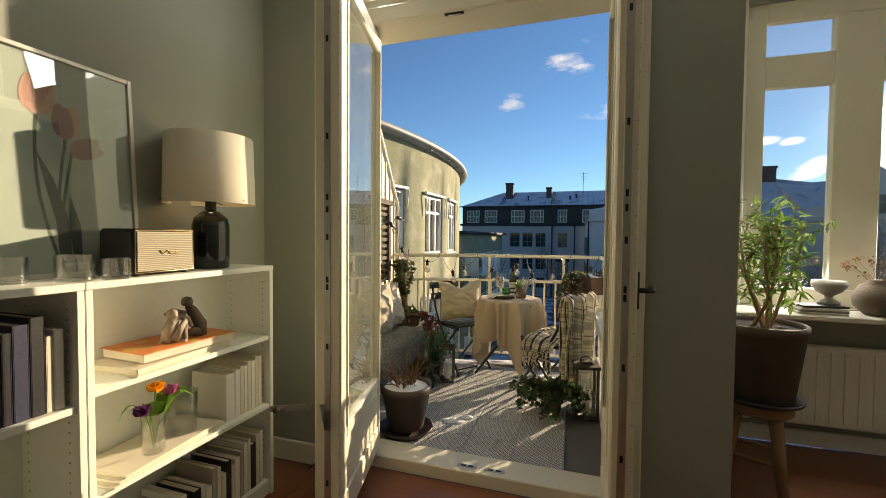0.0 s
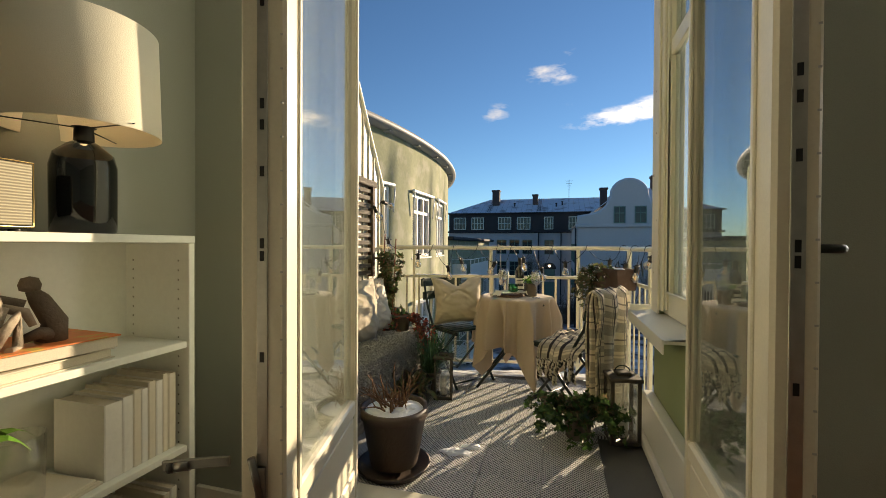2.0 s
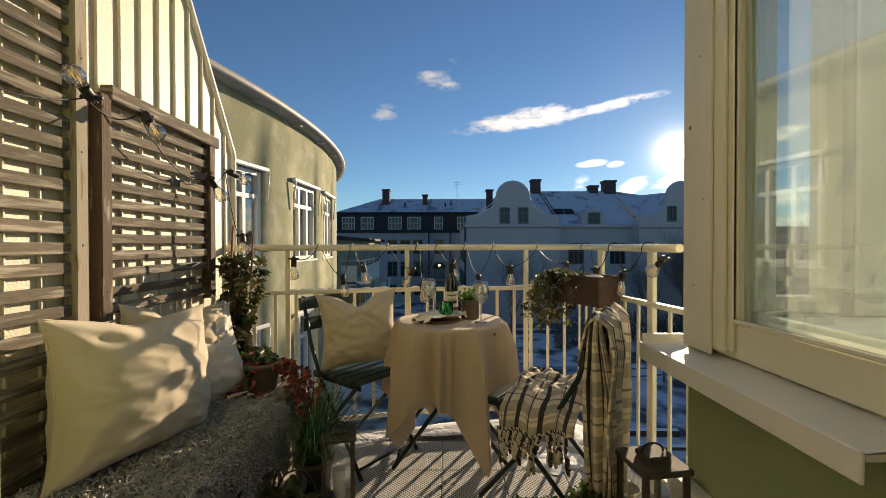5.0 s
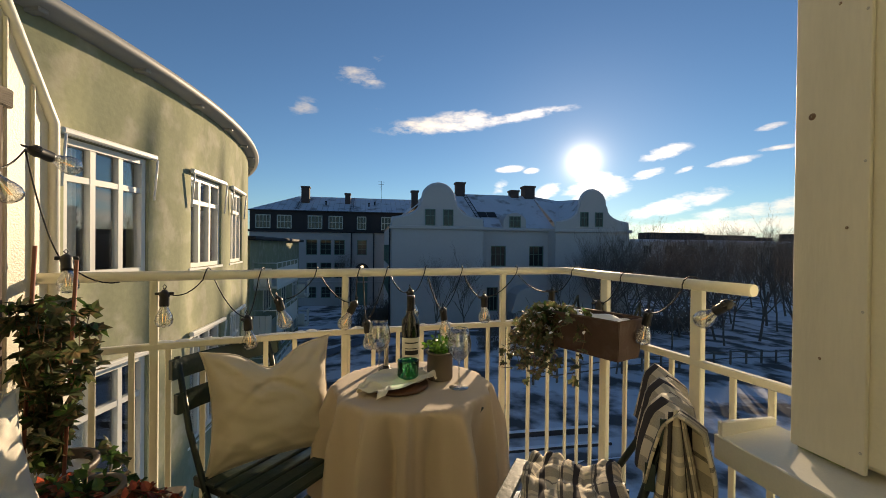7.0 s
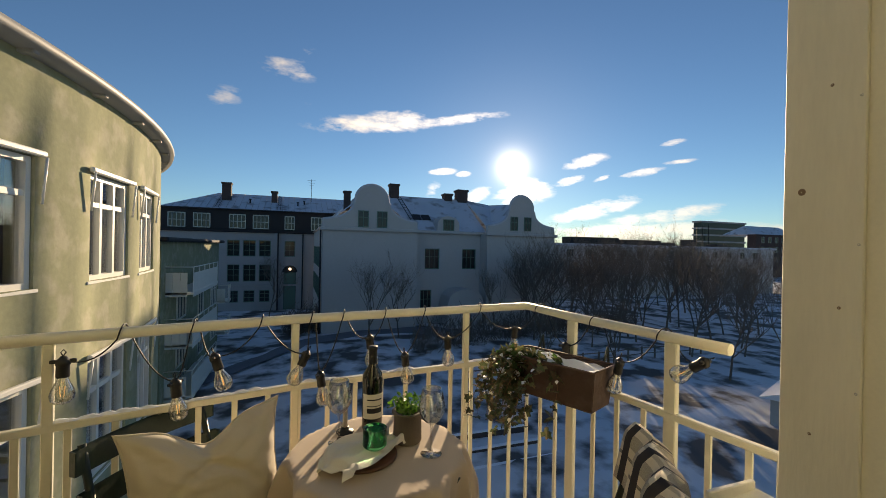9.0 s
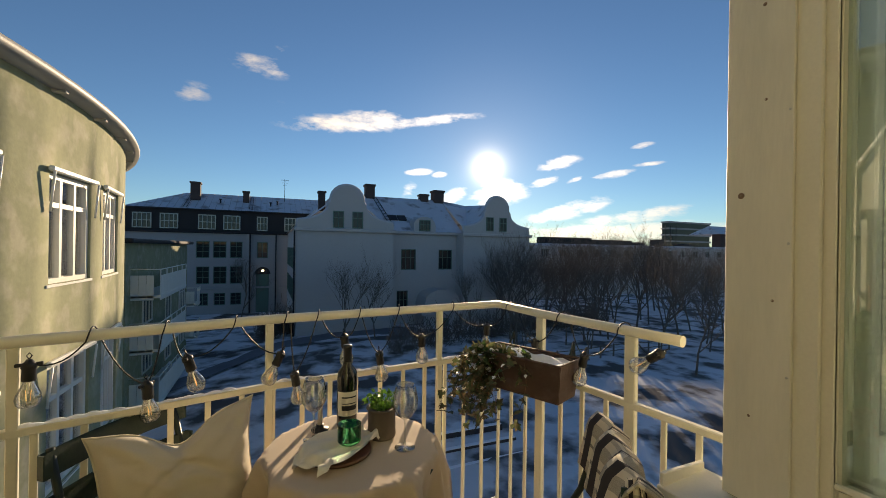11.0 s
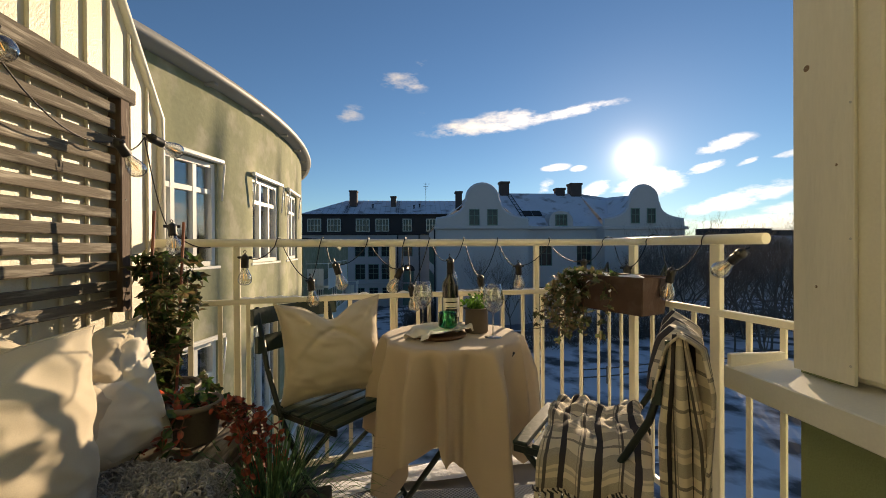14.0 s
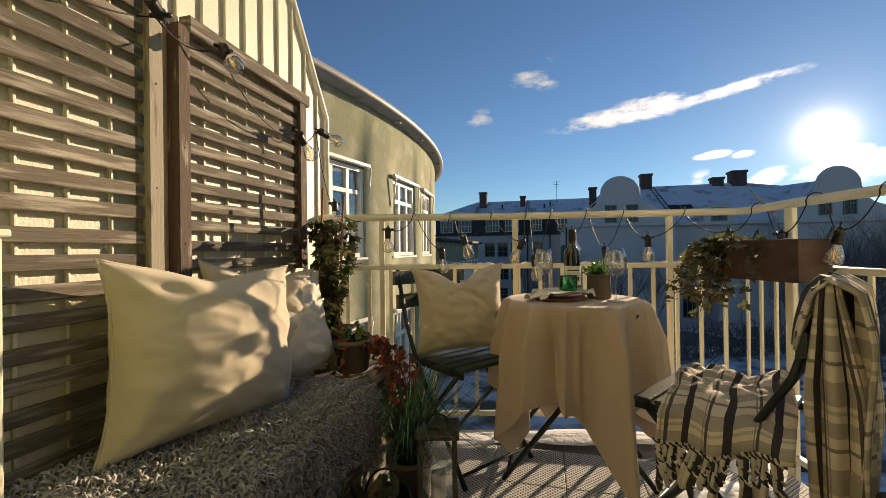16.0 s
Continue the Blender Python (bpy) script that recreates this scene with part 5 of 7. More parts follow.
tagged(part("brushwood", hedge, BARK), "bare brown brushwood in the snow", "shrub", kind="stuff")


# ---- balcony: wall trellis, bench, cushions ----
def trellis(y0, y1, z0, z1, pitch, label, posts):
    t = thing("trellis", label, "trellis", pose(-1.654, y0, 0), group="trellis panels on the cladding")
    w = y1 - y0
    for y, wood in zip((0.018, w - 0.018), posts):
        part("post", Mesh().box(0, 0.045, y - 0.024, y + 0.024, z0, z1 + 0.02, 0.004), wood, t)
        for k in range(int((z1 - z0) / 0.3)):
            part("screw", Mesh().box(0.0445, 0.0462, y - 0.003, y + 0.003, z0 + 0.1 + 0.3 * k, z0 + 0.106 + 0.3 * k, 0.0006), IRON, t)
    n = int((z1 - z0) / pitch)
    for k in range(n):
        z = z0 + 0.02 + k * pitch
        part("slat", Mesh().box(0.014, 0.028, 0.035, w - 0.035, z, z + pitch * rnd.uniform(0.545, 0.58), 0.003, pose(0, 0, rnd.uniform(-0.002, 0.002), rnd.uniform(-0.25, 0.25))), OLD_WOOD, t)
    return t


far_panel = trellis(3.285, 3.965, 0.86, 1.625, 0.0625, "weathered brown slatted trellis panel with a top rail", (DARK_WOOD, DARK_WOOD))
part("cap_rail", Mesh().box(0.005, 0.05, 0, 0.68, 1.628, 1.682, 0.004, pose(0, 0, 0.004, -1.2)), OLD_WOOD, far_panel)
trellis(2.46, 3.225, 0.42, 2.05, 0.0655, "tall weathered brown slatted trellis panel behind the bench", (OLD_WOOD, PALE_WOOD))
post = thing("cream_post", "slim cream-painted wooden post beside the bench", "post", pose(-1.53, 2.79, 0.0))
part("upright", Mesh().box(-0.012, 0.012, -0.02, 0.02, 0, 0.969, 0.003), CREAM, post)
part("cap", Mesh().box(-0.02, 0.02, -0.14, 0.03, 0.97, 0.985, 0.003), CREAM, post)

bench = thing("bench", "dark wooden storage bench along the trellis wall", "bench", pose(-1.60, 2.50, 0))
L, D, H = 1.58, 0.42, 0.42
for k in range(4):
    part("front_plank", Mesh().box(D - 0.022, D, 0, L, 0.03 + k * 0.095, 0.118 + k * 0.095, 0.004), OLD_WOOD, bench)
part("end_panel", Mesh().box(0, D - 0.023, 0, 0.02, 0.03, H - 0.03, 0.004), OLD_WOOD, bench)
part("end_panel", Mesh().box(0, D - 0.023, L - 0.02, L, 0.03, H - 0.03, 0.004), OLD_WOOD, bench)
for k in range(4):
    part("seat_plank", Mesh().box(0.0 + k * 0.108, 0.102 + k * 0.108, -0.01, L + 0.01, H - 0.026, H, 0.004), OLD_WOOD, bench)
for x in (0.03, D - 0.06):
    for y in (0.05, L - 0.05):
        part("leg", Mesh().box(x - 0.025, x + 0.025, y - 0.025, y + 0.025, 0, 0.4, 0.004), OLD_WOOD, bench)


# sheepskin: a soft sheet with many curled locks
skin = thing("sheepskin", "curly grey sheepskin spread over the bench", "sheepskin", pose(-1.60, 2.50, 0.425))


def skin_at(u, v):
    """u from the wall over the front edge, v along the bench."""
    wob = 0.03 * noise.noise(Vector((u * 3, v * 4, 2)))
    y = 0.02 + 1.12 * v + 0.02 * math.sin(u * 9)
    s = u * 0.66
    if s < 0.40:
        return Vector((0.03 + s, y, 0.016 + wob + 0.012 * math.sin(v * 9)))
    d = s - 0.40
    lip = 0.02 + 0.05 * math.sin(min(1, d / 0.06) * math.pi / 2)
    return Vector((0.425 + lip * 0.5, y, 0.016 + wob - max(0, d - 0.03) * (1 + 0.25 * math.sin(v * 14))))


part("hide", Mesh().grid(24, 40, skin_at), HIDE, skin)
locks = Mesh()
for k in range(17000):
    u, v = rnd.random(), rnd.random()
    p = skin_at(u, v)
    nrm = Vector((0, 0, 1)) if u * 0.66 < 0.40 else Vector((0.9, 0, 0.25))
    ax = (nrm + rv(0.7)).normalized()
    flow = (ax.cross(rv(1)) + Vector((0.25, -0.15, 0))).normalized()
    clump = 0.5 + 0.5 * noise.noise(Vector((u * 9, v * 17, 1.0)))
    ln, curl = rnd.uniform(0.002, 0.014 + 0.024 * clump), rnd.uniform(0.004, 0.0085)
    turn, thick = rnd.uniform(4.0, 8.5), rnd.uniform(0.0016, 0.0038)
    lock = [p - nrm * 0.006]
    for q in range(8):
        a = turn * q / 7
        lock.append(p + ax * (ln + curl * math.sin(a)) + flow * curl * (1 - math.cos(a)) + ax.cross(flow) * 0.0022 * q)
    locks.tube(lock, [thick, thick * 1.1, thick * 1.1, thick, thick, thick, thick * 0.85, thick * 0.6, 0.0008], 3, False)
tagged(part("fleece", locks, FUR, skin), kind="stuff")


def cushion(at, w, h, thick, material, label, seed, dent=0.10):
    """A soft square cushion standing in its local x-z plane."""
    t = thing("cushion", label, "cushion", at, group="cushions on the balcony")
    cov = Mesh()

    def side(sg):
        def fn(u, v):
            a, b = 2 * u - 1, 2 * v - 1
            full = (1 - abs(a) ** 2.3) * (1 - abs(b) ** 2.3)
            pin = 1 - 0.14 * (1 - b * b) ** 0.8 * abs(a) ** 2.5
            pin_z = 1 - 0.12 * (1 - a * a) ** 0.8 * abs(b) ** 2.5
            big_ = 0.011 * noise.noise(Vector((a * 1.6 + seed, b * 1.9, seed))) + 0.006 * noise.noise(Vector((a * 3.4 + b * 2, b * 5.5 - a + seed, seed)))
            rumple = 0.005 * (1 - abs(noise.noise(Vector((a * 2.0 - b * 0.7 + seed, b * 4.2 + a * 1.2, 3 * seed))))) ** 5
            pleat = 0.0
            for ca_, cb_ in ((-1, -1), (-1, 1), (1, -1), (1, 1)):
                dist = math.hypot(a - ca_, b - cb_)
                ang = math.atan2(b - cb_, a - ca_)
                pleat += 0.006 * math.sin(ang * 9 + seed * 3) * math.exp(-((dist - 0.45) / 0.33) ** 2)
            edge = 0.004 * math.sin(a * 14 + seed * 5) * max(0.0, abs(b) - 0.55) + 0.004 * math.sin(b * 12 + seed * 4) * max(0.0, abs(a) - 0.55)
            fold = 0.010 * math.exp(-((b - 0.55 + 1.1 * abs(a)) / 0.10) ** 2) * math.exp(-(a / 0.5) ** 2) if dent > 0.08 else 0.0
            crease = (big_ + rumple + pleat) * 0.5 - fold + edge * 2
            z = b * h / 2 * pin_z
            if b > 0:
                z -= dent * h * b * math.exp(-(a / 0.35) ** 2)
            return Vector((a * w / 2 * pin, sg * (thick / 2 * max(0, full) ** 0.60 + crease * min(1.0, full * 3) * 2), h / 2 + z))
        return fn
    cov.grid(64, 64, side(1))
    cov.grid(64, 64, side(-1))
    part("cover", cov, material, t)
    rim = []
    f = side(1)
    for k in range(29):
        rim.append(f(k / 28, 0))
    for k in range(1, 29):
        rim.append(f(1, k / 28))
    for k in range(1, 29):
        rim.append(f(1 - k / 28, 1))
    for k in range(1, 29):
        rim.append(f(0, 1 - k / 28))
    part("seam", Mesh().tube(rim, 0.004, 5, False), material, t)
    return t


cushion(pose(-1.435, 3.215, 0.43, -6, 4, 77), 0.56, 0.48, 0.27, LINEN, "large natural linen cushion leaning on the trellis", 1.3, 0.05)
cushion(pose(-1.49, 3.50, 0.445, -9, 6, 70), 0.45, 0.45, 0.16, LINEN, "natural linen cushion behind another", 4.1, 0.16)
cushion(pose(-1.44, 3.60, 0.445, -16, -4, 66), 0.44, 0.41, 0.18, LINEN_PALE, "pale cotton cushion on the bench", 7.7)


# ---- pots and plants ----
def pot(at, r_top, r_base, h, material, name="plant_pot", label="", fill=SOIL, rim=0.02, square=False, group=""):
    t = thing(name, label, "pot", at, group=group)
    n = 4 if square else 32
    prof = [(0.001, 0.0), (r_base, 0.0), (r_base + 0.004, 0.006), (r_top - 0.004, h - rim), (r_top + 0.004, h - rim + 0.003), (r_top + 0.004, h), (r_top - 0.01, h), (r_top - 0.016, h - 0.03), (r_base, 0.03), (0.001, 0.03)]
    part("body", Mesh().lathe(prof, n, smooth=not square), material, t)
    part("filling", Mesh().grid(14, 5, lambda u, v: ((r_top - 0.012) * v * math.cos(6.2832 * u), (r_top - 0.012) * v * math.sin(6.2832 * u), h - 0.028 + 0.012 * noise.noise(Vector((u * 5, v * 3, h))))), fill, t)
    return t


def foliage(t, name, points, material, length, width, spread=1.0, lobes=False):
    m_ = Mesh()
    for p, d in points:
        ln = length * rnd.uniform(0.6, 1.25)
        (m_.lobed if lobes else m_.leaf)(p, (Vector(d) + rv(0.7) * spread).normalized(), (Vector((0, 0, 1)) + rv(0.8)), ln, ln * width / length)
    return part(name, m_, material, t)


def stems(t, lines, r, material=None):
    for ln in lines:
        k = len(ln) - 1
        part("stem", Mesh().tube(ln, [r * (1 - 0.6 * i / k) for i in range(k + 1)], 5, False), material or TWIG, t)


def vine(p, d, n, step, drop, wander=0.5):
    pts = [Vector(p)]
    d = Vector(d)
    for _ in range(n):
        d = (d + rv(wander) * 0.6 + Vector((0, 0, -drop))).normalized()
        pts.append(pts[-1] + d * step)
    return pts


# big brown pot with snow and bare twigs
big = pot(pose(-0.885, 2.66, 0.035), 0.165, 0.115, 0.285, CLAY, label="large brown glazed pot filled with snow and bare twigs", fill=SNOW, rim=0.05)
part("saucer", Mesh().lathe([(0.001, -0.032), (0.16, -0.032), (0.185, 0.0), (0.175, 0.003), (0.155, -0.02), (0.001, -0.02)], 36), CLAY, big, "wet brown saucer")
part("snow", Mesh().grid(20, 7, lambda u, v: (0.15 * v * math.cos(6.2832 * u), 0.15 * v * math.sin(6.2832 * u), 0.262 + 0.022 * (1 - v * v) + 0.008 * noise.noise(Vector((u * 4, v * 4, 1))))), SNOW, big)
tw = []
for k in range(26):
    a, r0 = rnd.uniform(0, 6.28), rnd.uniform(0, 0.07)
    d = Vector((math.cos(a) * 0.5, math.sin(a) * 0.5, 1.0))
    tw.append(vine((r0 * math.cos(a), r0 * math.sin(a), 0.26), d, 6, rnd.uniform(0.022, 0.044), 0.06, 0.35))
stems(big, tw, 0.0055)
for k in range(20):
    ln = tw[k % 26]
    stems(big, [vine(ln[3], ln[4] - ln[3] + rv(0.015), 4, 0.028, 0.0, 0.45)], 0.0032)

# ivy on canes, on the bench end
iv = pot(pose(-1.47, 3.94, 0.42), 0.105, 0.078, 0.17, CLAY, label="dark clay pot of climbing ivy on the bench", fill=SNOW)
canes = [[(-0.05, -0.03, 0.15), (-0.02, -0.03, 0.80)], [(0.045, -0.02, 0.15), (0.075, -0.02, 0.76)]]
for c in canes:
    part("cane", Mesh().tube(c, 0.005, 6), mat("red_brown_cane", (0.28, 0.10, 0.06), 0.6), iv)
ring = [(0.09 * math.cos(a) * (1.1 if a > 1.5 else 0.9), 0.09 * math.sin(a), 0.38 + 0.16 * math.sin(a * 1.0 + 0.4)) for a in np.linspace(0, 6.28, 20)]
iv_lines = [vine((0, 0, 0.15), (rnd.uniform(-0.3, 0.3), rnd.uniform(-0.3, 0.3), 1), 11, 0.045, -0.16, 0.36) for _ in range(13)] + [[Vector(p) for p in ring]]
iv_lines += [vine((0.08 * math.cos(a), 0.08 * math.sin(a), 0.17), (math.cos(a), math.sin(a), 0.3), 5, 0.035, 0.35, 0.4) for a in (1.0, 3.0, 5.2)]
stems(iv, iv_lines, 0.0025)
pts = [(p + rv(0.012), rv(1) + Vector((0.3, -0.4, -0.2))) for ln in iv_lines for p in ln[1:] for _ in range(2)]
foliage(iv, "leaves", pts, IVY_DARK, 0.052, 0.060, lobes=True)
foliage(iv, "fresh_leaves", pts[::3], IVY, 0.050, 0.056, lobes=True)

# grey pot with red trailing plant
rp = pot(pose(-1.315, 3.83, 0.44), 0.082, 0.062, 0.13, GREY_POT, label="grey-brown clay pot with a red trailing plant on the bench")
rl = [vine((0, 0, 0.12), (math.cos(a), math.sin(a), 0.6), 7, 0.032, 0.30, 0.4) for a in np.linspace(0, 6.0, 13)] + [vine((0.06, -0.03, 0.12), (0.9, -0.3 + 0.12 * k, 0.5), 15, 0.034, 0.34, 0.35) for k in range(10)]
stems(rp, rl, 0.0018)
foliage(rp, "red_leaves", [(p, rv(1)) for ln in rl[5:] for p in ln[2:] for _ in range(3)], RED_LEAF, 0.030, 0.024)
foliage(rp, "green_leaves", [(p, rv(1)) for ln in rl[:10] for p in ln for _ in range(2)], IVY, 0.036, 0.03)

# grass pot, hellebore, dark pot on the floor
gp = pot(pose(-1.03, 3.72, 0.0), 0.085, 0.065, 0.17, GREY_POT, label="clay pot of long green grass on the floor")
gm = Mesh()
for k in range(430):
    a, r0 = rnd.uniform(0, 6.28), rnd.uniform(0, 0.06)
    out, hgt = rnd.uniform(0.03, 0.32), rnd.uniform(0.12, 0.32)
    c, s_ = math.cos(a), math.sin(a)
    side = Vector((-s_, c, 0)) * 0.0022
    line = [Vector((r0 * c, r0 * s_, 0.15)), Vector(((r0 + out * 0.3) * c, (r0 + out * 0.3) * s_, 0.15 + hgt * 0.6)), Vector(((r0 + out * 0.8) * c, (r0 + out * 0.8) * s_, 0.15 + hgt)), Vector(((r0 + out * 1.2) * c, (r0 + out * 1.2) * s_, 0.15 + hgt * 0.86))]
    gm.add([p + side * f for p, f in zip(line, (1, 1, 0.8, 0.1))] + [p - side * f for p, f in zip(line, (1, 1, 0.8, 0.1))], [(0, 1, 5, 4), (1, 2, 6, 5), (2, 3, 7, 6)])
part("grass_tuft", gm, GRASS, gp)
hb = pot(pose(-1.06, 3.28, 0.0), 0.10, 0.08, 0.16, BLACK, label="black pot with a broad-leaved dark plant beside the bench")
hl = [vine((0, 0, 0.14), (math.cos(a), math.sin(a), 0.8), 4, 0.04, 0.2, 0.3) for a in np.linspace(0, 6.0, 15)]
stems(hb, hl, 0.003)
foliage(hb, "leaves", [(p, ln[-1] - ln[0]) for ln in hl for p in ln[2:] for _ in range(2)], IVY_DARK, 0.10, 0.045, 0.5)
bk = thing("bucket", "small black metal bucket with a wire handle", "bucket", pose(-1.02, 3.47, 0.0))
part("body", Mesh().lathe([(0.001, 0.0), (0.055, 0.0), (0.075, 0.15), (0.08, 0.152), (0.08, 0.16), (0.07, 0.155), (0.05, 0.01), (0.001, 0.01)], 24), BLACK, bk)
part("handle", Mesh().tube([(0.076 * math.cos(a), 0.0, 0.15 + 0.10 * math.sin(a)) for a in np.linspace(0, math.pi, 15)], 0.004, 6), IRON, bk)

# trailing ivy on the floor
ip = pot(pose(0.03, 3.28, 0.0), 0.085, 0.065, 0.16, GREY_POT, label="pale clay pot overflowing with ivy on the floor")
il = [vine((0, 0, 0.16), (math.cos(a), math.sin(a), 0.9), 8, 0.038, 0.26, 0.4) for a in np.linspace(0, 6.2, 26)]
stems(ip, il, 0.002)
foliage(ip, "leaves", [(p + rv(0.02), rv(1) + Vector((0, 0, 0.3))) for ln in il for p in ln for _ in range(3)], IVY, 0.045, 0.050, lobes=True)
foliage(ip, "dark_leaves", [(p + rv(0.02), rv(1)) for ln in il for p in ln[:6] for _ in range(2)], IVY_DARK, 0.042, 0.046, lobes=True)


def lantern(at, w, h, label):
    t = thing("lantern", label, "lantern", at, group="wooden lanterns")
    b, q = w / 2, 0.012 + w * 0.04
    part("base", Mesh().box(-b, b, -b, b, 0.0, 0.025, 0.003), DARK_WOOD, t)
    for sx in (-1, 1):
        for sy in (-1, 1):
            part("corner_post", Mesh().box(sx * b - (q if sx > 0 else 0), sx * b + (0 if sx > 0 else q), sy * b - (q if sy > 0 else 0), sy * b + (0 if sy > 0 else q), 0.025, h * 0.82, 0.002), DARK_WOOD, t)
    part("roof", Mesh().box(-b - 0.008, b + 0.008, -b - 0.008, b + 0.008, h * 0.82, h * 0.87, 0.004).box(-b * 0.5, b * 0.5, -b * 0.5, b * 0.5, h * 0.87, h * 0.92, 0.006), DARK_WOOD, t)
    part("ring", Mesh().tube([(b * 0.5 * math.cos(a), 0.0, h * 0.92 + 0.07 * h * math.sin(a)) for a in np.linspace(0, math.pi, 13)], 0.004, 6), IRON, t)
    for ang in (0, 90, 180, 270):
        clear(part("pane", Mesh().box(-b + q, b - q, b - 0.008, b - 0.006, 0.026, h * 0.82, 0, pose(0, 0, 0, 0, 0, ang)), PANE, t))
    part("candle", Mesh().lathe([(0.001, 0.025), (w * 0.2, 0.025), (w * 0.2, h * 0.42), (w * 0.17, h * 0.425), (0.001, h * 0.41)], 20), WAX, t, "white pillar candle")
    return t


DARK_WOOD = mat("dark_weathered_wood", (0.085, 0.07, 0.05), 0.75, vary=0.3, scale=6, bump=0.3, grain=40, stretch=(4, 4, 1))
WAX = mat("white_wax", (0.8, 0.76, 0.68), 0.5, vary=0.04, sub=0.2)
lantern(pose(-0.905, 3.66, 0.0, 0, 0, 12), 0.135, 0.36, "small dark wooden lantern with a white candle")
lantern(pose(0.275, 3.31, 0.0, 0, 0, 8), 0.165, 0.44, "large dark wooden lantern with a white candle")
wc = thing("white_cup", "small white enamel pot standing by the railing", "pot", pose(0.31, 3.60, 0.0))
part("body", Mesh().lathe([(0.001, 0), (0.045, 0), (0.06, 0.11), (0.056, 0.11), (0.042, 0.01), (0.001, 0.01)], 24), WHITE, wc)

# ---- table laid for two ----
TX, TY, TZ, TR = -0.415, 4.11, 0.714, 0.276
table = thing("folding_table", "round folding table with dark green iron legs", "table", pose(TX, TY, 0))
part("tabletop", Mesh().lathe([(0.001, TZ - 0.03), (TR - 0.008, TZ - 0.03), (TR - 0.004, TZ - 0.025), (TR - 0.004, TZ - 0.006), (TR - 0.01, TZ - 0.004), (0.001, TZ - 0.004)], 48), GREEN_PAINT, table)
for s in (-1, 1):
    part("leg", Mesh().tube([(-0.29, s * 0.17, 0.0), (0.22, s * 0.17, TZ - 0.03)], 0.011, 8), IRON, table)
    part("leg", Mesh().tube([(0.29, s * 0.14, 0.0), (-0.22, s * 0.14, TZ - 0.03)], 0.011, 8), IRON, table)
part("crossbar", Mesh().tube([(-0.27, -0.17, 0.03), (-0.27, 0.17, 0.03)], 0.008, 6), IRON, table)

cloth = thing("tablecloth", "beige linen tablecloth with hanging pointed corners", "tablecloth", pose(TX, TY, TZ))
CA = radians(-22)


def cloth_at(u, v):
    a = 2 * math.pi * u
    c = max(abs(math.cos(a - CA)), abs(math.sin(a - CA)))
    reach = 0.665 / c
    s = v * reach
    if s <= TR:
        return Vector((s * math.cos(a), s * math.sin(a), 0.004))
    d = s - TR
    fold = (1 - 2 * abs(math.sin(a * 6 + 0.5 + 0.5 * math.sin(a * 3))) ** 0.8) * 0.8 + 0.18 * math.sin(a * 23 + 1.4 * math.sin(a * 4)) + math.sin(a * 5 + 0.5) * 0.4 + 0.3 * noise.noise(Vector((a * 3, 0, 4)))
    ease = min(1.0, d / 0.16) ** 0.8
    r = TR + 0.006 + 0.012 * min(1, d / 0.02) + fold * (0.062 + 0.06 * d) * ease + 0.05 * d
    return Vector((r * math.cos(a), r * math.sin(a), 0.004 - max(0.0, d - 0.008) * 0.98))


sheet = Mesh().grid(280, 46, cloth_at, close_u=True)
part("sheet", sheet, CLOTH, cloth)


def wine_glass(x, y):
    t = thing("wine_glass", "clear stemmed wine glass on the table", "glass", pose(x, y, TZ + 0.006), group="wine glasses")
    out = [(0.036, 0.0), (0.034, 0.002), (0.005, 0.006), (0.0035, 0.02), (0.0035, 0.085), (0.006, 0.095), (0.026, 0.11), (0.041, 0.135), (0.044, 0.158), (0.038, 0.19), (0.031, 0.215)]
    inn = [(0.0298, 0.215), (0.0366, 0.19), (0.0425, 0.158), (0.0394, 0.135), (0.0245, 0.112), (0.001, 0.10)]
    clear(part("glass_body", Mesh().lathe([(0.001, 0.0)] + out + inn, 36), WINE_GLASS, t))
    return t


wine_glass(-0.535, 4.20)
wine_glass(-0.255, 4.03)
bt = thing("wine_bottle", "dark wine bottle with a pale paper label", "bottle", pose(-0.405, 4.285, TZ + 0.005))
part("body", Mesh().lathe([(0.001, 0), (0.035, 0), (0.0375, 0.005), (0.0375, 0.185), (0.034, 0.205), (0.018, 0.228), (0.0145, 0.245), (0.0145, 0.29), (0.016, 0.292), (0.016, 0.302), (0.001, 0.303)], 32), mat("black_green_glass", (0.006, 0.008, 0.006), 0.06, vary=0.1, bump=0.0, spec=0.8), bt)
part("label", Mesh().grid(20, 2, lambda u, v: (0.0381 * math.cos(radians(-160 + 150 * u)), 0.0381 * math.sin(radians(-160 + 150 * u)), 0.045 + 0.09 * v)), mat("cream_paper", (0.72, 0.68, 0.58), 0.8, vary=0.05), bt)
for z, h in ((0.112, 0.005), (0.09, 0.003), (0.066, 0.018)):
    part("label_bar", Mesh().grid(12, 2, lambda u, v: (0.0385 * math.cos(radians(-130 + 90 * u)), 0.0385 * math.sin(radians(-130 + 90 * u)), z + h * v)), BLACK, bt)
part("capsule", Mesh().lathe([(0.0152, 0.235), (0.0156, 0.29), (0.0168, 0.292), (0.0168, 0.304), (0.001, 0.305)], 24), BLACK, bt)
hp = pot(pose(-0.305, 4.145, TZ + 0.005), 0.052, 0.046, 0.105, GREY_POT, "herb_pot", "grey clay pot of fresh green herbs on the table", rim=0.006)
hls = [vine((rnd.uniform(-0.02, 0.02), rnd.uniform(-0.02, 0.02), 0.09), (rnd.uniform(-0.8, 0.8), rnd.uniform(-0.8, 0.8), 1), 4, 0.016, 0.1, 0.4) for _ in range(24)]
stems(hp, hls[:10], 0.0012, GRASS)
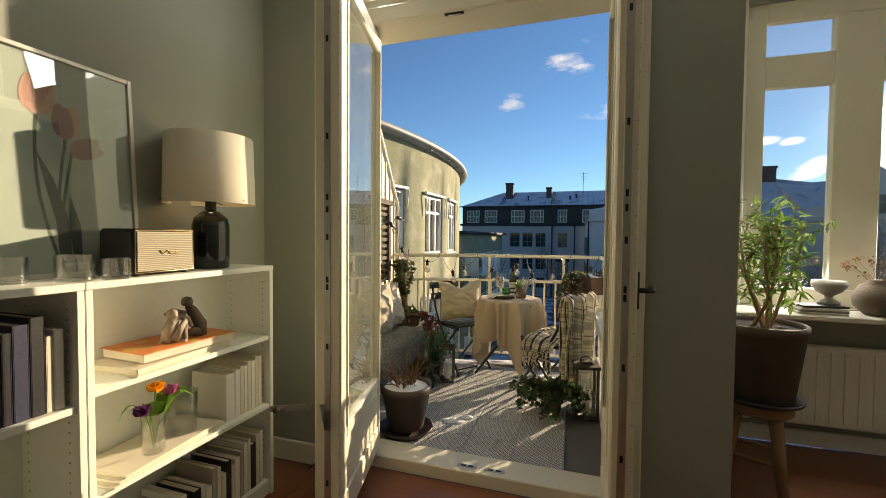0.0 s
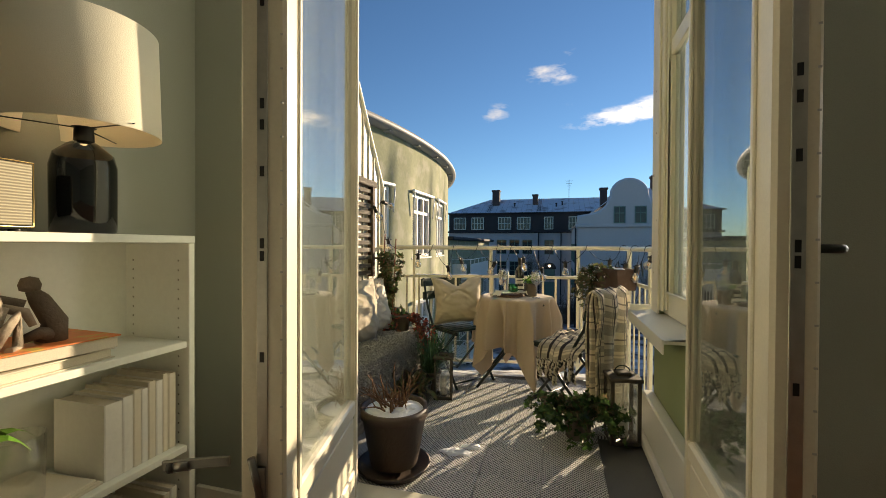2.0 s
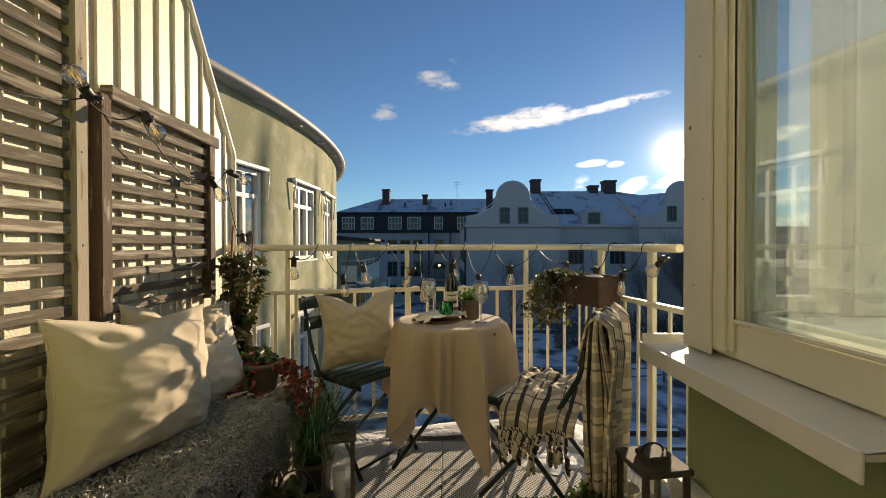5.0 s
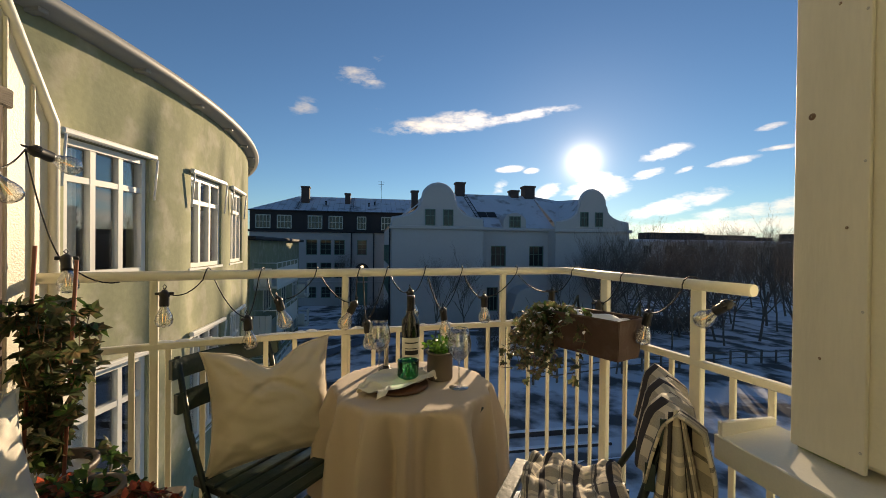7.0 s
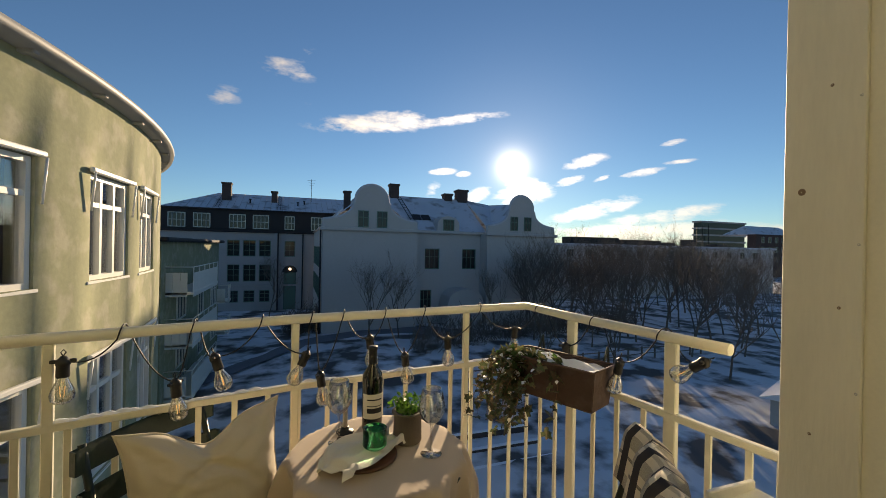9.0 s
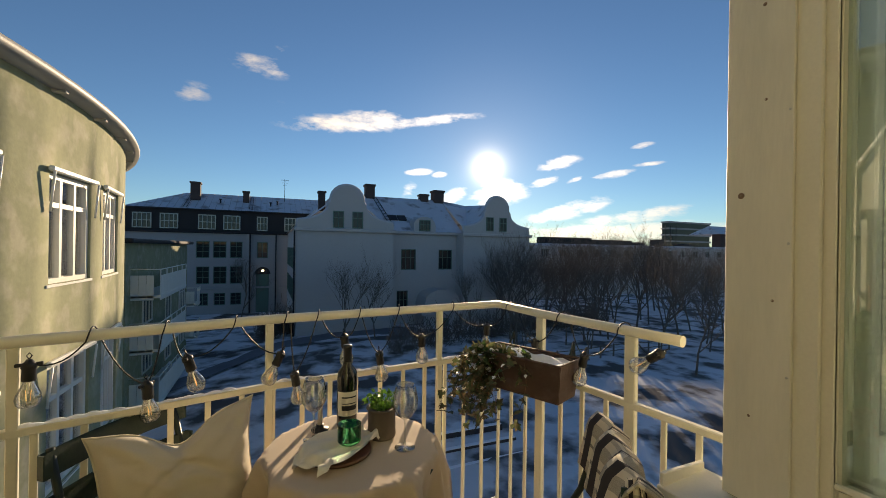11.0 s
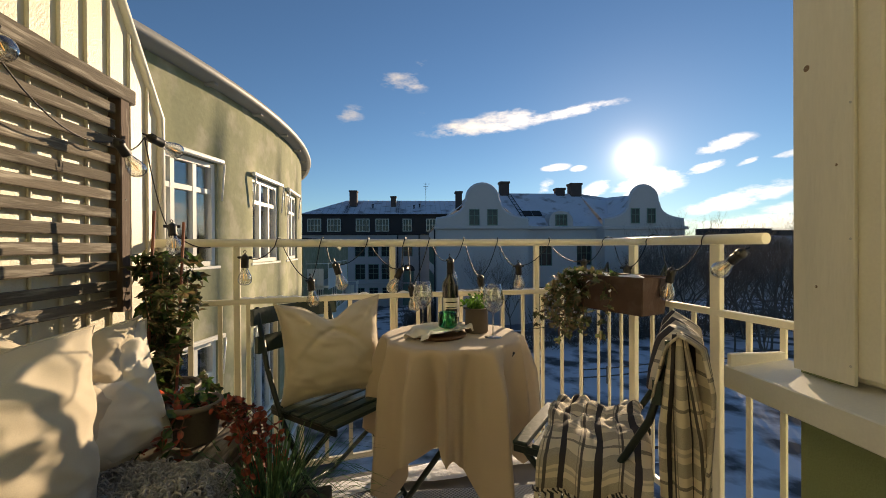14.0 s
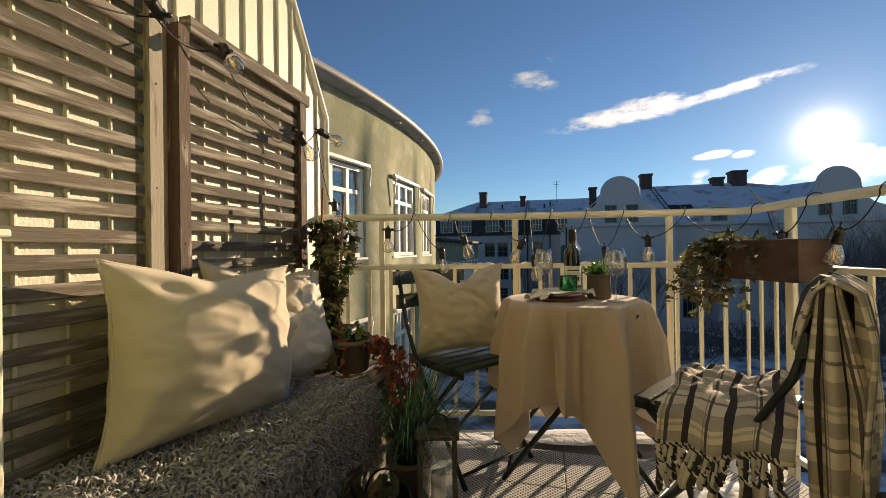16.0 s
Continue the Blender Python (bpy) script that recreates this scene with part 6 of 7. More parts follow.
foliage(hp, "leaves", [(p, rv(1) + Vector((0, 0, 0.5))) for ln in hls for p in ln[1:] for _ in range(2)], FRESH, 0.022, 0.016)
WALNUT = mat("dark_walnut", (0.11, 0.05, 0.025), 0.45, vary=0.3, scale=8, stretch=(1, 6, 1))
bd = thing("serving_board", "round dark wooden serving board", "board", pose(-0.47, 4.08, TZ + 0.005))
part("board", Mesh().lathe([(0.001, 0), (0.105, 0), (0.11, 0.004), (0.11, 0.01), (0.105, 0.014), (0.001, 0.014)], 40), WALNUT, bd)
nk = thing("napkin", "crumpled natural linen napkin on the serving board", "napkin", pose(-0.46, 4.07, TZ + 0.02, 0, 0, 30))
part("fabric", Mesh().grid(34, 20, lambda u, v: Vector(((u - 0.5) * 0.30 + 0.02 * math.sin(v * 8), (v - 0.5) * 0.15 * (1 + 0.4 * math.sin(u * 5)), 0.012 + 0.016 * abs(math.sin(v * 9 + u * 4)) + 0.012 * noise.noise(Vector((u * 5, v * 5, 3))) - (0.016 if abs(u - 0.5) > 0.38 else 0)))), LINEN_PALE, nk)
gt = thing("tealight_glass", "green ribbed glass tealight holder on the napkin", "candle holder", pose(-0.438, 4.05, TZ + 0.045))
prof = [(0.001, 0), (0.03, 0.0), (0.036, 0.006)]
for k in range(5):
    prof += [(0.0385, 0.012 + 0.009 * k), (0.0365, 0.0165 + 0.009 * k)]
prof += [(0.0375, 0.062), (0.034, 0.062), (0.033, 0.012), (0.001, 0.010)]
clear(part("cup", Mesh().lathe(prof, 32), glass_mat("green_glass", (0.01, 0.22, 0.06), 0.03), gt))
tp = thing("taper_candle", "slim white candle in a black holder", "candle", pose(-0.505, 4.27, TZ + 0.005))
part("holder", Mesh().lathe([(0.001, 0), (0.03, 0), (0.032, 0.004), (0.03, 0.008), (0.014, 0.01), (0.014, 0.022), (0.001, 0.022)], 24), BLACK, tp)
part("candle", Mesh().lathe([(0.001, 0.02), (0.009, 0.02), (0.008, 0.185), (0.001, 0.19)], 12), WAX, tp)


# ---- folding chairs ----
def folding_chair(at, label):
    """Seat faces +x in its own frame; origin on the floor under the seat's middle."""
    t = thing("folding_chair", label, "chair", at, group="folding chairs at the table")
    for k in range(6):
        x = -0.17 + k * 0.064
        part("seat_slat", Mesh().box(x, x + 0.05, -0.19, 0.19, 0.44, 0.456, 0.004), GREEN_PAINT, t)
    for s in (-1, 1):
        y = 0.175 * s
        part("seat_bearer", Mesh().box(-0.18, 0.20, y - 0.006, y + 0.006, 0.415, 0.44, 0.002), IRON, t)
        part("back_leg", Mesh().tube([(0.23, y * 1.12, 0.0), (-0.10, y * 1.08, 0.42), (-0.20, y * 1.05, 0.60), (-0.27, y * 1.05, 0.84)], 0.0105, 8), IRON, t)
        part("front_leg", Mesh().tube([(-0.24, y * 0.98, 0.0), (0.17, y * 0.98, 0.43)], 0.0105, 8), IRON, t)
    part("crossbar", Mesh().tube([(-0.21, -0.17, 0.03), (-0.21, 0.17, 0.03)], 0.007, 6), IRON, t)
    part("crossbar", Mesh().tube([(0.2, -0.19, 0.04), (0.2, 0.19, 0.04)], 0.007, 6), IRON, t)
    for z, x in ((0.66, -0.222), (0.77, -0.252)):
        part("back_slat", Mesh().grid(12, 2, lambda u, v: (x - 0.03 * math.sin(u * math.pi) - 0.012 * v, (u - 0.5) * 0.43, z + 0.065 * v)).grid(12, 2, lambda u, v: (x + 0.014 - 0.03 * math.sin(u * math.pi) - 0.012 * v, (u - 0.5) * 0.43, z + 0.065 * v)).box(x - 0.01, x + 0.012, -0.217, -0.213, z, z + 0.065).box(x - 0.01, x + 0.012, 0.213, 0.217, z, z + 0.065), GREEN_PAINT, t)
    return t


folding_chair(pose(-0.90, 4.12, 0, 0, 0, -38), "dark green slatted folding chair with a cushion on it")
folding_chair(pose(0.015, 3.745, 0, 0, 0, 145), "dark green slatted folding chair with a blanket over it")
cushion(pose(-0.895, 4.13, 0.458, -15, -3, 18), 0.45, 0.415, 0.19, LINEN, "natural linen cushion standing on a folding chair", 2.2, 0.16)

# plaid blanket over the chair
PLAID = pattern_mat("plaid_wool", "plaid", (0.74, 0.65, 0.50), (0.020, 0.015, 0.022), 3.6, 0.95, 0.1)
WOOL = mat("cream_wool", (0.66, 0.59, 0.48), 0.95, vary=0.15, scale=60, bump=0.3, grain=300)
DARK_WOOL = mat("dark_wool", (0.05, 0.045, 0.04), 0.95, vary=0.2, scale=40, bump=0.3, grain=300)
bl = thing("plaid_blanket", "beige wool blanket with black checks draped over the chair", "blanket", pose(0.015, 3.745, 0, 0, 0, 145))


def uv_sheet(name, nu, nv, fn, material, parent, su, sv):
    ob = part(name, Mesh().grid(nu, nv, fn), material, parent)
    me = ob.data
    uvl = me.uv_layers.new(name="weave")
    for lp in me.loops:
        i = lp.vertex_index
        uvl.data[lp.index].uv = ((i % nu) / (nu - 1) * su, (i // nu) / (nv - 1) * sv)
    sol = ob.modifiers.new("thickness", "SOLIDIFY")
    sol.thickness, sol.offset = 0.006, 1
    return ob


BACK = [(-0.30, 0.08), (-0.315, 0.30), (-0.32, 0.55), (-0.325, 0.72), (-0.310, 0.825), (-0.265, 0.853), (-0.236, 0.82), (-0.218, 0.74), (-0.208, 0.68)]


def polyline(pl, s):
    lens = [math.dist(a, b) for a, b in zip(pl, pl[1:])]
    s *= sum(lens)
    for (a, b), q in zip(zip(pl, pl[1:]), lens):
        if s <= q:
            return a[0] + (b[0] - a[0]) * s / q, a[1] + (b[1] - a[1]) * s / q
        s -= q
    return pl[-1]


def over_back(u, v):
    x, z = polyline(BACK, v)
    y = 0.035 + (u - 0.5) * (0.42 + 0.04 * (1 - v))
    x += 0.026 * math.sin(u * 17 + v * 1.5) * (1 - 0.5 * v) + 0.008 * math.sin(u * 31 + v * 4) * (1 - v) + 0.018 * noise.noise(Vector((u * 4, v * 4, 9)))
    z += 0.014 * noise.noise(Vector((u * 6, v * 3, 5))) - (0.05 * math.sin(u * 5) if v < 0.05 else 0)
    return Vector((x, y + 0.02 * math.sin(v * 5), z))


uv_sheet("back_drape", 44, 54, over_back, PLAID, bl, 0.8, 1.2)


def side_fold(u, v):
    """The bunched end of the blanket that closes the gap beside the back."""
    z = 0.855 - 0.79 * v
    inner = -0.258 + min(0.028, 0.09 * v) - 0.03 * max(0, v - 0.4)
    outer = -0.285 - 0.045 * min(1, v * 3) - 0.02 * v
    x = inner + (outer - inner) * u
    puff = math.sin(min(1, v * 7) * math.pi / 2)
    y = 0.203 + puff * (0.014 * math.sin(u * 15 + 2 * v) + 0.030 * math.sin(math.pi * u)) + 0.012 * noise.noise(Vector((u * 3, v * 4, 3)))
    return Vector((x, y, z - 0.03 * (u - 0.5) ** 2 * (1 - v)))


uv_sheet("side_drape", 36, 50, side_fold, PLAID, bl, 0.55, 1.1)


def over_seat(u, v):
    """Across the seat, then down over its side, shorter towards the back."""
    fall = 0.035 + 0.055 * min(1, u / 0.55) ** 1.3
    pl = [(-0.17, 0.476), (-0.05, 0.478), (0.08, 0.478), (0.17, 0.474), (0.213, 0.455), (0.228, 0.455 - fall * 0.5), (0.232, 0.455 - fall)]
    y, z = polyline(pl, v)
    x = -0.17 + u * 0.30 - 0.03 * v + 0.012 * math.sin(v * 6) - 0.03 * (v - 0.6) * (1 - u)
    fold = 0.034 * abs(noise.noise(Vector((u * 3.4, v * 3.8, 2)))) + 0.020 * abs(noise.noise(Vector((u * 8, v * 7, 4)))) + 0.014 * abs(math.sin(u * 7 + v * 5 + 1.5 * noise.noise(Vector((u * 2, v * 2, 6))))) + 0.03 * math.exp(-((u - 0.06) / 0.16) ** 2)
    if v < 0.58:
        z += fold
    else:
        k = min(1, (v - 0.58) / 0.15)
        z += fold * (1 - k)
        y += fold * 0.6 * k + 0.02 * k * math.sin(u * 13 + 1) + 0.012 * k
    return Vector((x, y, z))


uv_sheet("seat_drape", 48, 48, over_seat, PLAID, bl, 0.8, 0.8)
for k in range(26):
    u = 0.10 + 0.90 * k / 25 + rnd.uniform(-0.015, 0.015)
    p = over_seat(min(1, u), 1.0) + Vector((0, 0.004, 0.012))
    ln_ = rnd.uniform(0.09, 0.16)
    sway = Vector((rnd.uniform(-0.03, 0.03), rnd.uniform(-0.01, 0.02), 0))
    tassel = part("fringe", Mesh().tube([p, p + sway * 0.3 + Vector((0, 0.004, -ln_ * 0.25)), p + sway * 0.55 + Vector((0.005, 0, -ln_ * 0.55)), p + sway * 0.7 + Vector((0, 0, -ln_ * 0.62)), p + sway * 0.9 + Vector((0.003, 0, -ln_ * 0.85)), p + sway + Vector((0, 0, -ln_))], [0.005, 0.0065, 0.005, 0.009, 0.010, 0.006], 7), DARK_WOOL if k % 3 == 0 else WOOL, bl)
    tw_ = [p + sway * q + Vector((0.0075 * math.cos(q * 26), 0.0075 * math.sin(q * 26), -ln_ * q)) for q in np.linspace(0, 0.95, 22)]
    part("twist", Mesh().tube(tw_, 0.0028, 5), WOOL if k % 3 == 0 else DARK_WOOL, tassel)

# ---- planter box on the rail ----
pb = thing("planter_box", "rusty brown metal planter box with snowy ivy on the railing", "planter", pose(0.325, 4.165, 0.805, 0, 0, 114))
BL, BW, BH = 0.20, 0.088, 0.15


def slab(m_, a, b, c, d, th):
    a, b, c, d = map(Vector, (a, b, c, d))
    n_ = (b - a).cross(d - a).normalized() * th
    return m_.add([a, b, c, d, a + n_, b + n_, c + n_, d + n_], [(0, 1, 2, 3), (7, 6, 5, 4), (0, 4, 5, 1), (1, 5, 6, 2), (2, 6, 7, 3), (3, 7, 4, 0)])


tb = 0.78
box_ = Mesh()
slab(box_, (-BL * 0.92, -BW * tb, 0), (BL * 0.92, -BW * tb, 0), (BL, -BW, BH), (-BL, -BW, BH), 0.003)
slab(box_, (-BL * 0.92, BW * tb, 0), (-BL, BW, BH), (BL, BW, BH), (BL * 0.92, BW * tb, 0), 0.003)
slab(box_, (BL * 0.92, -BW * tb, 0), (BL * 0.92, BW * tb, 0), (BL, BW, BH), (BL, -BW, BH), 0.003)
slab(box_, (-BL * 0.92, -BW * tb, 0), (-BL, -BW, BH), (-BL, BW, BH), (-BL * 0.92, BW * tb, 0), 0.003)
box_.box(-BL * 0.92, BL * 0.92, -BW * tb, BW * tb, -0.003, 0.0)
part("body", box_, RUST, pb)
part("rim", Mesh().tube([(-BL, -BW, BH), (BL, -BW, BH), (BL, BW, BH), (-BL, BW, BH), (-BL, -BW, BH)], 0.005, 6), RUST, pb)
part("snow", Mesh().grid(30, 10, lambda u, v: ((u - 0.5) * 2 * (BL - 0.004), (v - 0.5) * 2 * (BW - 0.004), BH - 0.010 + 0.035 * noise.noise(Vector((u * 5, v * 3, 1))))), SNOW, pb)
pl_ = [vine((BL * rnd.uniform(-0.05, 1.0), rnd.uniform(-0.03, 0.085), BH - 0.01), (rnd.uniform(-0.2, 0.8), rnd.uniform(-0.2, 1.0), 0.35), 11, 0.03, 0.34, 0.4) for _ in range(32)]
stems(pb, pl_, 0.0018)
foliage(pb, "leaves", [(p + rv(0.015), rv(1)) for ln in pl_ for p in ln[1:] + ln[1:6]], IVY_DARK, 0.038, 0.042, lobes=True)
foliage(pb, "fresh_leaves", [(p, rv(1)) for ln in pl_ for p in ln[1:4]], IVY, 0.038, 0.042, lobes=True)
tagged(foliage(pb, "snow_clump", [(p + Vector((0, 0, 0.01)), rv(1)) for ln in pl_ for p in ln[1:7:2]], SNOW, 0.028, 0.028), kind="stuff")
for bx in (0.15, -0.15):
    part("bracket", Mesh().tube([(bx, -BW, 0.13), (bx, -BW - 0.045, 0.20), (bx, -BW - 0.06, 0.10)], 0.006, 6), IRON, pb)

# ---- string lights ----
FILAMENT = glow_mat("filament", (1.0, 0.55, 0.2), 0.35)
sl = thing("string_lights", "black cable with clear filament bulbs wound along the railing", "string lights")


def bulb(top, way):
    """A socket and a pear-shaped bulb hanging from top along way."""
    way = Vector(way).normalized()
    rot = way.to_track_quat("-Z", "Y").to_matrix().to_4x4()
    at = Matrix.Translation(top) @ rot
    so = part("socket", Mesh().lathe([(0.001, 0.012), (0.006, 0.012), (0.012, 0.004), (0.017, 0.0), (0.018, -0.012), (0.0155, -0.016), (0.0165, -0.045), (0.015, -0.05), (0.001, -0.05)], 16).tube([(0, 0.003, 0.012), (0.006, 0, 0.022), (0, 0, 0.030), (-0.006, 0, 0.022), (0, 0, 0.012)], 0.0018, 5).box(-0.03, 0.03, -0.006, 0.006, -0.008, 0.002, 0.002), BLACK, sl, at=at)
    clear(part("bulb", Mesh().lathe([(0.012, -0.05), (0.014, -0.056), (0.019, -0.068), (0.0265, -0.084), (0.0295, -0.098), (0.027, -0.113), (0.018, -0.123), (0.001, -0.1275), (0.001, -0.1262), (0.0172, -0.1218), (0.0258, -0.1125), (0.0282, -0.098), (0.0253, -0.0845), (0.0179, -0.0685), (0.0129, -0.0565), (0.011, -0.05)], 20), BULB, so))
    part("stalk", Mesh().tube([(0, 0, -0.05), (0, 0, -0.085)], 0.0025, 5), WHITE, so)
    part("filament", Mesh().tube([(-0.006, 0, -0.075), (-0.004, 0, -0.105)], 0.0012, 4).tube([(0.006, 0, -0.075), (0.004, 0, -0.105)], 0.0012, 4), FILAMENT, so)


line_len = sum(math.dist(a, b) for a, b in zip(RAIL_LINE, RAIL_LINE[1:]))
# distance along the rail, drop below it, and lean of each lamp
LAMPS = [(0.50, 0.06, 0.0), (0.775, 0.17, 0.1), (0.887, 0.10, 0.3), (1.205, 0.13, -0.5), (1.255, 0.215, 0.15), (1.452, 0.085, 0.1), (1.61, 0.175, 0.1), (1.817, 0.12, 0.0), (2.19, 0.10, -0.1), (2.62, 0.12, 0.3), (2.893, 0.12, -0.15), (3.20, 0.045, -1.3)]
prev = None
for d, drop, lean in LAMPS:
    x, y, a = along(RAIL_LINE, d)
    ca, sa = math.cos(radians(a)), math.sin(radians(a))
    inward = Vector((sa, -ca, 0)) * 0.03
    p = Vector((x, y, RAIL_Z - drop)) + inward
    bulb(p, Vector((ca * lean, sa * lean, -1)) + inward * 3)
    if prev is not None:
        # the cable goes over the rail halfway
        mx, my, ma = along(RAIL_LINE, (d + prev[0]) / 2)
        over = [Vector((mx + 0.028 * math.sin(radians(ma)) * math.cos(q) , my - 0.028 * math.cos(radians(ma)) * math.cos(q), RAIL_Z + 0.028 * math.sin(q))) for q in np.linspace(-0.6, 3.6, 9)]
        for k_, o in enumerate(over):
            o += Vector((math.cos(radians(ma)), math.sin(radians(ma)), 0)) * (k_ - 4) * 0.004
        part("cable", Mesh().tube(arc(prev[1], over[0], 0.03, 8) + over[1:-1] + arc(over[-1], p, 0.035, 8), 0.0024, 6), WIRE, sl)
    prev = (d, p)
# the cable goes on along the trellis
spots = [(-1.585, 2.62, 1.62), (-1.555, 3.16, 1.58), (-1.555, 3.38, 1.60), (-1.57, 3.82, 1.44), (-1.57, 3.99, 1.50), (-1.585, 4.15, 1.18)]
for k, p in enumerate(spots):
    if k:
        bulb(Vector(p) + Vector((0.02, 0, 0)), ((0.35, -0.5, -0.25), (0.25, -0.9, 0.35), (0.5, -0.2, -0.6), (0.3, 0.6, -0.9), (0.3, 0.6, -0.2), (0.3, -0.4, -0.9))[k])
        part("cable", Mesh().tube(arc(spots[k - 1], p, 0.08 if k in (1, 3) else 0.04, 12), 0.0024, 6), WIRE, sl)
part("cable", Mesh().tube(arc(spots[-1], prev and (-1.45, 4.23, 1.09), 0.03, 8), 0.0024, 6), WIRE, sl)

# ---- snow left on the balcony ----
for k, (x, y, rx, ry) in enumerate(((-0.25, 4.42, 0.75, 0.09), (-1.05, 4.22, 0.35, 0.10), (0.28, 4.35, 0.16, 0.2), (-0.62, 2.9, 0.10, 0.05), (-0.55, 2.98, 0.07, 0.04), (0.3, 3.45, 0.1, 0.14), (-1.0, 2.95, 0.1, 0.14), (0.12, 4.0, 0.2, 0.12))):
    pp = Mesh().grid(36, 8, lambda u, v: (rx * v * (0.85 + 0.3 * noise.noise(Vector((math.cos(6.28 * u) * 2, math.sin(6.28 * u) * 2, k * 3.1)))) * math.cos(6.2832 * u), ry * v * (0.85 + 0.4 * noise.noise(Vector((math.cos(6.28 * u) * 2, math.sin(6.28 * u) * 2, k * 5.7)))) * math.sin(6.2832 * u), (1 - v ** 3) * 0.010 + 0.006 * noise.noise(Vector((u * 9, v * 4, k)))), close_u=True)
    sp = part("snow_patch", pp, SNOW, at=pose(x, y, 0.001, 0, 0, 10))
    tagged(sp, "thin patch of snow on the balcony floor", "snow")
rs = Mesh()
for (x0, y0), (x1, y1) in zip(RAIL_LINE[1:4], RAIL_LINE[2:5]):
    for k in range(22):
        q = (k + rnd.random()) / 22
        if noise.noise(Vector((x0 + (x1 - x0) * q, 3.3, 0.0)) * 4) > -0.15:
            h_ = rnd.uniform(0.004, 0.011)
            px, py = x0 + (x1 - x0) * q, y0 + (y1 - y0) * q
            rs.grid(8, 4, lambda u, v: (px + 0.03 * v * math.cos(6.28 * u), py + 0.012 * v * math.sin(6.28 * u), 0.8585 + h_ * (1 - v * v)), close_u=True)
tagged(part("rail_snow", rs, SNOW), "snow lying on the lower rail", "snow", kind="stuff")

# ---- room: bookcases and what stands on them ----
FX, BKX, SZ = -1.268, -1.552, 1.135


def bookcase(y0, y1, shelves, label):
    t = thing("bookcase", label, "bookcase", pose(BKX, y0, 0), group="white bookcases")
    d, w = FX - BKX, y1 - y0
    part("side", Mesh().box(0, d, 0, 0.022, 0.0, SZ - 0.001, 0.002), SHELF, t)
    part("side", Mesh().box(0, d, w - 0.022, w, 0.0, SZ - 0.001, 0.002), SHELF, t)
    part("top", Mesh().box(0, d + 0.002, 0.0, w, SZ, SZ + 0.024, 0.002), SHELF, t)
    part("back_panel", Mesh().box(0.002, 0.008, 0.022, w - 0.022, 0.02, SZ - 0.001), SHELF, t)
    part("plinth", Mesh().box(d - 0.03, d - 0.012, 0.022, w - 0.022, 0, 0.07, 0.002), SHELF, t)
    for z in (0.075, *shelves):
        part("shelf", Mesh().box(0.009, d - 0.008, 0.0225, w - 0.0225, z - 0.022, z, 0.002), SHELF, t)
    hol = Mesh()
    for z in np.arange(0.18, 1.08, 0.032):
        for x in (0.04, d - 0.045):
            hol.box(x - 0.0025, x + 0.0025, w - 0.0225, w - 0.0218, z - 0.0025, z + 0.0025)
    tagged(part("peg_hole_row", hol, DARK_WOOD, t), kind="stuff")
    return t


SH1, SH2 = 0.81, 0.464
bookcase(1.005, 1.835, (SH1, SH2), "white bookcase with books, vase and small sculpture")
bookcase(0.17, 1.003, (0.78, 0.43), "white bookcase full of dark books")


def book(y, w, h, d, x_front, z, material, label, lean=0.0, page=None):
    b_ = thing("book", label, "book", pose(x_front - d, y, z, lean), group="books on the shelves")
    part("front_cover", Mesh().box(0, d, 0, 0.0025, 0, h, 0.001), material, b_)
    part("back_cover", Mesh().box(0, d, w - 0.0025, w, 0, h, 0.001), material, b_)
    part("spine", Mesh().box(d - 0.003, d, 0.0025, w - 0.0025, 0, h, 0.001), material, b_)
    part("page_block", Mesh().box(0.004, d - 0.003, 0.0025, w - 0.0025, 0.004, h - 0.004), PAPER, b_)
    return b_


PAPER = mat("book_pages", (0.72, 0.66, 0.53), 0.9, vary=0.06, scale=30, grain=300, grain_vary=0.15)
COVERS = [mat("book_cover_%s" % n_, c, 0.5, vary=0.08, scale=8) for n_, c in (("white", (0.78, 0.76, 0.70)), ("cream", (0.70, 0.64, 0.52)), ("black", (0.02, 0.02, 0.025)), ("navy", (0.03, 0.035, 0.07)), ("grey", (0.25, 0.25, 0.27)), ("taupe", (0.42, 0.36, 0.29)), ("pink", (0.6, 0.42, 0.42)))]
# white books with page fronts on the middle shelf, cream row at the bottom
y = 1.795
for k, (w, h, c) in enumerate(((0.026, 0.245, 1), (0.018, 0.25, 1), (0.022, 0.235, 0), (0.024, 0.24, 1), (0.02, 0.225, 0), (0.024, 0.23, 1), (0.03, 0.22, 0), (0.05, 0.215, 0))):
    y -= w + 0.001
    book(y, w, h, 0.20, FX - 0.035, SH2 + 0.001, COVERS[c], "white book standing with its pages forward")
y = 1.795
for k in range(19):
    w, h = rnd.uniform(0.018, 0.034), rnd.uniform(0.22, 0.29) - (0.006 * k)
    y -= w + 0.0015
    if y < 1.2:
        break
    book(y, w, h, 0.21, FX - 0.03, 0.076, COVERS[(0, 1, 2, 1, 0, 5)[k % 6]], "pale magazine file book on the bottom shelf")
y = 0.965
for k in range(16):
    w, h = rnd.uniform(0.016, 0.04), rnd.uniform(0.22, 0.29)
    y -= w + 0.002
    book(y, w, h, 0.20, FX - 0.03, 0.781, COVERS[(0, 1, 2, 3, 2, 3, 4, 2, 3, 2, 1, 2)[k % 12]], "dark hardback standing on the shelf")
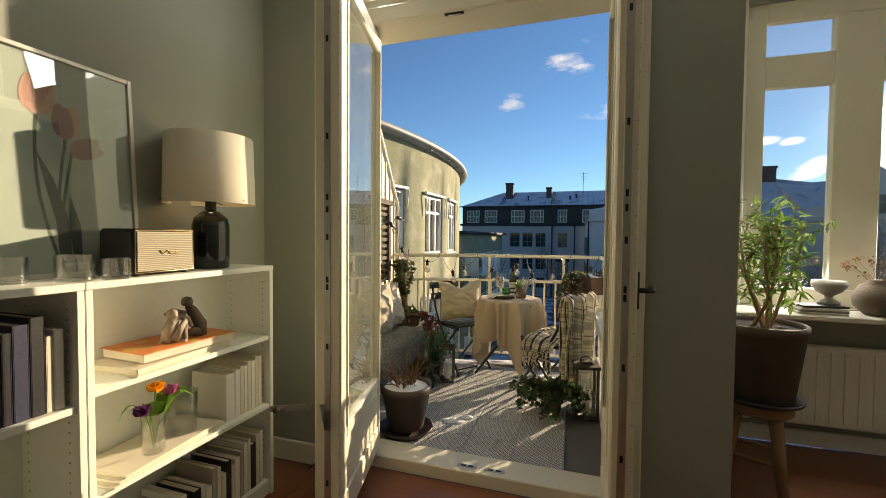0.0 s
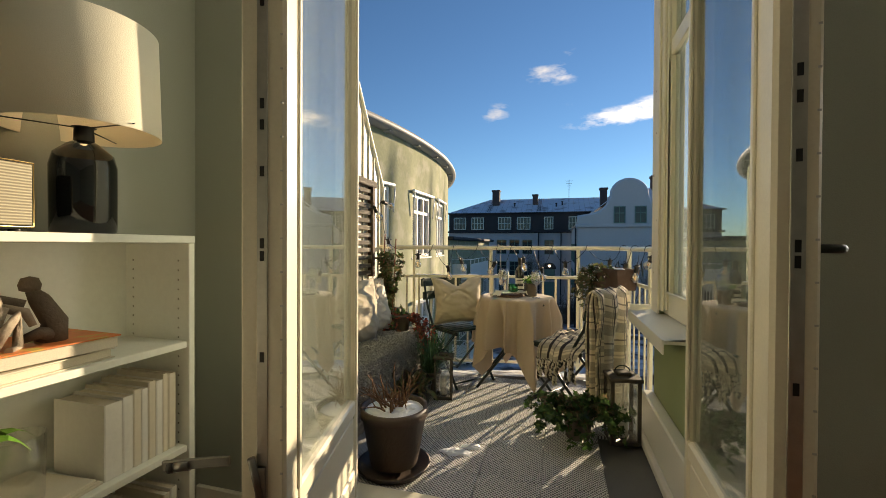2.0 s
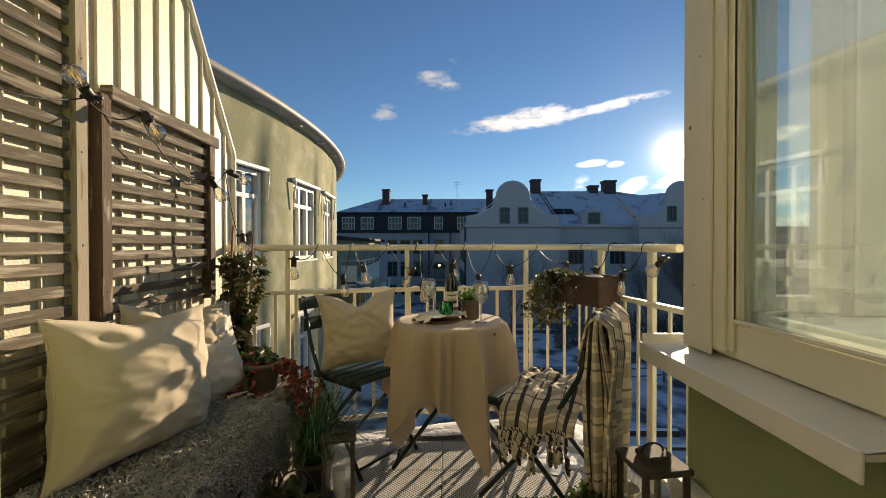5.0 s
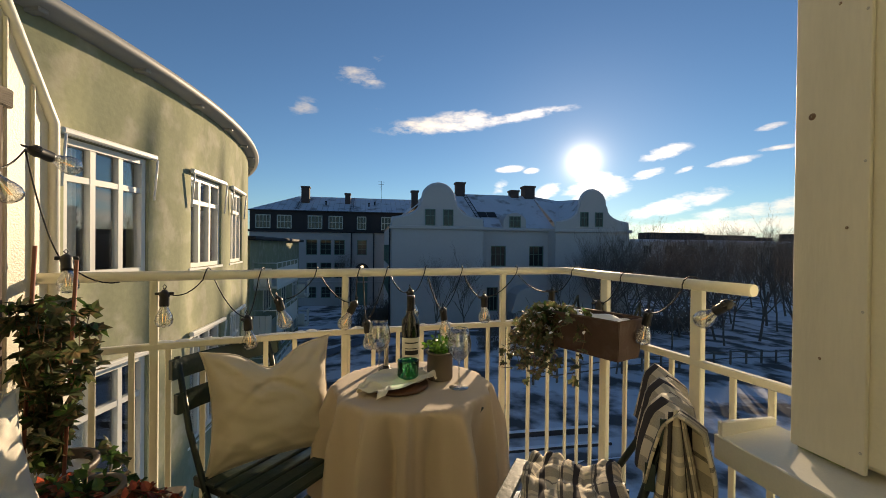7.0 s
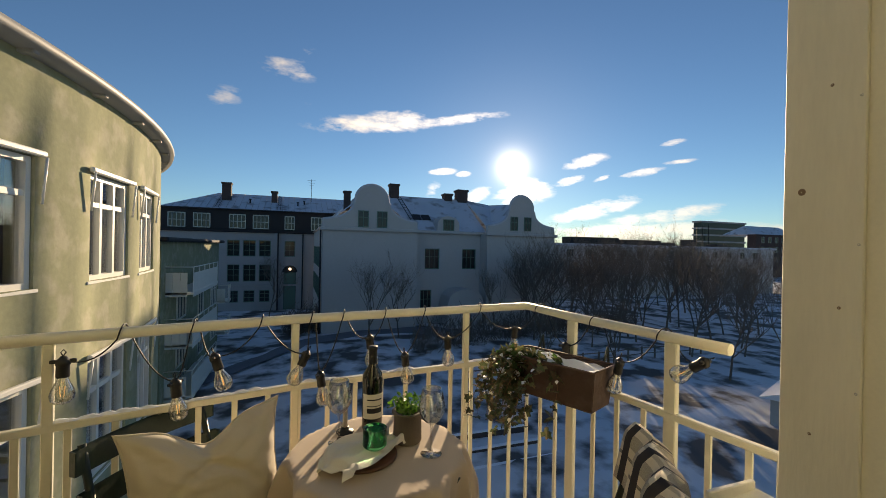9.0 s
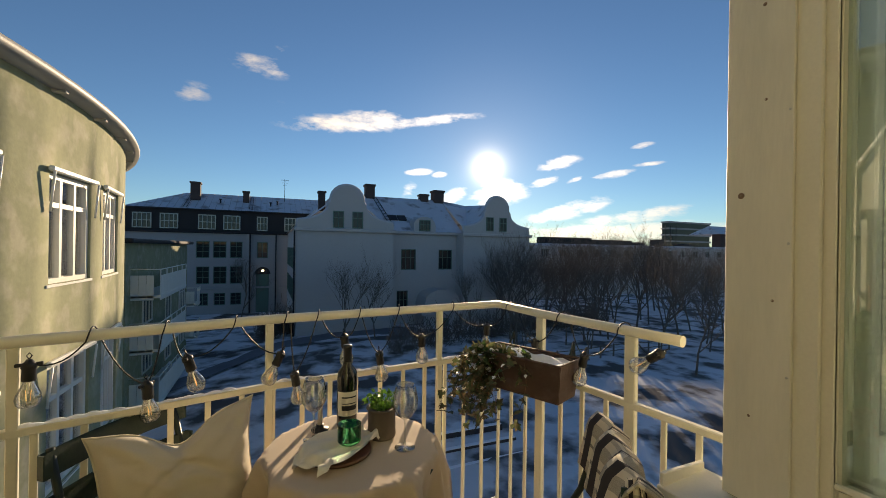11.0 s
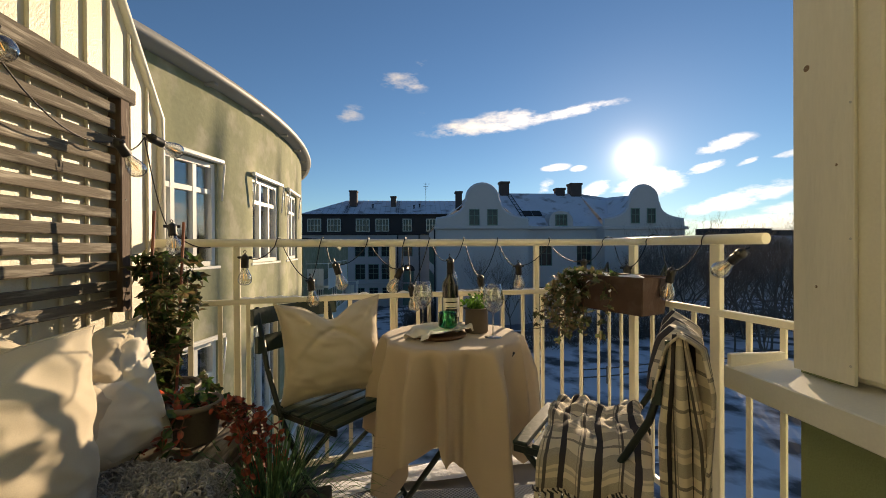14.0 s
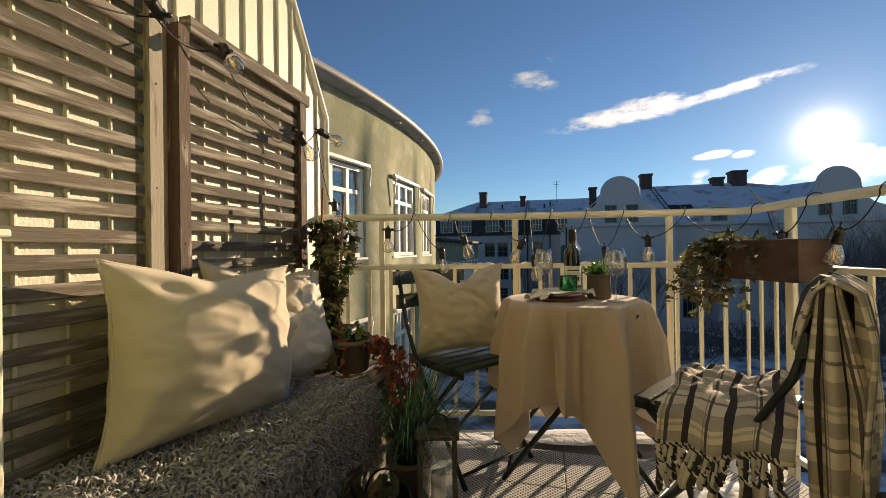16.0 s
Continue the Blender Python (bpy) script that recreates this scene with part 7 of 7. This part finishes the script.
# two flat books under a sculpture
ORANGE = mat("orange_book_cover", (0.72, 0.22, 0.07), 0.5, vary=0.3, scale=12, second=(0.55, 0.42, 0.10))
fb = thing("book", "flat cream art book lying on the shelf", "book", pose(-1.42, 1.385, SH1 + 0.001, 0, 0, 4), group="books on the shelves")
part("page_block", Mesh().box(-0.11, 0.13, -0.23, 0.20, 0.003, 0.024, 0.002), PAPER, fb)
part("cover", Mesh().box(-0.115, 0.135, -0.235, 0.205, 0, 0.003).box(-0.115, 0.135, -0.235, 0.205, 0.0245, 0.0275), COVERS[1], fb)
ob_ = thing("book", "flat orange picture book lying on another book", "book", pose(-1.41, 1.40, SH1 + 0.03, 0, 0, -3), group="books on the shelves")
part("page_block", Mesh().box(-0.11, 0.12, -0.19, 0.20, 0.003, 0.034, 0.002), PAPER, ob_)
part("cover", Mesh().box(-0.115, 0.125, -0.195, 0.205, 0.0345, 0.038), ORANGE, ob_)
CLAY_DARK = mat("dark_stoneware", (0.15, 0.115, 0.085), 0.85, vary=0.2, scale=15, bump=0.4, grain=90)
sc = Mesh()
sc.tube([(0.03, 0.05, 0.0), (0.035, 0.055, 0.05), (0.02, 0.03, 0.11), (0.015, 0.015, 0.135)], [0.034, 0.028, 0.022, 0.012], 12)
sc.lathe([(0.001, 0.0), (0.02, 0.006), (0.023, 0.02), (0.017, 0.037), (0.001, 0.042)], 14, (0.012, 0.015, 0.128))
sc.tube([(0.03, 0.06, 0.01), (0.06, 0.01, 0.03), (0.03, -0.02, 0.012)], [0.02, 0.015, 0.01], 10)
sc.tube([(0.02, 0.0, 0.10), (0.0, -0.04, 0.115), (-0.01, -0.07, 0.105)], [0.012, 0.013, 0.006], 10)
s1 = tagged(part("sculpture", sc, CLAY_DARK, at=pose(-1.40, 1.44, SH1 + 0.068)), "small dark stoneware sculpture of a seated shape", "sculpture")
sc = Mesh()
sc.tube([(0.0, -0.05, 0.0), (0.0, -0.045, 0.05), (0.005, -0.02, 0.105)], [0.03, 0.026, 0.018], 12)
sc.tube([(0.03, -0.05, 0.01), (0.03, 0.0, 0.08), (0.03, 0.0, 0.004), (0.055, -0.03, 0.004)], [0.016, 0.013, 0.011, 0.008], 10)
sc.lathe([(0.001, 0.0), (0.018, 0.006), (0.021, 0.018), (0.016, 0.034), (0.001, 0.038)], 14, (0.01, -0.04, 0.095))
sc.tube([(0.0, -0.02, 0.10), (0.02, 0.02, 0.085), (0.03, 0.03, 0.05)], [0.012, 0.011, 0.008], 10)
tagged(part("sculpture", sc, mat("pale_stoneware", (0.36, 0.30, 0.23), 0.85, vary=0.2, scale=15, bump=0.4, grain=90), at=pose(-1.37, 1.405, SH1 + 0.068)), "small pale stoneware sculpture leaning on another", "sculpture")

# stacked prints and two glass vases with tulips
pk_ = thing("print_stack", "stack of pale prints lying flat on the shelf", "prints", pose(-1.41, 1.30, SH2 + 0.001, 0, 0, 5))
for k in range(3):
    part("print", Mesh().box(-0.11 + 0.004 * k, 0.13, -0.24 + 0.02 * k, 0.26 - 0.01 * k, 0.008 * k, 0.0075 + 0.008 * k, 0.001), PAPER, pk_)


def cup(at, r, h, label, n=28, ribs=0):
    t = thing("glass_vase", label, "vase", at, group="clear glass vessels")
    pr_ = [(0.001, 0.0), (r * 0.92, 0.0)]
    for k in range(ribs):
        pr_ += [(r * 1.03, h * (k + 0.3) / ribs), (r * 0.96, h * (k + 0.9) / ribs)]
    pr_ += [(r, h), (r - 0.003, h), (r * 0.9 - 0.003, 0.012), (0.001, 0.012)]
    clear(part("vessel", Mesh().lathe(pr_, n), VESSEL, t))
    return t


cup(pose(-1.33, 1.26, SH2 + 0.026), 0.04, 0.15, "clear glass vase with three tulips")
cup(pose(-1.38, 1.42, SH2 + 0.026), 0.058, 0.165, "empty clear glass cylinder vase")
tu = thing("tulips", "orange and purple tulips drooping from a glass vase", "flowers", pose(-1.33, 1.26, SH2 + 0.03))
heads = [((0.0, 0.01, 0.235), (0.95, 0.42, 0.03), "orange"), ((0.05, -0.075, 0.185), (0.13, 0.03, 0.14), "purple"), ((0.0, 0.07, 0.205), (0.55, 0.18, 0.38), "pink")]
for (p, c, n_) in heads:
    part("stem", Mesh().tube([(0, 0, 0.01), (p[0] * 0.3, p[1] * 0.3, 0.10), (p[0] * 0.8, p[1] * 0.8, p[2] - 0.02), p], 0.003, 6), FRESH, tu)
    hm = Mesh()
    for k in range(14):
        a = 2.4 * k
        hm.leaf(Vector(p) + Vector((0, 0, -0.015)), (math.cos(a) * 0.7, math.sin(a) * 0.7, 0.8), rv(1), 0.045, 0.04)
    part("flower_head", hm, leaf_mat("petal_" + n_, c, tuple(0.7 * q for q in c)), tu)
lm = Mesh()
for a, ln in ((1.0, 0.16), (2.2, 0.13), (4.5, 0.12), (-0.6, 0.10), (1.6, 0.18)):
    prev_ = None
    for k in range(9):
        q = k / 8
        p = Vector((math.cos(a) * ln * q * 0.6, math.sin(a) * ln * q, 0.06 + 0.14 * math.sin(q * 2.4)))
        w_ = 0.018 * math.sin(math.pi * min(0.98, q + 0.05))
        e = Vector((-math.sin(a), math.cos(a), 0.2)) * w_
        if prev_:
            lm.add([prev_[0], prev_[1], p - e, p + e], [(0, 1, 2, 3)])
        prev_ = (p + e, p - e)
part("leaf", lm, FRESH, tu)

# on top: radio, lamp, votive glasses, framed print
CREAM_CLOTH = pattern_mat("speaker_cloth", "weave", (0.44, 0.40, 0.29), (0.22, 0.20, 0.15), 900.0, 0.8, 0.3)
BRASS = mat("brass", (0.75, 0.55, 0.25), 0.3, metal=1.0, vary=0.1)
TOPZ = SZ + 0.0245
ra = thing("radio", "black retro loudspeaker with a cream cloth front", "loudspeaker", pose(-1.385, 1.295, TOPZ + 0.006, 0, 0, 4))
part("cabinet", Mesh().box(-0.085, 0.078, -0.128, 0.128, 0, 0.165, 0.012), BLACK, ra)
part("front_cloth", Mesh().box(0.079, 0.083, -0.118, 0.118, 0.01, 0.155, 0.002), CREAM_CLOTH, ra, "cream woven speaker front")
part("badge", Mesh().tube([(0.086, -0.03 + 0.008 * k, 0.072 + (0.014 if k in (0, 4) else 0.006 * (k % 2))) for k in range(11)], 0.002, 5), BRASS, ra, "brass script badge")
part("trim", Mesh().tube([(0.08, -0.122, 0.006), (0.08, 0.122, 0.006), (0.08, 0.122, 0.159), (0.08, -0.122, 0.159), (0.08, -0.122, 0.006)], 0.002, 5), BRASS, ra)
for x in (-0.06, 0.055):
    for y in (-0.1, 0.1):
        part("foot", Mesh().lathe([(0.001, -0.006), (0.012, -0.006), (0.012, 0.002), (0.001, 0.002)], 12, (x, y, 0)), BLACK, ra)

lp = thing("table_lamp", "table lamp with a cream drum shade and smoky glass base", "lamp", pose(-1.395, 1.585, TOPZ))
part("glass_base", Mesh().lathe([(0.001, 0), (0.07, 0.0), (0.075, 0.006), (0.076, 0.19), (0.068, 0.225), (0.04, 0.252), (0.025, 0.262), (0.001, 0.263)], 36), mat("smoky_glass", (0.012, 0.015, 0.016), 0.05, vary=0.1, bump=0.0, spec=0.9), lp)
part("neck", Mesh().lathe([(0.024, 0.262), (0.022, 0.30), (0.028, 0.302), (0.001, 0.305)], 20), BLACK, lp)
SHADE = mat("cream_lampshade", (0.80, 0.78, 0.66), 0.9, vary=0.03, bump=0.2, grain=400)
nn, ll = SHADE.node_tree.nodes, SHADE.node_tree.links
tl_ = nn.new("ShaderNodeBsdfTranslucent")
tl_.inputs["Color"].default_value = (0.72, 0.66, 0.52, 1)
mx_ = nn.new("ShaderNodeMixShader")
mx_.inputs["Fac"].default_value = 0.25
ll.new(nn["Principled BSDF"].outputs[0], mx_.inputs[1])
ll.new(tl_.outputs[0], mx_.inputs[2])
ll.new(mx_.outputs[0], nn["Material Output"].inputs["Surface"])
part("shade", Mesh().lathe([(0.184, 0.288), (0.176, 0.585), (0.174, 0.585), (0.182, 0.288)], 48), SHADE, lp)
part("shade_frame", Mesh().tube([(0, 0, 0.30), (0.19, 0, 0.30)], 0.002, 5).tube([(0, 0, 0.30), (-0.1, 0.165, 0.30)], 0.002, 5).tube([(0, 0, 0.30), (-0.1, -0.165, 0.30)], 0.002, 5), IRON, lp)
part("light_bulb", Mesh().lathe([(0.001, 0.355), (0.013, 0.36), (0.015, 0.38), (0.03, 0.42), (0.025, 0.445), (0.001, 0.46)], 16), glow_mat("warm_bulb", (1.0, 0.66, 0.34), 6.0), lp)
for (x, y, r, h) in ((-1.34, 1.02, 0.05, 0.085), (-1.30, 1.115, 0.042, 0.07), (-1.43, 0.90, 0.045, 0.08)):
    cup(pose(x, y, TOPZ), r, h, "clear ribbed glass votive on the bookcase", 30, 5)

pic = thing("framed_print", "framed tulip print leaning on the wall", "picture", pose(-1.50, 1.345, TOPZ, 0, -3.0, 0))
PW, PH = 0.95, 0.765
part("backing", Mesh().box(-0.022, -0.012, -PW + 0.015, -0.015, 0.01, PH - 0.01), mat("pale_green_paper", (0.46, 0.52, 0.46), 0.8, vary=0.05), pic)
fr = Mesh().box(-0.024, 0.0, -PW, -PW + 0.016, 0, PH, 0.002).box(-0.024, 0.0, -0.016, 0, 0, PH, 0.002).box(-0.024, 0.0, -PW + 0.016, -0.016, 0, 0.016, 0.002).box(-0.024, 0.0, -PW + 0.016, -0.016, PH - 0.016, PH, 0.002)
part("picture_frame", fr, mat("pale_metal_frame", (0.62, 0.60, 0.54), 0.35, metal=0.4, vary=0.05), pic)
ART_P, ART_D, ART_G = mat("printed_pink", (0.62, 0.38, 0.31), 0.8, vary=0.3, scale=30, stretch=(1, 3, 0.6)), mat("printed_mauve", (0.33, 0.21, 0.19), 0.8, vary=0.3, scale=30, stretch=(1, 3, 0.6)), mat("printed_green", (0.10, 0.13, 0.11), 0.8, vary=0.3, scale=20)


def petal(y, z, w, h, lean, material):
    """One printed petal, pointed at its upper end."""
    c, d = math.cos(lean), math.sin(lean)
    rim = [(w * math.sin(a) * (1 - 0.25 * math.cos(a)), h * math.cos(a)) for a in np.linspace(0, 2 * math.pi, 25)[:-1]]
    depth = -0.0112 + 0.0002 * (petal.count % 7)
    petal.count += 1
    part("print_petal", Mesh().add([(depth, y, z)] + [(depth, y + p * c + q * d, z - p * d + q * c) for p, q in rim], [(0, 1 + k, 1 + (k + 1) % 24) for k in range(24)]), material, pic)


petal.count = 0
for y, z, w, h, lean, shade_a, shade_b in ((-0.305, 0.617, 0.040, 0.062, 0.1, ART_P, ART_P), (-0.228, 0.545, 0.034, 0.058, 0.05, ART_D, ART_P), (-0.165, 0.460, 0.031, 0.052, 1.2, ART_D, ART_D)):
    c, d = math.cos(lean), math.sin(lean)
    for off, up, m_ in ((-0.5, 0.0, shade_a), (0.5, 0.0, shade_b), (0.0, -0.12, shade_a)):
        petal(y + w * off * c + h * up * d, z - w * off * d + h * up * c, w * 0.72, h, lean + 0.22 * off, m_)
    y1, z1 = y - h * d, z - h * c
    line = [(y1 + (-0.258 - y1) * q ** 1.6 - 0.02 * math.sin(q * 3.1), z1 - (z1 - 0.03) * q) for q in np.linspace(0, 1, 12)]
    part("print_stem", Mesh().add([(-0.0114, p - 0.005, q) for p, q in line] + [(-0.0114, p + 0.005, q) for p, q in line], [(k, k + 1, 13 + k, 12 + k) for k in range(11)]), ART_G, pic)
for pts_ in (((-0.345, 0.43), (-0.30, 0.34), (-0.262, 0.20), (-0.255, 0.05), (-0.285, 0.05), (-0.30, 0.2), (-0.325, 0.32)), ((-0.255, 0.29), (-0.225, 0.18), (-0.225, 0.05), (-0.25, 0.05), (-0.262, 0.16))):
    part("print_leaf", Mesh().add([(-0.0113, p + 0.028, q) for p, q in pts_], [tuple(range(len(pts_)))]), ART_G, pic)
clear(part("pane", Mesh().box(-0.0085, -0.0065, -PW + 0.016, -0.016, 0.016, PH - 0.016), PANE, pic))

cb = thing("lamp_cable", "black cable hanging down the wall", "cable")
part("cord", Mesh().tube([(-1.13, 2.108, 0.30), (-1.14, 2.10, 0.16), (-1.17, 2.09, 0.05), (-1.22, 2.05, 0.002)], 0.004, 6), WIRE, cb)

# ---- bay: plant on a stool, ledge things, radiator ----
stl = thing("stool", "rough wooden stool under a potted plant", "stool", pose(1.13, 2.74, -0.012))
STOOL_WOOD = mat("pale_rough_wood", (0.30, 0.19, 0.10), 0.75, vary=0.3, scale=7, bump=0.3, stretch=(4, 4, 1))
part("seat", Mesh().lathe([(0.001, 0.405), (0.15, 0.405), (0.16, 0.415), (0.16, 0.455), (0.15, 0.465), (0.001, 0.465)], 28), STOOL_WOOD, stl)
for a in (0.4, 2.0, 3.5, 5.1):
    part("leg", Mesh().tube([(0.11 * math.cos(a), 0.11 * math.sin(a), 0.42), (0.18 * math.cos(a), 0.18 * math.sin(a), 0.0)], [0.030, 0.024], 8), STOOL_WOOD, stl)
part("stretcher", Mesh().tube([(0.152 * math.cos(a), 0.152 * math.sin(a), 0.17) for a in (0.4, 2.0, 3.5, 5.1, 0.4)], 0.012, 6), STOOL_WOOD, stl)
tpot = pot(pose(1.13, 2.74, 0.466), 0.205, 0.155, 0.40, mat("charcoal_clay", (0.085, 0.065, 0.045), 0.8, vary=0.3, scale=6, bump=0.3), "plant_pot", "large charcoal clay pot with a small leafy tree on a stool", rim=0.05)
part("saucer", Mesh().lathe([(0.001, -0.012), (0.18, -0.012), (0.20, 0.0), (0.2, 0.018), (0.185, 0.0), (0.001, -0.004)], 32), BLACK, tpot)
trunks = [vine((rnd.uniform(-0.05, 0.05), rnd.uniform(-0.04, 0.04), 0.37), (math.cos(a) * 0.45, math.sin(a) * 0.45, 1), 8, 0.07, -0.02, 0.25) for a in np.linspace(0, 5.5, 6)]
stems(tpot, trunks, 0.011, STOOL_WOOD)
twl = [vine(ln[k], rv(1) + Vector((0, 0, 0.5)), 5, 0.038, 0.02, 0.5) for ln in trunks for k in (3, 4, 5, 6, 7, 8) for _ in range(2)]
stems(tpot, twl, 0.003, STOOL_WOOD)
foliage(tpot, "leaves", [(p + rv(0.02), rv(1) + Vector((0, 0, -0.2))) for ln in twl for p in ln[1:] for _ in range(2)], PLANT, 0.06, 0.02)
for k in range(4):
    lb = thing("book", "thin book lying on the window ledge", "book", pose(1.56, 3.12, 0.8765 + 0.013 * k, 0, 0, 4 * k - 6), group="books on the ledge")
    part("cover", Mesh().box(-0.115, 0.115, -0.075, 0.075, 0, 0.0125, 0.002), COVERS[(1, 4, 0, 2)[k]], lb)
ur = tagged(part("stone_urn", Mesh().lathe([(0.001, 0), (0.05, 0), (0.055, 0.015), (0.02, 0.035), (0.02, 0.05), (0.06, 0.075), (0.085, 0.115), (0.08, 0.14), (0.07, 0.135), (0.05, 0.09), (0.001, 0.08)], 28), mat("pale_stone", (0.42, 0.40, 0.36), 0.9, vary=0.15, scale=20, bump=0.3), at=pose(1.62, 3.14, 0.929)), "pale stone urn standing on books", "urn")
dv = tagged(part("dark_vase", Mesh().lathe([(0.001, 0), (0.06, 0), (0.11, 0.05), (0.12, 0.11), (0.085, 0.17), (0.05, 0.19), (0.055, 0.205), (0.045, 0.205), (0.04, 0.19), (0.001, 0.02)], 28), CLAY_DARK, at=pose(1.86, 3.15, 0.8755)), "round dark stoneware vase on the ledge", "vase")
dg = thing("dried_flowers", "dried brown seed heads in the dark vase", "flowers", pose(1.86, 3.15, 1.03))
dl = [vine((0, 0, 0), (rnd.uniform(-0.8, 0.6), rnd.uniform(-0.6, 0.2), 1), 5, 0.04, 0.1, 0.3) for _ in range(16)]
stems(dg, dl, 0.0015)
tagged(foliage(dg, "seed_heads", [(ln[-1] + rv(0.015), rv(1)) for ln in dl for _ in range(12)], mat("dry_seed_heads", (0.30, 0.17, 0.08), 0.9), 0.02, 0.012), kind="stuff")
rad = thing("radiator", "white panel radiator under the bay window", "radiator", pose(1.0, 3.20, 0.16))
part("panel", Mesh().box(0, 1.7, 0, 0.06, 0, 0.50, 0.012), WHITE, rad)
for k in range(24):
    part("rib", Mesh().box(0.04 + 0.07 * k, 0.07 + 0.07 * k, -0.008, -0.001, 0.03, 0.47, 0.004), WHITE, rad)
setting("baseboard_2", Mesh().box(0.82, 3.08, 3.28, 3.299, 0, 0.10, 0.004), WHITE, "white baseboard in the bay", "baseboard")

# ---- floor pieces ----
PLANK = mesh_of("plank", Mesh().box(0.001, 0.069, 0.001, 0.399, -0.011, 0.0, 0.0012), PARQUET)
fl_ob = bpy.data.objects["floor"]
for i in range(40):
    for j in range(4):
        x, y = -1.25 + 0.07 * i, 0.52 + 0.40 * j + (0.2 if i % 2 else 0) - 0.2
        if y + 0.4 > 2.1 or x > 1.55:
            continue
        o = new("plank", PLANK)
        o.matrix_basis = pose(x, y, 0)
        o.parent = fl_ob
TILE = mesh_of("tile", Mesh().box(0.0015, 0.2985, 0.0015, 0.2985, -0.02, 0.0, 0.003), BALCONY_TILE)
bf = bpy.data.objects["balcony_floor"]
for i in range(7):
    for j in range(7):
        x, y = -1.66 + 0.30 * i, 2.425 + 0.30 * j
        if (i == 6 and y < 3.3) or y + 0.3 > 4.52 or (y > 4.2 and x < -0.9):
            continue
        o = new("tile", TILE)
        o.matrix_basis = pose(x, y, 0)
        o.parent = bf
